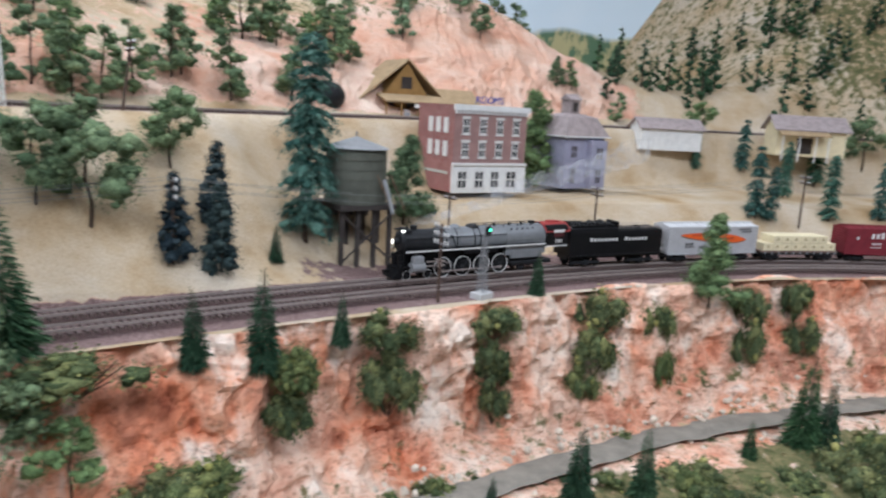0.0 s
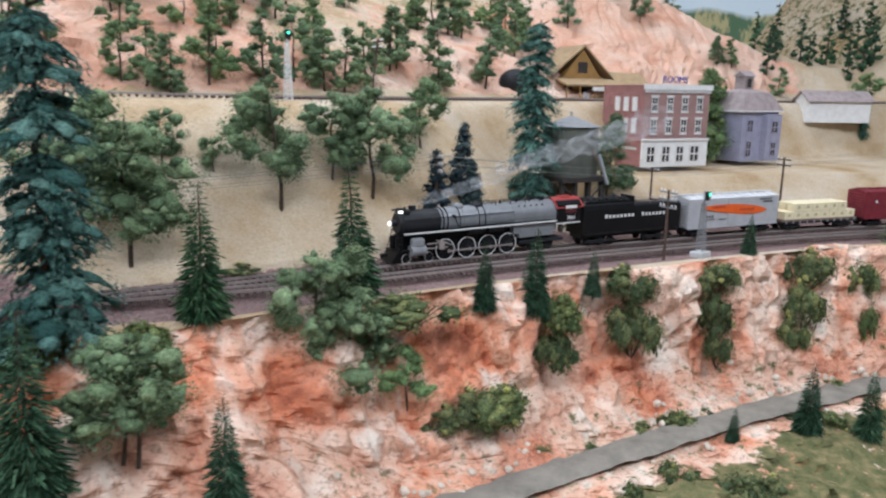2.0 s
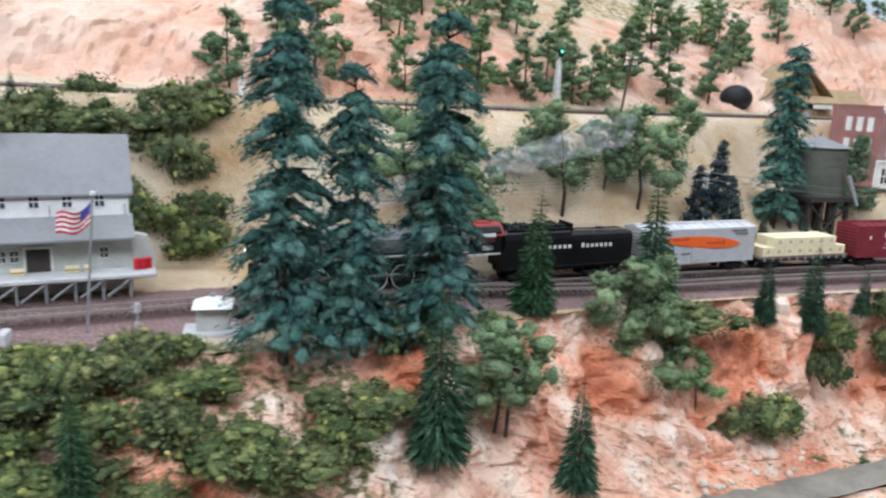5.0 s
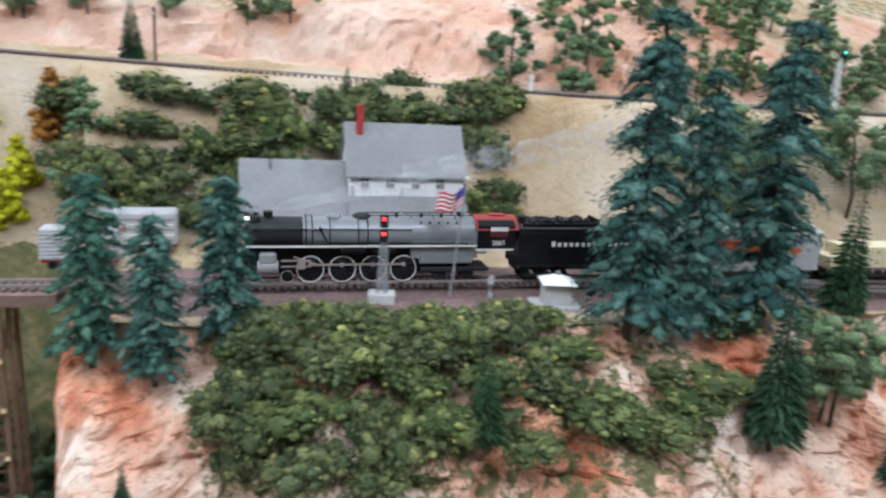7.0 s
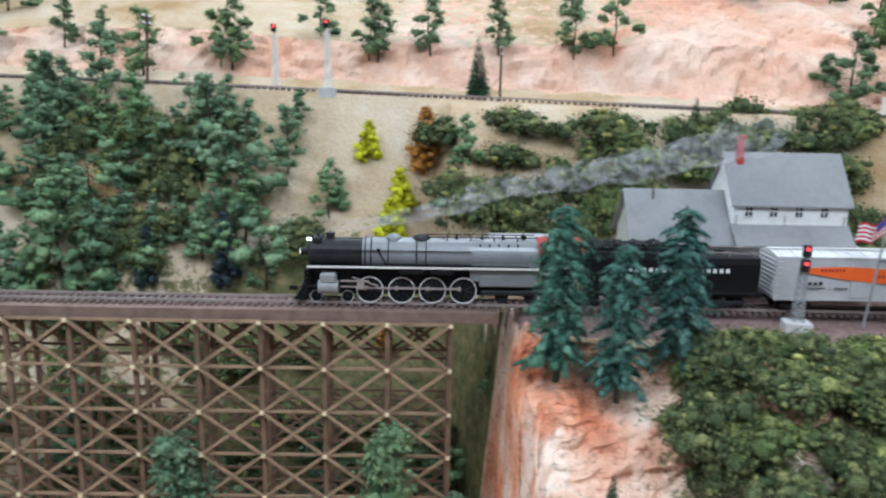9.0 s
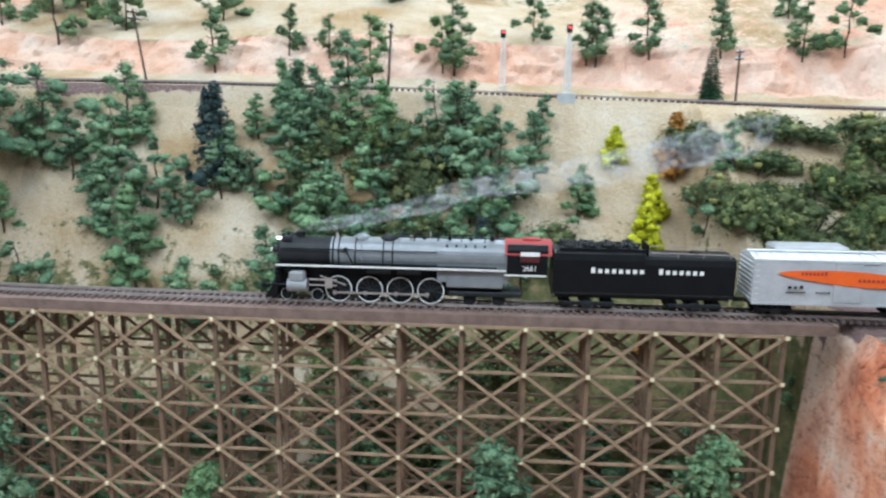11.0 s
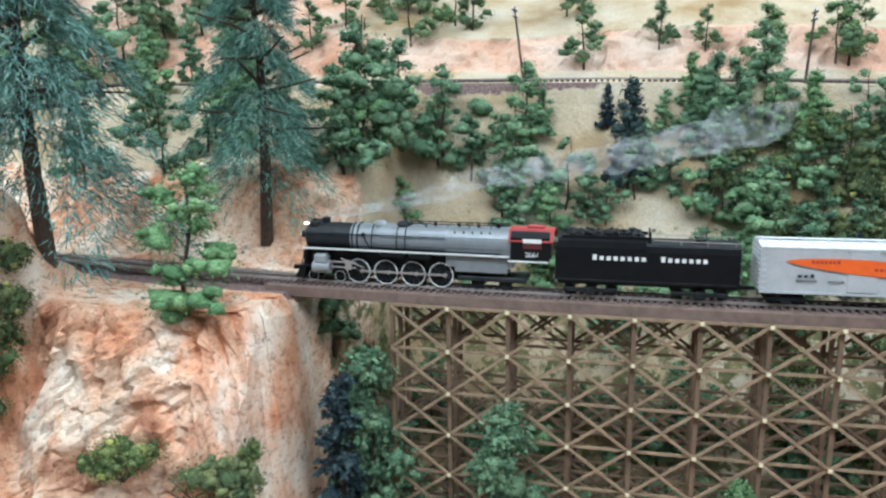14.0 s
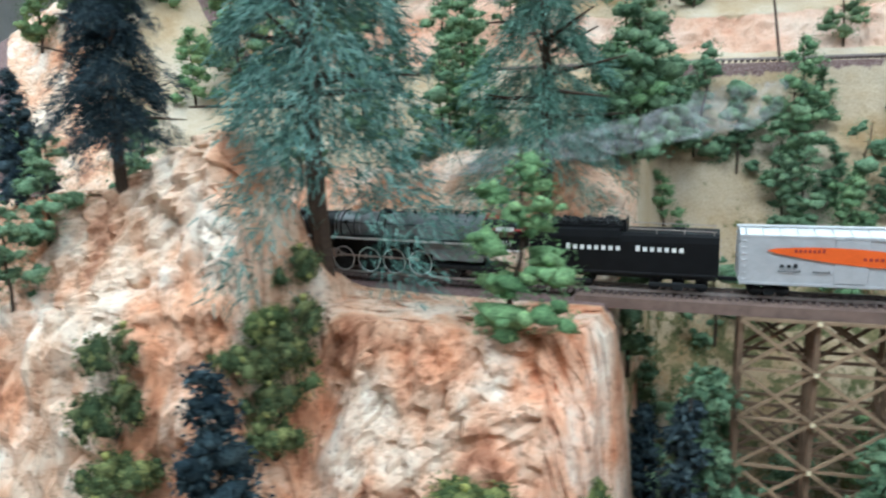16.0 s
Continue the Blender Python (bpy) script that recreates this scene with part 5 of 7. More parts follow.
    for s in (-1, 1):
        y0, y1 = (0.0164, 0.0172) if s > 0 else (-0.0172, -0.0164)
        part("cab_window", boxed(X(0.236), X(0.220), y0, y1, 0.0408, 0.0490), plain("cab_sash_red", (0.09, 0.02, 0.02), 0.5), t)
        part("window_shade", boxed(X(0.236), X(0.220), y0 * 1.02, y1 * 1.02, 0.0460, 0.0494), WHITE, t)
        part("cab_stripe", boxed(X(0.242), X(0.207), y0 * 1.03, y1 * 1.04, 0.0288, 0.0299), WHITE, t)
        a = 0 if s < 0 else 180
        text_mesh("2661", 0.0062, WHITE, t, pose(X(0.228), y1 * 1.02 if s > 0 else y0 * 1.02, 0.0335, 90, 0, a), "road_number")
    for y in (-0.015, 0.015):
        part("grab_iron", rodded((X(0.249), y, 0.012), (X(0.249), y, 0.052), 0.0005, 6), RAIL, t)
    part("trailing_frame", boxed(X(0.222), X(0.160), -0.0125, 0.0125, 0.008, 0.0125, bevel=0.001), SMOKEBOX, t)
    wheels = []
    for v in (0.0185, 0.0455):
        wheels += [(w, 0.0052) for w in axis_wheels(t, X(v), 0.0052, "pilot_wheel", WHITE)]
    drivers = []
    for v in (0.0645, 0.0915, 0.1180, 0.1445):
        drivers += axis_wheels(t, X(v), 0.0116, "driver", WHITE, gauge=0.0088)
    wheels += [(w, 0.0116) for w in drivers]
    for v in (0.178, 0.203):
        axis_wheels(t, X(v), 0.0058, "trailing_wheel", None, SMOKEBOX)
    rods = []
    for s in (-1, 1):
        bm = boxed(-0.0405, 0.0405, -0.0005, 0.0005, -0.0008, 0.0008)
        for v in (-0.040, -0.013, 0.0135, 0.040):
            rod(bm, (v, -0.0008, 0), (v, 0.0008, 0), 0.0019, 8)
        o = part("side_rod", bm, RAIL, t)
        rods.append((o, s * 0.0122, X(0.1045)))
    return t, wheels, rods


def tender():
    t = thing("coal_tender", Matrix(), "black steam locomotive tender with coal load and white lettering", "tender")
    L = 0.0752
    body = [(-0.0168, 0.015), (-0.0172, 0.044), (-0.0160, 0.0495), (-0.0125, 0.0515), (0.0125, 0.0515), (0.0160, 0.0495), (0.0172, 0.044), (0.0168, 0.015)]
    part("body", prismed(body, 0.0, L, axis="x"), BLACK, t)
    rear = [(-0.0168, 0.015), (-0.0172, 0.041), (-0.0160, 0.046), (-0.0125, 0.048), (0.0125, 0.048), (0.0160, 0.046), (0.0172, 0.041), (0.0168, 0.015)]
    part("water_tank", prismed(rear, -L, 0.0, axis="x"), BLACK, t)
    bm = bmesh.new()
    rng = random.Random(3)
    box(bm, 0.002, 0.068, -0.012, 0.012, 0.0505, 0.0535)
    for _ in range(160):
        r = rng.uniform(0.0014, 0.0026)
        m = Matrix.Translation((rng.uniform(0.003, 0.067), rng.uniform(-0.011, 0.011), 0.0535 + rng.uniform(-0.0005, 0.0022))) @ Euler((rng.random() * 3, rng.random() * 3, 0)).to_matrix().to_4x4()
        bmesh.ops.create_icosphere(bm, subdivisions=1, radius=r, matrix=m)
    part("coal_load", bm, COAL, t)
    part("coal_bunker_edge", boxed(-0.002, 0.070, 0.0122, 0.0134, 0.0505, 0.0535), BLACK, t)
    part("coal_bunker_edge", boxed(-0.002, 0.070, -0.0134, -0.0122, 0.0505, 0.0535), BLACK, t)
    part("bunker_end", boxed(-0.004, -0.0025, -0.0125, 0.0125, 0.0475, 0.0575, bevel=0.0005), BLACK, t)
    part("deck_hatch", rodded((-0.045, 0, 0.048), (-0.045, 0, 0.0505), 0.004, 12), BLACK, t)
    bm = bmesh.new()
    for y in (-0.0135, 0.0135):
        rod(bm, (-0.073, y, 0.0502), (-0.006, y, 0.0512), 0.0004, 5)
        for v in (-0.071, -0.049, -0.028):
            rod(bm, (v, y, 0.046), (v, y, 0.0504), 0.0004, 5)
    for z in np.linspace(0.018, 0.044, 6):
        rod(bm, (-0.0762, 0.010, z), (-0.0762, 0.0155, z), 0.0004, 5)
    part("handrail", bm, RAIL, t)
    part("underframe", boxed(-0.074, 0.074, -0.010, 0.010, 0.010, 0.0152), SMOKEBOX, t)
    for s in (-1, 1):
        a, b = (0.046, 0.000) if s > 0 else (-0.046, -0.000)
        x0, x1 = min(a, b), max(a, b)
        o = s * 0.0173
        letters(t, x0, x1, o, 0.0336, 0.0034, WHITE, 8, (7,) if s > 0 else (0,))
        a, b = (-0.010, -0.049) if s > 0 else (0.010, 0.049)
        letters(t, min(a, b), max(a, b), s * 0.0174, 0.0336, 0.0034, WHITE, 7, (6,) if s > 0 else (0,))
        part("sill_line", boxed(-0.074, 0.074, min(o, o - s * 0.001), max(o, o - s * 0.001), 0.0150, 0.0162), SMOKEBOX, t)
    truck(t, 0.045, 0.036, 0.0050, 3)
    truck(t, -0.045, 0.036, 0.0050, 3)
    part("coupler", boxed(-0.0840, -0.0750, -0.0015, 0.0015, 0.009, 0.012), SMOKEBOX, t)
    return t


def leaf_shape(parent, x0, x1, y, z0, h, material):
    """A long pointed sweep of paint, tapered at both ends, drooping to its tail."""
    pts_up, pts_dn = [], []
    for k in np.linspace(0, 1, 18):
        x = x0 + (x1 - x0) * k
        w = h * (math.sin(math.pi * min(1, k * 1.02)) ** 0.55) * (0.75 + 0.45 * k)
        mid = z0 - 0.007 * k
        pts_up.append((x, mid + w * 0.5))
        pts_dn.append((x, mid - w * (0.42 + 0.12 * k)))
    return part("orange_flash", prismed(pts_up + pts_dn[::-1], y - 0.0002, y + 0.0002), material, parent)


def boxcar(name, label, side, roofm, L=0.0765):
    t = thing(name, Matrix(), label, "boxcar")
    W, z0, z1 = 0.0172, 0.0125, 0.0500
    part("body", boxed(-L, L, -W, W, z0, z1), side, t)
    part("roof", prismed([(-W - 0.0004, z1), (0, z1 + 0.0032), (W + 0.0004, z1), (W + 0.0004, z1 - 0.0012), (-W - 0.0004, z1 - 0.0012)], -L - 0.0004, L + 0.0004, axis="x"), roofm, t)
    part("running_board", boxed(-L - 0.002, L + 0.002, -0.0028, 0.0028, z1 + 0.0036, z1 + 0.0043), roofm, t)
    bm = bmesh.new()
    for k in range(13):
        x = -L + 0.004 + k * (2 * L - 0.008) / 12
        for s in (-1, 1):
            rod(bm, (x, s * (W - 0.0005), z1 + 0.0004), (x, s * 0.003, z1 + 0.0034), 0.0005, 4)
    part("roof_ribs", bm, roofm, t)
    for s in (-1, 1):
        y0, y1 = sorted((s * W, s * (W + 0.0009)))
        part("door", boxed(-0.011, 0.011, y0, y1, z0 + 0.002, z1 - 0.003, bevel=0.0002), side, t)
        part("door_track", boxed(-0.024, 0.012, y0, y1, z1 - 0.0026, z1 - 0.0016), side, t)
        part("side_sill", boxed(-L, L, y0, y1, z0 - 0.001, z0 + 0.0008), side, t)
    for s in (-1, 1):
        for k in range(9):
            z = z0 + 0.003 + k * 0.0038
            part("end_rib", rodded((s * (L + 0.0002), -W + 0.001, z), (s * (L + 0.0002), W - 0.001, z), 0.0011, 6), side, t)
    bm = bmesh.new()
    for s in (-1, 1):
        for k in range(7):
            rod(bm, (s * L * 0.985, s * 0 + W + 0.0006, z0 + 0.003 + k * 0.005), (s * L * 0.94, W + 0.0006, z0 + 0.003 + k * 0.005), 0.0003, 4)
    part("ladder", bm, roofm if side != MAROON else MAROON, t)
    part("underframe", boxed(-L + 0.002, L - 0.002, -0.006, 0.006, 0.008, z0), SMOKEBOX, t)
    truck(t, L - 0.022)
    truck(t, -L + 0.022)
    for s in (-1, 1):
        part("coupler", boxed(*sorted((s * L, s * (L + 0.009))), -0.0015, 0.0015, 0.009, 0.012), SMOKEBOX, t)
    return t, W, z0, z1


def silver_boxcar():
    t, W, z0, z1 = boxcar("silver_boxcar", "silver model boxcar with a long orange flash on its side", SILVER, ROOFMETAL)
    for s in (-1, 1):
        y = s * (W + 0.0012)
        x0, x1 = (0.058, -0.056) if s > 0 else (-0.058, 0.056)
        leaf_shape(t, x0, x1, y, 0.0385, 0.0130, ORANGE)
        letters(t, *sorted((s * 0.040, s * 0.018)), y + s * 0.0003, 0.0375, 0.0022, CAB_RED, 7)
        letters(t, *sorted((-s * 0.006, -s * 0.032)), y + s * 0.0003, 0.0325, 0.0022, CAB_RED, 7)
        letters(t, *sorted((s * 0.050, s * 0.036)), y, 0.0255, 0.0022, SMOKEBOX, 3)
        letters(t, *sorted((s * 0.050, s * 0.034)), y, 0.0220, 0.0012, SMOKEBOX, 8)
        letters(t, *sorted((s * 0.026, s * 0.014)), y, 0.0220, 0.0012, SMOKEBOX, 7)
        letters(t, *sorted((-s * 0.040, -s * 0.062)), y, 0.0455, 0.0014, SMOKEBOX, 9)
        letters(t, *sorted((-s * 0.046, -s * 0.064)), y, 0.0420, 0.0014, SMOKEBOX, 7)
    return t


def red_boxcar():
    t, W, z0, z1 = boxcar("maroon_boxcar", "dark maroon model boxcar with white lettering", MAROON, MAROON)
    for s in (-1, 1):
        y = s * (W + 0.0012)
        letters(t, *sorted((s * 0.040, s * 0.017)), y, 0.0360, 0.0070, WHITE, 3)
        letters(t, *sorted((s * 0.036, s * 0.020)), y, 0.0270, 0.0024, WHITE, 5)
        letters(t, *sorted((s * 0.038, s * 0.020)), y, 0.0225, 0.0012, WHITE, 9)
        letters(t, *sorted((s * 0.062, s * 0.057)), y, 0.0340, 0.0030, WHITE, 1)
    return t


def flatcar():
    t = thing("flatcar", Matrix(), "dark flatcar carrying wrapped cream lumber stacks", "flatcar")
    L = 0.066
    part("deck", boxed(-L, L, -0.0165, 0.0165, 0.0125, 0.0150, bevel=0.0004), DECK, t)
    part("side_sill", boxed(-L, L, -0.0162, 0.0162, 0.0095, 0.0123), SMOKEBOX, t)
    bm = bmesh.new()
    for k in range(11):
        x = -L + 0.006 + k * (2 * L - 0.012) / 10
        for s in (-1, 1):
            box(bm, x - 0.001, x + 0.001, *sorted((s * 0.0162, s * 0.0174)), 0.0105, 0.0140)
    part("stake_pockets", bm, GREY_PAINT, t)
    truck(t, L - 0.020)
    truck(t, -L + 0.020)
    for s in (-1, 1):
        part("coupler", boxed(*sorted((s * L, s * (L + 0.009))), -0.0015, 0.0015, 0.009, 0.012), SMOKEBOX, t)
    for row, n, z in ((0, 8, 0.0152), (1, 6, 0.0262)):
        for s in (-1, 1):
            for k in range(n):
                x = (k - (n - 1) / 2) * 0.0155
                y0, y1 = sorted((s * 0.0004, s * 0.0150))
                b = part("lumber_pack", boxed(x - 0.0076, x + 0.0076, y0, y1, z, z + 0.0107, bevel=0.0004), CREAM, t)
                bm = boxed(x - 0.003, x + 0.003, *sorted((s * 0.0150, s * 0.0152)), z + 0.004, z + 0.0052)
                box(bm, x - 0.0018, x + 0.0018, *sorted((s * 0.0150, s * 0.0152)), z + 0.0058, z + 0.0075)
                part("pack_mark", bm, CREAM_DARK, b)
    return t


LOCO, LOCO_WHEELS, LOCO_RODS = locomotive()
CARS = [(LOCO, 0.125), (tender(), 0.3225), (silver_boxcar(), 0.4885), (flatcar(), 0.644), (red_boxcar(), 0.7995)]


# ---------------------------------------------------------------- thin smoke that trails from the stack
def smoke_material():
    m, n, l, b = principled("thin_smoke", 1.0, 0.0, 0.0)
    b.inputs["Base Color"].default_value = (0.72, 0.73, 0.74, 1)
    co = n.new("ShaderNodeTexCoord")
    tex = n.new("ShaderNodeTexNoise")
    tex.inputs["Scale"].default_value, tex.inputs["Detail"].default_value, tex.inputs["Distortion"].default_value = 55, 5, 1.5
    l.new(co.outputs["Object"], tex.inputs["Vector"])
    r = ramp(n, l, tex.outputs["Fac"], [(0.38, (0, 0, 0)), (0.75, (0.19, 0.19, 0.19))])
    l.new(r.outputs[0], b.inputs["Alpha"])
    return m


def smoke():
    mat = smoke_material()
    t = thing("smoke_plume", Matrix(), "thin grey smoke trailing from the locomotive stack", "smoke")
    g = random.Random(8)
    for k in range(10):
        u = k / 9
        bm = bmesh.new()
        bmesh.ops.create_icosphere(bm, subdivisions=4, radius=1)
        for v in bm.verts:
            q = noise.noise_vector(v.co * 1.7 + Vector((k * 3.1, 0, 0)))
            v.co += q * 0.45
            v.co = Vector((v.co.x * (0.024 + 0.014 * u), v.co.y * (0.004 + 0.008 * u), v.co.z * (0.0050 + 0.0125 * u)))
        p = part("puff", bm, mat, t, smooth=True)
        p.matrix_basis = pose(0.085 - 0.020 - 0.038 * k, -0.004 - 0.004 * k, 0.068 + 0.0085 * k + g.uniform(-0.003, 0.003), 0, 12, g.uniform(-6, 6))
    return t


CARS.append((smoke(), 0.125))


# ---------------------------------------------------------------- trees and bushes
def quads(points, out, up, size, rng, wide=0.6, droop=0.0):
    """Small bent leaf tufts: at points, pointing out, each of random roll. Arrays in, verts and faces out."""
    n = len(points)
    roll = rng.normal(size=(n, 3))
    side = np.cross(out, roll)
    side /= np.linalg.norm(side, axis=1)[:, None] + 1e-9
    s = size * (0.6 + 0.8 * rng.random((n, 1)))
    tip = points + out * s
    tip[:, 2] -= droop * s[:, 0]
    a = points - side * s * wide * 0.5
    b = points + side * s * wide * 0.5
    c = tip + side * s * wide * 0.25
    d = tip - side * s * wide * 0.25
    v = np.stack([a, b, c, d], 1).reshape(-1, 3)
    f = np.arange(4 * n).reshape(n, 4)
    return v, f


def join(pieces):
    vs, fs, k = [], [], 0
    for v, f in pieces:
        vs.append(v)
        fs += (f + k).tolist()
        k += len(v)
    return np.concatenate(vs).tolist(), fs


def unit(a):
    return a / (np.linalg.norm(a, axis=1)[:, None] + 1e-9)


def ball(level):
    bm = bmesh.new()
    bmesh.ops.create_icosphere(bm, subdivisions=level, radius=1)
    v = np.array([tuple(p.co) for p in bm.verts])
    f = np.array([[p.index for p in q.verts] for q in bm.faces])
    bm.free()
    return v, f


BALLS = {1: ball(1)}


def lump(c, axes, rng, level=1, rough=0.2):
    """A torn knob of foam at c; axes: its three half-axes as rows."""
    v, f = BALLS[level]
    k = 1 + rough * rng.normal(size=(len(v), 1))
    return c + (v * k) @ axes, f


def blob(c, r, n, rng, size, squash=0.8):
    """One foam clump: small knobs of torn foam, thick with loose tufts."""
    stretch = np.array([1, 1, squash])
    pieces = [lump(c, np.diag(stretch * r * 0.60), rng, 1, 0.3)]
    for d in unit(rng.normal(size=(4, 3))):
        w = r * (0.20 + 0.14 * rng.random())
        pieces.append(lump(c + d * stretch * r * (0.50 + 0.25 * rng.random()), np.diag([w, w, w * 0.8]), rng, 1, 0.22))
    n = max(8, int(n * 0.95))
    d = unit(rng.normal(size=(n, 3)))
    p = c + d * (0.60 + 0.50 * rng.random((n, 1))) * r * stretch
    out = unit(d + rng.normal(size=(n, 3)) * 0.75)
    return pieces + [quads(p, out, None, size * 0.62, rng, 0.75, 0.3)]


def bough(a, reach, z, w, rng, n, size, flat=0.42, drop=0.3, thin=0.4, knobs=True):
    """A drooping branch pad of fibre: needles hanging off a limb, over flattened knobs where it is dense."""
    rad, tan = np.array([np.cos(a), np.sin(a), 0.0]), np.array([-np.sin(a), np.cos(a), 0.0])
    down = np.array([0, 0, -1.0])
    pieces = []
    for t, k in ((0.30, 0.65), (0.62, 0.7), (0.88, 0.42)) if knobs else ():
        c = rad * reach * t + down * (drop * reach * t * t - z) + tan * rng.normal() * w * 0.3
        pieces.append(lump(c, np.stack([rad * w * 1.1 * k + down * w * drop * 0.8, tan * w * k, np.array([0, 0, flat * w * k])]), rng, 1, 0.35))
    t = rng.random(n) ** 0.6 * 1.12
    side = rng.normal(size=n) * w * 0.62
    base = rad * (reach * t)[:, None] + tan * side[:, None] + down * (drop * reach * t * t - z + 0.25 * np.abs(side))[:, None] + rng.normal(size=(n, 3)) * w * np.array([0.25, 0.25, 0.30])
    out = unit(rad * 0.9 + tan * (side / w)[:, None] * 0.9 + down * 0.35 + rng.normal(size=(n, 3)) * 0.5)
    return pieces + [quads(base, out, None, size, rng, thin, 0.35)]


def trunk_mesh(h, r, rng, limbs=0, spread=0.2, bend=0.02, first=0.35):
    bm = bmesh.new()
    last, lr = Vector((0, 0, -0.04)), r
    n = 5
    for k in range(1, n + 1):
        p = Vector((rng.uniform(-bend, bend), rng.uniform(-bend, bend), h * k / n))
        nr = r * (1 - 0.8 * k / n)
        rod(bm, last, p, lr, 7, nr)
        last, lr = p, nr
    for k in range(limbs):
        z = h * (first + (1 - first) * k / limbs)
        a = rng.uniform(0, 2 * math.pi)
        e = spread * rng.uniform(0.6, 1.1) * (1.15 - 0.7 * z / h)
        rod(bm, (0, 0, z), (e * math.cos(a), e * math.sin(a), z + e * rng.uniform(-0.1, 0.5)), r * 0.32, 5, r * 0.1)
    return bm


def make_tree(name, label, leaf, crown, trunk, group):
    t = thing(name, Matrix(), label, "tree", group)
    part("trunk", trunk, BARK, t)
    raw("crown", *join(crown), leaf, t, smooth=True)
    return t


def spruce(seed):
    """A bristle spruce of height one: drooping wire branches in rings."""
    g = np.random.default_rng(seed)
    n = 3000
    z = 0.04 + 0.96 * (1 - np.sqrt(g.random(n)))
    ring = np.round(z * 26) / 26 + g.normal(size=n) * 0.006
    z = np.where(g.random(n) < 0.75, ring, z)
    R = 0.170 * (1 - np.clip(z, 0, 1)) ** 0.85 + 0.012
    a = g.random(n) * 2 * np.pi
    R = R * (0.85 + 0.3 * g.random(n)) * (1 + 0.10 * np.sin(3 * a + seed))
    out = np.stack([np.cos(a), np.sin(a), -0.25 + 0.35 * z], 1)
    out = unit(out + g.normal(size=(n, 3)) * 0.12)
    k = g.random(n) ** 0.6
    base = np.stack([np.cos(a) * R * k * 0.75, np.sin(a) * R * k * 0.75, z + 0.03], 1)
    v, f = quads(base, out, None, (R * 0.34 + 0.008)[:, None], g, 0.20, 0.25)
    return [(v, f)]


def pine(seed, slim=1.0, loose=False):
    """A layered pine of height one, with gaps between the tiers of fibre."""
    g = np.random.default_rng(seed)
    pieces = []
    tiers = 17 if not loose else 12
    for k in range(tiers):
        z = (0.12 if not loose else 0.24) + (0.86 if not loose else 0.74) * k / tiers + g.normal() * 0.010
        if loose:
            reach = slim * 0.115 * (1.08 - 0.72 * z) * (0.8 + 0.4 * g.random())
        else:
            reach = slim * 0.088 * (1 - 0.45 * z) * (0.65 + 0.6 * g.random()) * (1.0 if z < 0.86 else 0.6)
        for b in range(6 if not loose else 5):
            a, e = (b + g.random()) * 2 * np.pi / (6 if not loose else 5), reach * (0.7 + 0.5 * g.random())
            zz = z + g.normal() * 0.010
            if loose:
                pieces += bough(a, e, zz, 0.024 + 0.10 * e, g, 380, 0.019, 0.16, 0.55, 0.14, False)
            else:
                pieces += bough(a, e, zz, 0.017 + 0.22 * e, g, 125, 0.0115, 0.50, 0.40, 0.30)
    return pieces


def foam_tree(seed, slim=1.0, clumps=15, low=0.32, count=260, cone=False):
    """A broad tree of height one: foam clumps on bent limbs, open between."""
    g = np.random.default_rng(seed)
    pieces = []
    for k in range(clumps):
        z = low + (0.93 - low) * (k + g.random() * 0.6) / clumps
        a = g.random() * 2 * np.pi
        if cone:
            e = slim * 0.24 * (1.02 - z) ** 0.8 * (0.3 + 0.8 * g.random())
            r = slim * (0.055 + 0.085 * (1 - z)) * (0.8 + 0.4 * g.random())
            pieces += blob(np.array([np.cos(a) * e, np.sin(a) * e, z]), r, count, g, 0.026, 0.62)
            continue
        e = slim * 0.30 * np.sin(np.pi * np.clip((z - low + 0.22) / (1.22 - low), 0, 1)) ** 0.8 * (0.35 + 0.75 * g.random())
        r = slim * (0.085 + 0.06 * g.random()) * (1.1 - 0.45 * (z - low))
        pieces += blob(np.array([np.cos(a) * e, np.sin(a) * e, z - 0.12 * e]), r, count, g, 0.022, 0.78)
    return pieces


def fir_foam(seed, slim=1.0, count=110, clumps=22):
    """A dense cone of foam, of height one."""
    g = np.random.default_rng(seed)
    pieces = []
    for k in range(clumps):
        z = 0.10 + 0.86 * (k / clumps)
        a = k * 2.4 + g.random()
        e = slim * 0.13 * (1 - z) ** 0.8 * (0.7 + 0.5 * g.random())
        r = slim * (0.10 * (1 - z) + 0.04)
        pieces += blob(np.array([np.cos(a) * e, np.sin(a) * e, z]), r, count, g, 0.026, 0.8)
    return pieces


def bush_mesh(seed):
    """A mound of small leaves, of radius one."""
    g = np.random.default_rng(seed)
    pieces = []
    for k in range(16):
        a = g.random() * 2 * np.pi
        e = 0.78 * np.sqrt(g.random())
        z = 0.55 * (1 - e * e) * (0.4 + 0.7 * g.random())
        pieces += blob(np.array([np.cos(a) * e, np.sin(a) * e, z - 0.1]), 0.30 + 0.14 * g.random(), 135, g, 0.080, 0.85)
    return pieces


def plant(protos, rows, rng, sink=0.004, lean=4.0):
    for i, (x, y, h) in enumerate(rows):
        p = protos[rng.randrange(len(protos))]
        m = Matrix.Translation((x, y, ground_z(x, y) - sink)) @ pose(0, 0, 0, rng.uniform(-lean, lean), rng.uniform(-lean, lean), rng.uniform(0, 360)) @ Matrix.Scale(h, 4)
        if p.get("placed"):
            copy_thing(p, m).matrix_basis = m
        else:
            p.matrix_basis = m
            p["placed"] = True


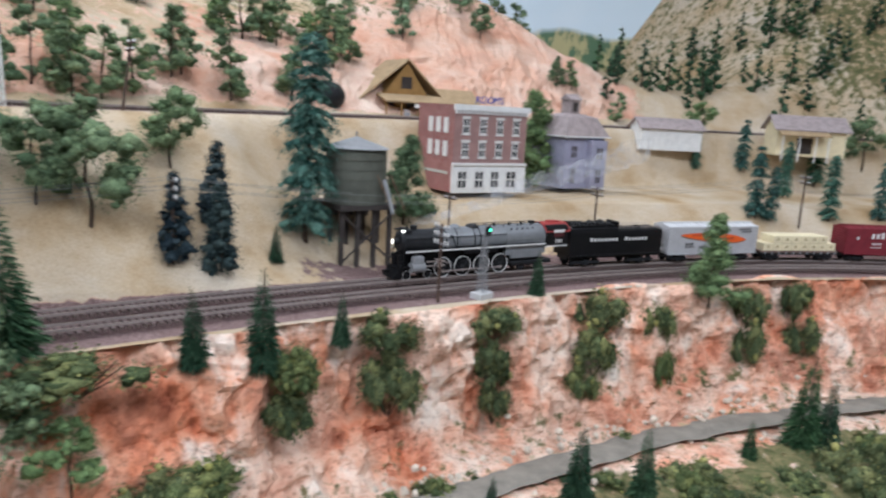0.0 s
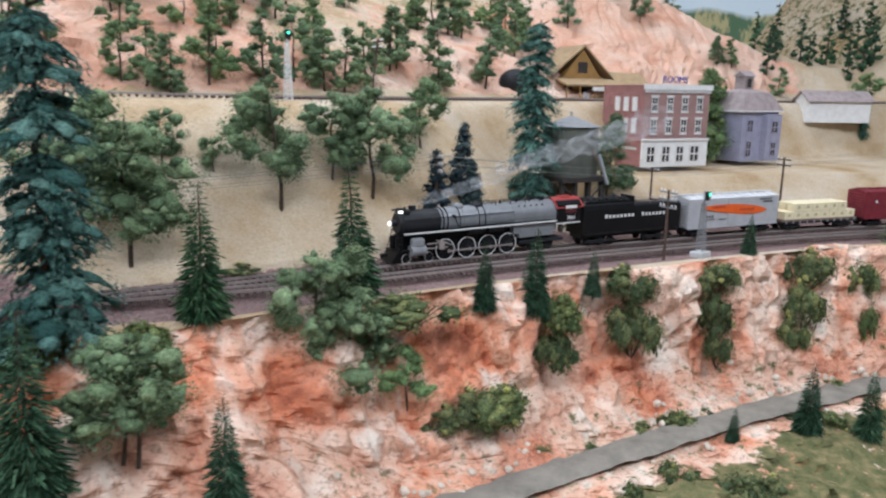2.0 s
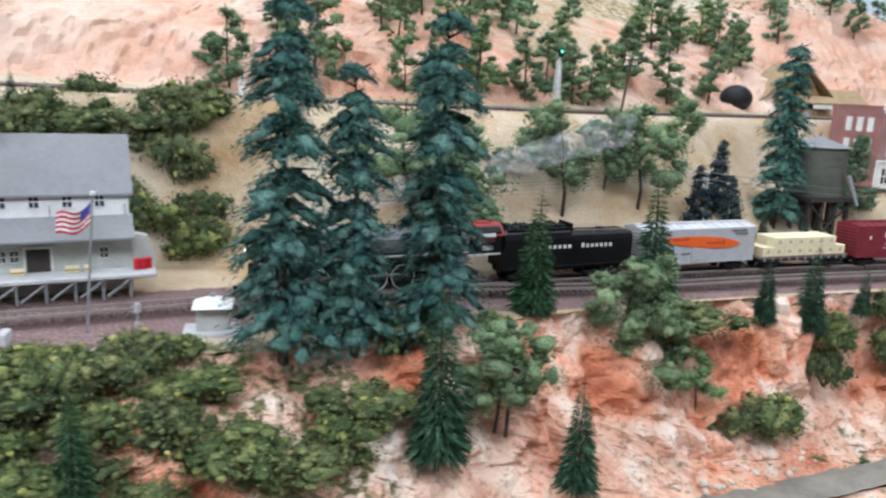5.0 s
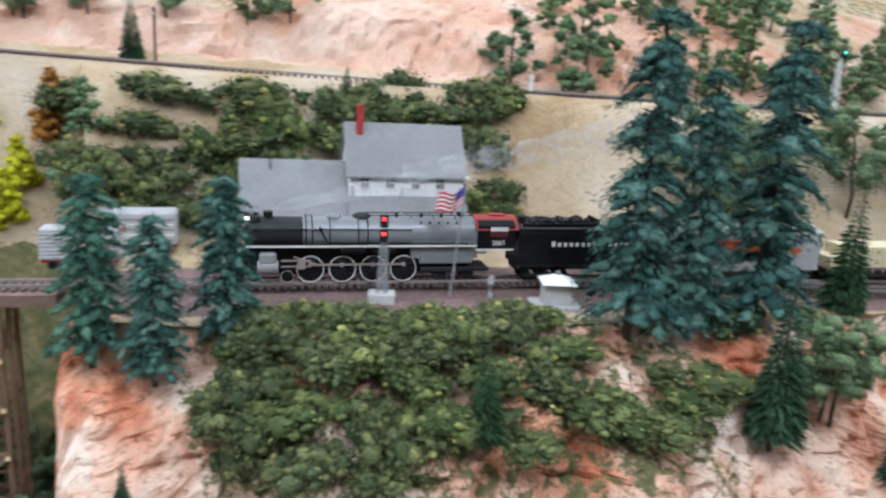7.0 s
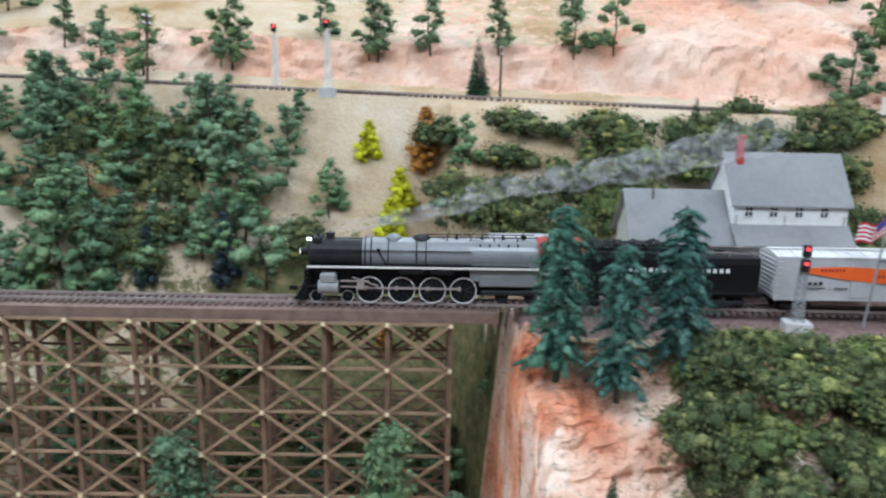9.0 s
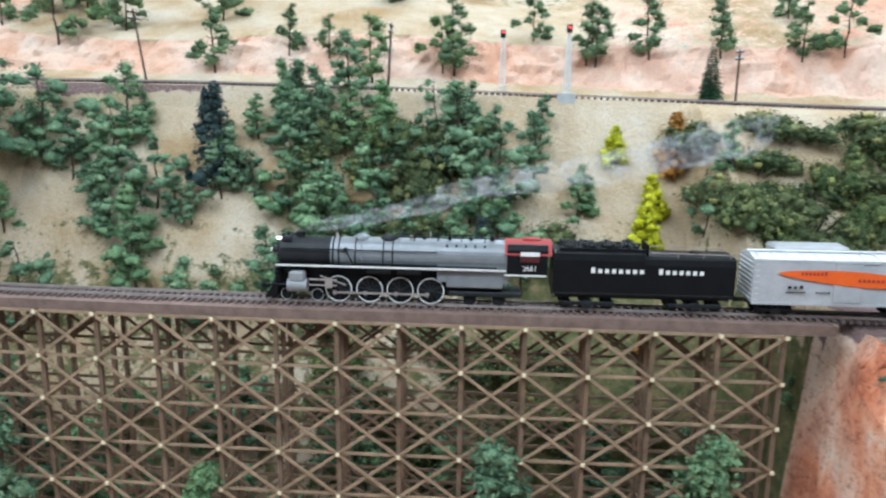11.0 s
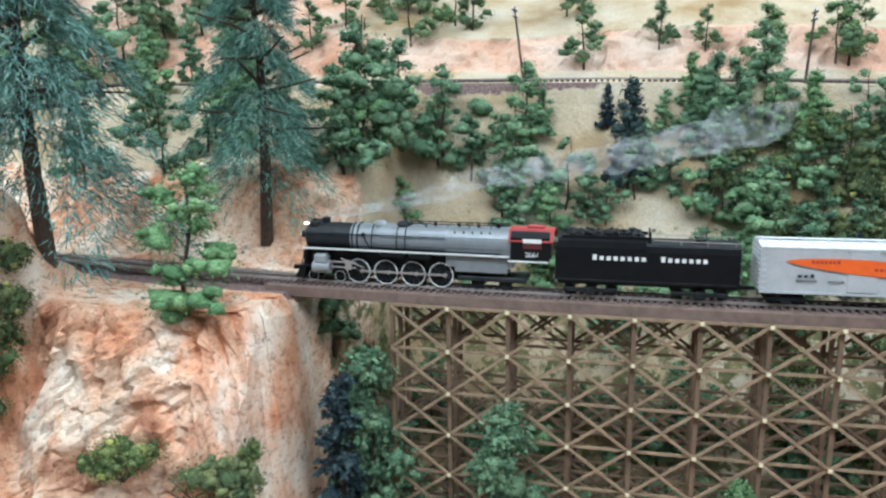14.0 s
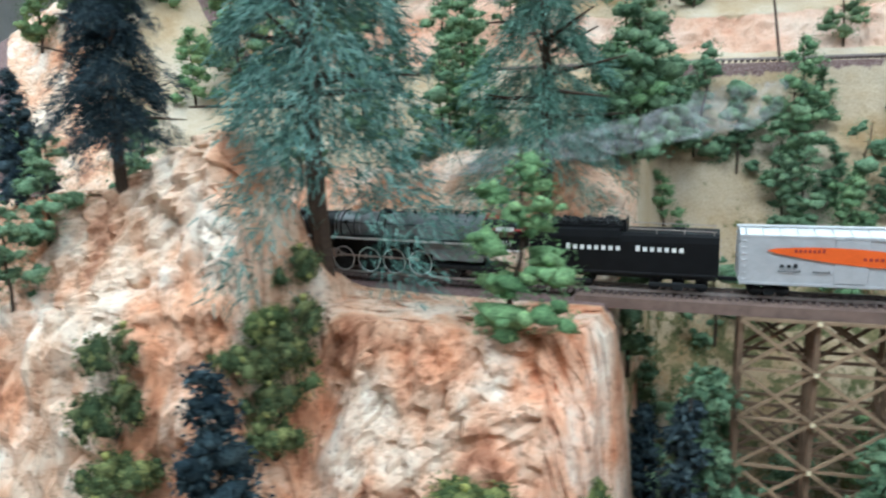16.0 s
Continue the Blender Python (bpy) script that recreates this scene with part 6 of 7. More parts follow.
def grow_bushes(protos, rows, rng):
    for x, y, z, rx, rz in rows:
        p = protos[rng.randrange(len(protos))]
        X, d = plan_inverse(x, y)
        rx = min(rx, 0.070)
        away = 0.25 * rx if d < 0 else 0.0
        rz = rz * 1.35 if d < 0 and X > -0.3 else rz
        m = Matrix.Translation((x + 0.5 * away * math.sin(heading(X)), y - away * math.cos(heading(X)), z - 0.32 * rz)) @ Matrix.Rotation(rng.uniform(0, 6.28), 4, "Z") @ Matrix.Diagonal((rx, rx * 0.8, rz * 1.30, 1))
        if p.get("placed"):
            copy_thing(p, m).matrix_basis = m
        else:
            p.matrix_basis = m
            p["placed"] = True


def protos(name, label, group, leaf, maker, seeds, limbs=0, spread=0.2, r=0.018, h=0.96, bend=0.01, first=0.35):
    out = []
    for s in seeds:
        rng = random.Random(s)
        out.append(make_tree(name, label, leaf, maker(s), trunk_mesh(h, r, rng, limbs, spread, bend, first), group))
    return out


def bush_protos(name, label, group, leaf, seeds):
    out = []
    for s in seeds:
        t = thing(name, Matrix(), label, "bush", group)
        raw("foliage", *join(bush_mesh(s)), leaf, t, smooth=True)
        rng = random.Random(s)
        bm = bmesh.new()
        for _ in range(9):
            a = rng.uniform(0, 6.28)
            rod(bm, (0, 0, -0.4), (0.7 * math.cos(a), 0.7 * math.sin(a), rng.uniform(0.1, 0.45)), 0.025, 5, 0.008)
        part("stem", bm, BARK, t)
        out.append(t)
    return out


SPRUCES = [(-0.189, 0.569, 0.071), (-0.141, 0.600, 0.096), (-0.081, 0.649, 0.054), (0.116, 0.801, 0.055), (-0.172, 0.786, 0.046), (-0.403, 0.416, 0.116), (-0.302, 0.506, 0.129), (-0.441, 0.255, 0.132), (-0.344, 0.316, 0.094), (0.061, 0.604, 0.043), (0.148, 0.645, 0.085), (0.213, 0.654, 0.081), (0.354, 0.748, 0.054), (0.431, 0.792, 0.117), (0.460, 0.791, 0.088), (-0.616, 0.101, 0.077), (-0.941, 0.393, 0.046), (-1.221, 0.329, 0.083), (-0.791, -0.055, 0.035)]
PINES = [(-0.557, 0.241, 0.266), (-0.517, 0.278, 0.225), (-0.472, 0.333, 0.263), (-0.152, 0.848, 0.253), (0.516, 1.501, 0.086), (0.524, 1.210, 0.126), (0.548, 1.212, 0.098), (0.783, 1.544, 0.148), (0.658, 1.233, 0.119), (0.750, 1.243, 0.106), (0.620, 1.532, 0.111), (0.641, 1.375, 0.112)]
FULL_PINES = [(-0.864, -0.015, 0.138), (-0.820, -0.001, 0.122), (-0.793, 0.041, 0.128)]
LOOSE_PINES = [(-1.817, -0.779, 0.420), (-1.775, -0.573, 0.330)]
SPREADING_FIRS = [(-1.932, -0.910, 0.233)]
INKY_FIRS = [(-1.742, -0.905, 0.205), (-1.688, -0.531, 0.171), (-1.652, -0.168, 0.061), (-1.386, -0.067, 0.076), (-1.317, -0.006, 0.096), (-0.256, 0.720, 0.095), (-0.216, 0.736, 0.097), (-0.235, 0.772, 0.100), (-1.605, -0.183, 0.141), (-2.063, -0.971, 0.131)]
HILL_TREES = [(-0.763, 0.634, 0.088), (-0.640, 0.732, 0.086), (-0.609, 0.734, 0.089), (-0.579, 0.733, 0.085), (-0.562, 0.828, 0.067), (-0.491, 0.808, 0.106), (-0.437, 0.893, 0.102), (-0.376, 1.047, 0.108), (-0.303, 1.081, 0.118), (-0.235, 1.168, 0.116), (-1.509, 0.138, 0.109), (-1.393, 0.291, 0.094), (-1.327, 0.350, 0.094), (-1.248, 0.409, 0.090), (-1.157, 0.465, 0.085), (-1.115, 0.503, 0.085), (-0.828, 0.611, 0.108), (-0.826, 0.728, 0.069), (-0.734, 0.642, 0.096)]
HILL_TREES_TWO = [(-2.117, -0.327, 0.086), (-1.990, -0.140, 0.095), (-1.761, -0.094, 0.099), (-1.701, -0.008, 0.075), (-1.650, 0.026, 0.066), (-1.569, 0.038, 0.102), (-1.522, 0.128, 0.081), (-1.473, 0.268, 0.072), (-1.381, 0.297, 0.090), (-0.474, 0.871, 0.097), (-0.416, 0.921, 0.100), (-0.370, 1.069, 0.099), (-0.231, 1.456, 0.091), (0.233, 1.576, 0.065), (0.269, 1.598, 0.066), (0.364, 1.576, 0.071), (-2.112, -0.268, 0.089), (-1.994, -0.225, 0.102), (-1.951, -0.139, 0.094)]
FOAM_TREES = [(-0.516, 0.580, 0.066), (-0.473, 0.605, 0.043), (-0.408, 0.619, 0.132), (-0.367, 0.672, 0.102), (-0.327, 0.692, 0.128), (-0.287, 0.795, 0.093), (-0.541, 0.485, 0.161), (-0.508, 0.497, 0.143), (-0.323, 0.454, 0.091), (-0.251, 0.489, 0.067), (-0.401, 0.306, 0.093), (-0.409, 0.302, 0.089), (0.894, 1.574, 0.120), (0.070, 1.614, 0.071), (0.534, 1.543, 0.082), (-0.864, 0.621, 0.052)]
SAGE_TREES = [(-1.565, -0.097, 0.095), (-1.429, 0.028, 0.069), (-1.523, -0.036, 0.106), (-1.467, -0.131, 0.139), (-1.432, -0.108, 0.112), (-1.487, -0.156, 0.079), (-1.449, -0.044, 0.082), (-1.339, 0.040, 0.109), (-1.384, 0.025, 0.041), (-1.284, 0.022, 0.106), (-1.365, -0.022, 0.057), (-1.255, 0.110, 0.054), (-1.245, -0.091, 0.107), (-1.080, 0.059, 0.114), (-0.989, 0.065, 0.038), (-1.054, 0.094, 0.078), (-1.115, 0.184, 0.065), (-1.137, 0.172, 0.073)]
SAGE_TREES_TWO = [(-1.772, -0.453, 0.176), (-1.802, -0.319, 0.103), (-1.728, -0.239, 0.108), (-1.627, -0.229, 0.065), (-1.594, -0.182, 0.091), (-1.723, -0.280, 0.093), (-1.564, -0.095, 0.082), (-1.383, 0.022, 0.129), (-1.465, -0.091, 0.083), (-1.463, -0.045, 0.068), (-1.515, -0.121, 0.069), (-1.392, -0.025, 0.037), (-1.334, 0.041, 0.061), (-1.258, 0.098, 0.077), (-1.591, -0.420, 0.168), (-1.197, -0.003, 0.050), (-1.698, -0.538, 0.138), (-1.632, -0.605, 0.088), (-1.796, -0.375, 0.079), (-1.564, -0.154, 0.067)]
SAGE_TREES_THREE = [(-1.667, -0.701, 0.145), (-1.716, -0.493, 0.129), (-1.532, -0.343, 0.152), (-1.981, -0.966, 0.104), (-1.969, -1.003, 0.108), (-2.375, -0.714, 0.121), (-2.442, -0.993, 0.142), (-1.786, -0.437, 0.131), (-1.771, -0.476, 0.134), (-1.585, -0.392, 0.049), (-2.419, -0.635, 0.124)]
CONE_TREES = [(0.154, 1.267, 0.174), (-0.044, 0.952, 0.125), (0.349, 0.904, 0.121), (0.236, 1.604, 0.048), (-0.299, 0.464, 0.121)]
YELLOW_TREES = [(-1.254, 0.156, 0.052), (-1.196, 0.159, 0.061), (-1.193, 0.135, 0.064)]
RUST_TREES = [(-1.194, 0.201, 0.082), (-1.161, 0.094, 0.036)]
BUSHES = [(-0.761, 0.043, 1.169, 0.036, 0.024), (-0.725, 0.081, 1.180, 0.045, 0.018), (-0.675, 0.125, 1.178, 0.046, 0.019), (-0.719, 0.047, 1.153, 0.042, 0.023), (-0.742, 0.022, 1.144, 0.034, 0.023), (-0.608, 0.144, 1.150, 0.037, 0.021), (-0.563, 0.179, 1.144, 0.046, 0.021), (-0.513, 0.207, 1.128, 0.043, 0.019), (-0.652, 0.072, 1.132, 0.035, 0.031), (-0.658, 0.047, 1.117, 0.030, 0.022), (-0.588, 0.129, 1.126, 0.032, 0.016), (-0.499, 0.258, 1.153, 0.045, 0.020), (-0.702, 0.025, 1.126, 0.037, 0.026), (-0.743, 0.001, 1.125, 0.022, 0.029), (-0.601, 0.191, 1.174, 0.039, 0.018), (-0.629, 0.147, 1.166, 0.038, 0.021)]
BACK_BUSHES = [(-1.187, 0.219, 1.327, 0.056, 0.031), (-1.103, 0.278, 1.335, 0.057, 0.029), (-1.039, 0.327, 1.336, 0.065, 0.036), (-0.977, 0.341, 1.299, 0.058, 0.026), (-1.015, 0.300, 1.285, 0.050, 0.025), (-0.862, 0.449, 1.328, 0.067, 0.033), (-0.791, 0.471, 1.283, 0.033, 0.040), (-1.112, 0.231, 1.301, 0.055, 0.037), (-1.090, 0.226, 1.270, 0.037, 0.030), (-0.774, 0.464, 1.246, 0.033, 0.033), (-1.044, 0.244, 1.243, 0.061, 0.037), (-1.123, 0.175, 1.270, 0.047, 0.035), (-0.895, 0.426, 1.329, 0.053, 0.030), (-0.935, 0.370, 1.295, 0.052, 0.029), (-0.770, 0.453, 1.220, 0.037, 0.031), (-0.431, 0.545, 1.191, 0.030, 0.007)]
CLIFF_BUSHES = [(-0.042, 0.680, 1.161, 0.037, 0.026), (-0.039, 0.666, 1.121, 0.035, 0.037), (0.062, 0.749, 1.158, 0.033, 0.027), (0.064, 0.733, 1.114, 0.029, 0.035), (0.067, 0.722, 1.081, 0.023, 0.026), (0.193, 0.828, 1.156, 0.036, 0.033), (0.183, 0.806, 1.115, 0.032, 0.039), (0.169, 0.786, 1.081, 0.025, 0.025), (0.270, 0.862, 1.137, 0.024, 0.034), (0.279, 0.848, 1.085, 0.020, 0.034), (0.405, 0.927, 1.148, 0.029, 0.033), (0.403, 0.910, 1.100, 0.029, 0.043), (0.480, 0.956, 1.153, 0.030, 0.034), (0.489, 0.942, 1.103, 0.030, 0.037), (-0.121, 0.617, 1.145, 0.030, 0.025), (-0.122, 0.602, 1.110, 0.029, 0.024)]
SCRUB = [(0.459, 0.764, 1.006, 0.055, 0.041), (0.388, 0.719, 1.006, 0.038, 0.028), (0.526, 0.809, 1.008, 0.043, 0.032), (0.288, 0.690, 1.008, 0.030, 0.023), (0.334, 0.690, 1.005, 0.026, 0.019), (-0.010, 0.535, 1.015, 0.030, 0.023), (0.067, 0.525, 1.008, 0.034, 0.025), (-0.054, 0.493, 1.015, 0.018, 0.014), (0.007, 0.628, 1.025, 0.025, 0.018), (-0.496, 0.248, 1.143, 0.033, 0.025), (-0.509, 0.216, 1.131, 0.028, 0.021), (0.382, 0.707, 1.005, 0.047, 0.021), (0.342, 0.711, 1.008, 0.029, 0.015), (0.478, 0.729, 0.999, 0.036, 0.030), (0.182, 0.682, 1.015, 0.025, 0.012), (0.142, 0.682, 1.017, 0.020, 0.010), (0.214, 0.723, 1.017, 0.015, 0.008), (0.319, 0.783, 1.016, 0.015, 0.009), (0.469, 0.823, 1.013, 0.017, 0.011), (-0.258, 0.521, 1.170, 0.052, 0.026), (-0.186, 0.540, 1.078, 0.045, 0.020), (-0.178, 0.543, 1.073, 0.042, 0.026), (-0.220, 0.509, 1.072, 0.030, 0.020), (0.217, 0.768, 1.025, 0.017, 0.010), (-0.032, 0.607, 1.028, 0.017, 0.010), (-0.002, 0.626, 1.027, 0.013, 0.009), (-0.089, 0.556, 1.026, 0.013, 0.008), (0.043, 0.659, 1.026, 0.015, 0.009), (0.273, 0.699, 1.011, 0.052, 0.032), (0.487, 0.757, 1.005, 0.037, 0.050), (-0.505, 0.239, 1.145, 0.039, 0.021), (-0.438, 0.374, 1.180, 0.027, 0.020), (-0.198, 0.531, 1.079, 0.034, 0.023), (0.259, 0.685, 1.010, 0.036, 0.030), (0.043, 0.528, 1.011, 0.032, 0.021)]
BLUFF_BUSHES = [(-1.794, -0.811, 1.233, 0.029, 0.029), (-1.781, -0.819, 1.195, 0.032, 0.032), (-1.774, -0.826, 1.160, 0.034, 0.030), (-1.781, -0.866, 1.172, 0.028, 0.028), (-1.766, -0.849, 1.112, 0.032, 0.030), (-1.854, -0.936, 1.179, 0.033, 0.033), (-1.843, -0.946, 1.137, 0.038, 0.038), (-1.822, -0.949, 1.089, 0.038, 0.038), (-1.625, -0.768, 1.094, 0.036, 0.030), (-1.612, -0.677, 1.074, 0.024, 0.022), (-1.582, -0.713, 1.068, 0.050, 0.034), (-1.776, -0.837, 1.175, 0.030, 0.030), (-1.780, -0.844, 1.198, 0.024, 0.026), (-1.770, -0.846, 1.139, 0.028, 0.028), (-0.735, 0.031, 1.147, 0.036, 0.040), (-0.711, 0.091, 1.179, 0.046, 0.029), (-0.676, 0.060, 1.140, 0.035, 0.031)]


# tall slim trees that rise from the ravine floor in front of the trestle
RAVINE_TREES = [(-1.141, -0.178, 0.255), (-1.003, -0.062, 0.270), (-1.486, -0.482, 0.275), (-1.595, -0.560, 0.320), (-1.055, -0.100, 0.19), (-1.340, -0.345, 0.215), (-0.962, -0.020, 0.20)]
RAVINE_FIRS = [(-1.591, -0.600, 0.310)]


def greenery():
    rng = random.Random(11)
    sp = protos("spruce", "dark green bristle spruce with drooping wire branches", "model spruces", SPRUCE, spruce, (1, 2, 3))
    plant(sp, SPRUCES, rng, lean=2)
    tall = protos("layered_pine", "tall blue-green pine with ragged tiers of fibre", "model pines", PINE, lambda s: pine(s, 1.6), (4, 5, 6), limbs=26, spread=0.12, r=0.016)
    plant(tall, PINES, rng, lean=1.5)
    full = protos("full_pine", "full blue-green pine with dense tiers at the cliff edge", "model pines", PINE, lambda s: pine(s, 2.15), (34, 35), limbs=18, spread=0.1, r=0.02)
    plant(full, FULL_PINES, rng, lean=1.5)
    loose = protos("open_pine", "very tall grey-green pine with thin drooping boughs", "open pines", MIST, lambda s: pine(s, 2.0, True), (7, 8), limbs=34, spread=0.30, r=0.022)
    plant(loose, LOOSE_PINES, rng, lean=1)
    ink = protos("blue_black_fir", "dense blue-black foam fir", "dark firs", INKY, lambda s: fir_foam(s, 1.15), (9, 10))
    plant(ink, INKY_FIRS, rng, lean=2)
    spread_fir = protos("spreading_fir", "blue-black fir with broad layered boughs on a bare lower trunk", "dark firs", INKY, lambda s: pine(s, 2.0, True) + pine(s + 20, 1.7, True), (11,), limbs=20, spread=0.28, r=0.024, first=0.22)
    plant(spread_fir, SPREADING_FIRS, rng, lean=1)
    foam = protos("broadleaf_tree", "open mid-green foam tree on a bent trunk", "broadleaf trees", FOAM, lambda s: foam_tree(s, 1.28, 17), (12, 13, 14, 15), limbs=9, spread=0.24, bend=0.03)
    plant(foam, FOAM_TREES, rng, lean=6)
    hill = protos("hill_tree", "slim green foam tree on the red hillside", "hillside trees", FOAM, lambda s: foam_tree(s, 1.38, 13, 0.14, 120, s != 17), (16, 17, 18), limbs=6, spread=0.12, bend=0.02)
    plant(hill, HILL_TREES + HILL_TREES_TWO, rng, lean=4)
    sage = protos("sage_tree", "soft sage-green foam tree in the ravine", "ravine trees", SAGE, lambda s: foam_tree(s, 1.36, 15, 0.10, 100, s != 20), (19, 20, 21, 22), limbs=8, spread=0.2, bend=0.03)
    plant(sage, SAGE_TREES + SAGE_TREES_TWO + SAGE_TREES_THREE, rng, lean=5)
    plant(protos("yellow_tree", "bright yellow foam tree behind the trestle", "autumn trees", YELLOW, lambda s: fir_foam(s, 1.9), (23,)), YELLOW_TREES, rng)
    plant(protos("rust_tree", "rust-orange foam tree behind the trestle", "autumn trees", RUST, lambda s: fir_foam(s, 1.7), (24,)), RUST_TREES, rng)
    plant(protos("ravine_tree", "slim grey-green foam tree rising before the trestle", "ravine trees", SAGE, lambda s: foam_tree(s, 0.85, 30, 0.25, 90, True), (51, 52), limbs=8, spread=0.1, r=0.010), RAVINE_TREES, rng, lean=1)
    plant(protos("ravine_fir", "tall narrow blue-black fir beside the bluff", "dark firs", INKY, lambda s: fir_foam(s, 0.62), (53,), r=0.012), RAVINE_FIRS, rng, lean=1)
    # the wooded far slope above the town
    far = []
    g = random.Random(31)
    while len(far) < 190:
        X, d = g.uniform(0.50, 1.5), g.uniform(0.58, 1.26)
        x, y = plan(X, d)
        far.append((float(x), float(y), g.uniform(0.07, 0.13)))
    plant(protos("slope_spruce", "small dark conifer on the far tan slope", "far slope trees", SPRUCE, lambda s: fir_foam(s, 0.95, 20, 11), (25, 26)), far, rng, lean=2)
    # behind the ridges, and dense growth in the ravine
    ridge = []
    while len(ridge) < 46:
        X = g.uniform(-2.3, 0.45)
        d = float(upper_d(X)) + g.uniform(0.2, 0.6)
        x, y = plan(X, d)
        ridge.append((float(x), float(y), g.uniform(0.07, 0.12)))
    plant(hill, ridge[:28], rng)
    plant(sage, ridge[28:], rng)
    slope = []
    while len(slope) < 26:
        X = g.uniform(-0.62, 0.12)
        d = float(upper_d(X)) + g.uniform(0.06, 0.34)
        x, y = plan(X, d)
        slope.append((float(x), float(y), g.uniform(0.075, 0.115)))
    plant(hill, slope, rng)
    deep = []
    while len(deep) < 46:
        X, d = g.uniform(-1.62, -1.0), g.uniform(0.05, 0.30)
        if X > -1.09 and d > 0.12:
            continue
        x, y = plan(X, d)
        deep.append((float(x), float(y), g.uniform(0.06, 0.12)))
    plant(sage, deep, rng)
    rear = []
    while len(rear) < 15:
        X, d = g.uniform(-2.05, -1.60), g.uniform(0.12, 0.33)
        x, y = plan(X, d)
        rear.append((float(x), float(y), g.uniform(0.09, 0.15)))
    while len(rear) < 35:
        X, d = g.uniform(-1.60, -1.12), g.uniform(0.22, 0.335)
        x, y = plan(X, d)
        rear.append((float(x), float(y), g.uniform(0.06, 0.10)))
    plant(sage, rear, rng)
    west = []
    while len(west) < 26:
        X, d = g.uniform(-2.9, -2.1), g.uniform(-0.02, 0.6)
        if abs(d) < 0.06:
            continue
        x, y = plan(X, d)
        west.append((float(x), float(y), g.uniform(0.12, 0.2)))
    plant(sage, west[:14], rng)
    plant(hill, west[14:], rng)
    cone = protos("cone_tree", "full conical mid-green tree with soft foliage", "cone trees", FOAM, lambda s: foam_tree(s, 1.25, 24, 0.08, 260, True), (41, 42), r=0.014)
    plant(cone, CONE_TREES, rng, lean=2)
    olive = bush_protos("bush", "dense dark olive bush with yellow-green tips", "slope bushes", OLIVE, (27, 28, 29))
    grow_bushes(olive, BUSHES + BACK_BUSHES + CLIFF_BUSHES + SCRUB + BLUFF_BUSHES, rng)
    thicket = []
    while len(thicket) < 42:
        X, d = g.uniform(-0.95, -0.62), g.uniform(0.175, 0.29)
        x, y = plan(X, d)
        r = g.uniform(0.034, 0.054)
        thicket.append((float(x), float(y), float(base_height(X, d)), r, r * 0.8))
    while len(thicket) < 84:
        X, d = g.uniform(-1.36, -0.96), g.uniform(0.13, 0.34)
        x, y = plan(X, d)
        if any(math.hypot(x - a, y - b) < 0.085 for a, b, _ in YELLOW_TREES + RUST_TREES):
            continue
        r = g.uniform(0.034, 0.056)
        thicket.append((float(x), float(y), float(base_height(X, d)), r, r * 0.8))
    while len(thicket) < 120:
        X, d = g.uniform(-1.30, -0.97), g.uniform(0.06, 0.17)
        x, y = plan(X, d)
        r = g.uniform(0.024, 0.036)
        thicket.append((float(x), float(y), float(base_height(X, d)), r, r * 0.8))
    while len(thicket) < 158:
        X, d = g.uniform(-0.90, -0.52), g.uniform(-0.175, -0.090)
        x, y = plan(X, d)
        if math.hypot(x + 0.568, y - 0.207) < 0.045 or math.hypot(x + 0.70, y - 0.035) < 0.030 or d < -0.09 - 0.10 * (-0.50 - X) / 0.25:
            continue
        r = g.uniform(0.022, 0.036)
        thicket.append((float(x), float(y), float(base_height(X, d)) + 0.010, r, r * 0.75))
    grow_bushes(olive, thicket, rng)


greenery()


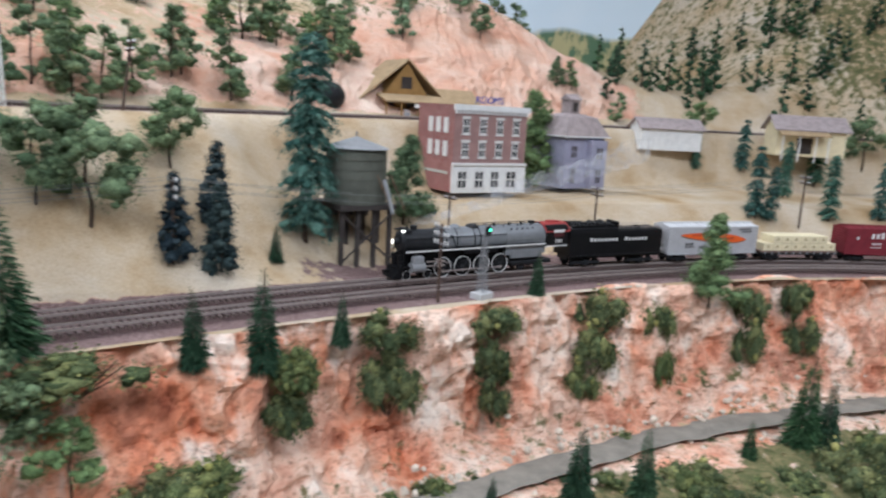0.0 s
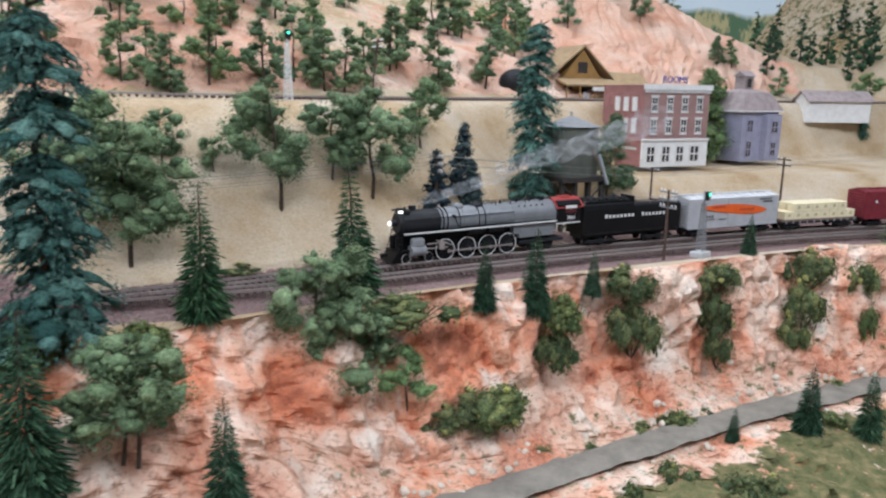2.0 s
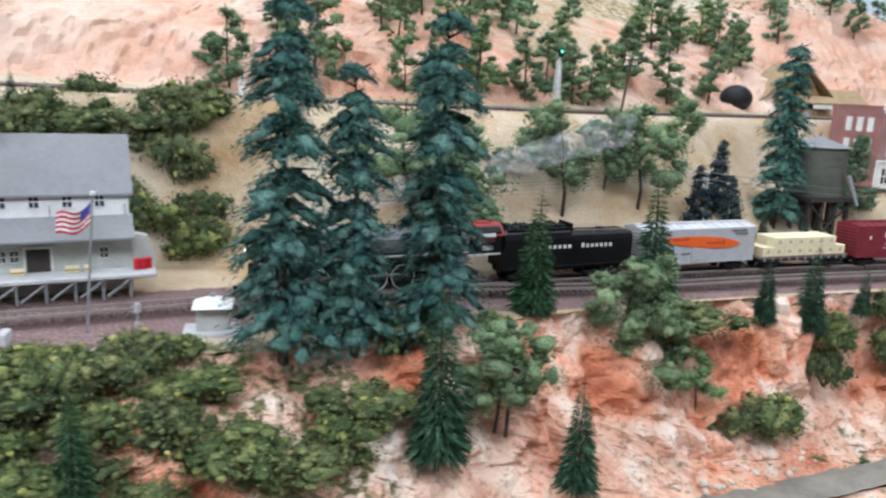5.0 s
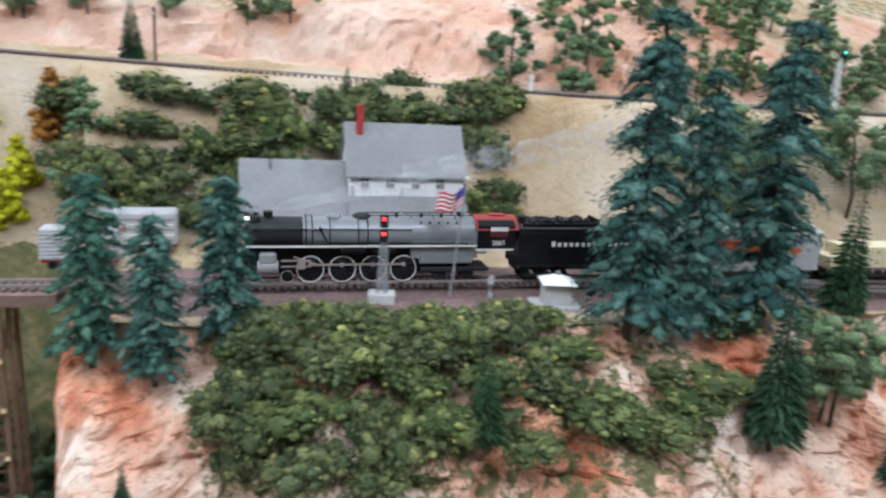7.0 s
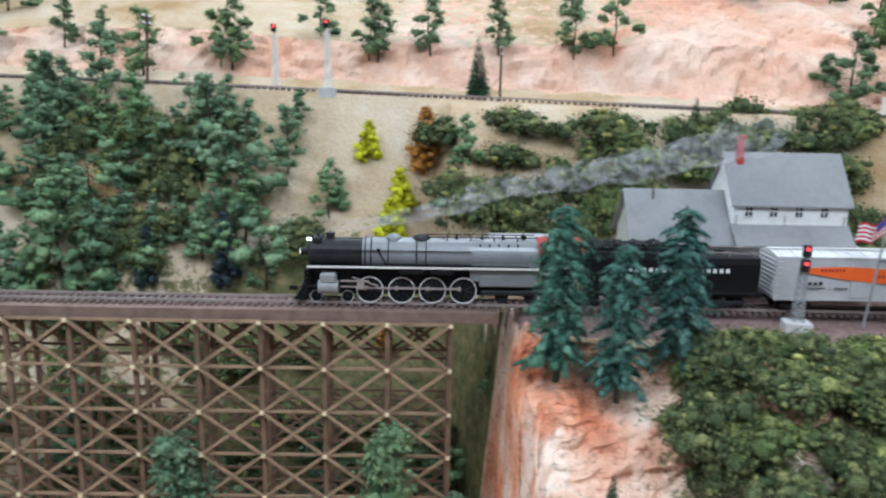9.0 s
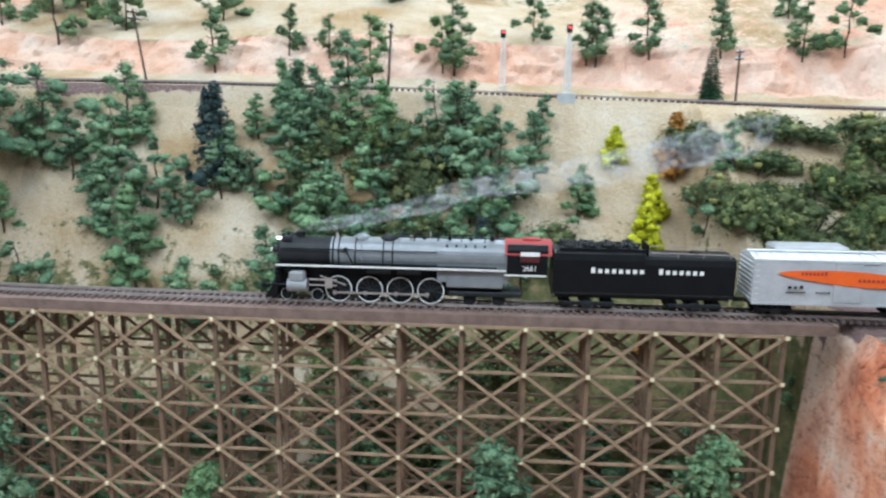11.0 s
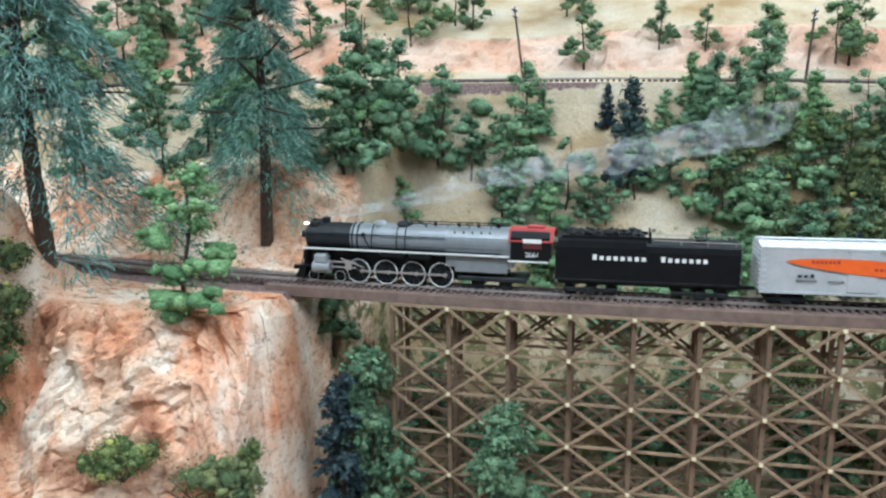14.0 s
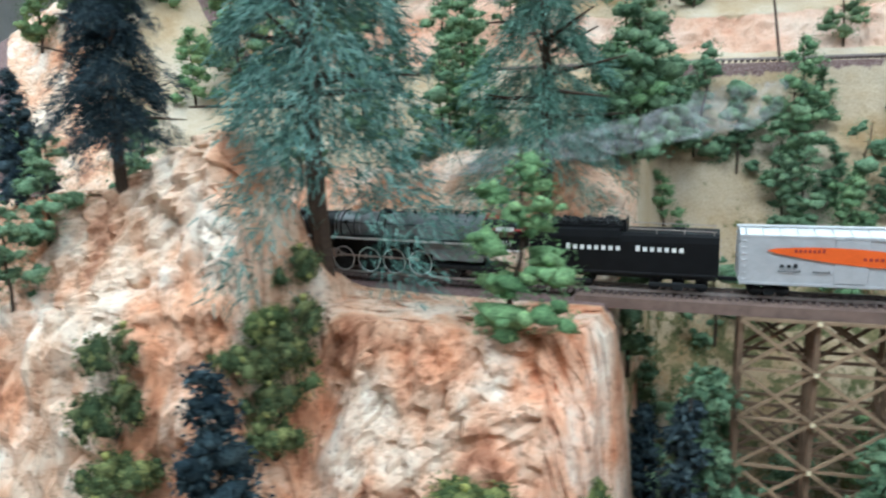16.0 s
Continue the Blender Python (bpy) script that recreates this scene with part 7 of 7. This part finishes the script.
def rubble():
    """Loose pale stones along the foot of the cliff, on the lower ledge."""
    g = random.Random(77)
    me = []
    for s in range(3):
        bm = bmesh.new()
        bmesh.ops.create_icosphere(bm, subdivisions=1, radius=1)
        for v in bm.verts:
            v.co *= g.uniform(0.65, 1.2)
        m = bpy.data.meshes.new("stone")
        bm.to_mesh(m)
        bm.free()
        m.materials.append(PALE_ROCK)
        me.append(m)
    t = thing("rubble", Matrix(), "pale loose stones scattered beside the dirt road", "stones", kind="stuff")
    for _ in range(280):
        X = g.uniform(-0.4, 0.7)
        d = float(lower_road_d(X)) + g.choice((0.028, 0.028, -0.026)) + g.gauss(0, 0.007)
        x, y = plan(X, d)
        o = new("stone", me[g.randrange(3)])
        o.parent = t
        r = g.uniform(0.0016, 0.0050)
        o.matrix_basis = Matrix.Translation((float(x), float(y), float(base_height(X, d)) + r * 0.4)) @ pose(0, 0, 0, g.uniform(0, 360), g.uniform(0, 360), 0) @ Matrix.Scale(r, 4)


rubble()


# ---------------------------------------------------------------- what moves
def front_at(t):
    """Where the pilot's front is along the line: the train eases off a little, then picks up again."""
    return -0.044 - 0.1545 * t + float(np.interp(t, [0, 3, 5.5, 7.5, 9, 10.8, 12.5, 14.5, 16], [-0.0155, -0.0095, 0.0025, 0.0100, 0.0142, 0.0166, 0.0168, 0.0138, 0.0085]))


LINE_X = np.linspace(-2.9, 1.6, 6000)
LINE_S = np.concatenate([[0], np.cumsum(np.hypot(np.diff(LINE_X), np.diff(track_y(LINE_X))))])
LINE_S -= np.interp(0, LINE_X, LINE_S)


def on_line(s, half):
    """Pose of a car whose middle is at s along the line, its trucks half apart on either side; it faces down the line."""
    a, b = (np.interp(s - half, LINE_S, LINE_X), np.interp(s + half, LINE_S, LINE_X))
    p, q = Vector((a, track_y(a), rail_z(a))), Vector((b, track_y(b), rail_z(b)))
    m, v = (p + q) / 2, p - q
    return Matrix.Translation(m) @ Matrix.Rotation(math.atan2(v.y, v.x), 4, "Z")


def motions():
    for ob, back in CARS:
        walk(ob, [(t, on_line(front_at(t) + back, 0.048)) for t in np.arange(0, 16.01, 0.5)])
    for w, r in LOCO_WHEELS:
        at = w.location.copy()
        gap = 1 / 15 if r > 0.008 else 1 / 30
        walk(w, [(k * gap, Matrix.Translation(at) @ Matrix.Rotation((front_at(0) - front_at(k * gap)) / r, 4, "Y")) for k in range(int(round(16 / gap)) + 1)])
    for o, y, x in LOCO_RODS:
        rows = []
        for k in range(241):
            a = (front_at(0) - front_at(k / 15)) / 0.0116
            rows.append((k / 15, Matrix.Translation((x - 0.0042 * math.sin(a), y, 0.0116 - 0.0042 * math.cos(a)))))
        walk(o, rows)


motions()
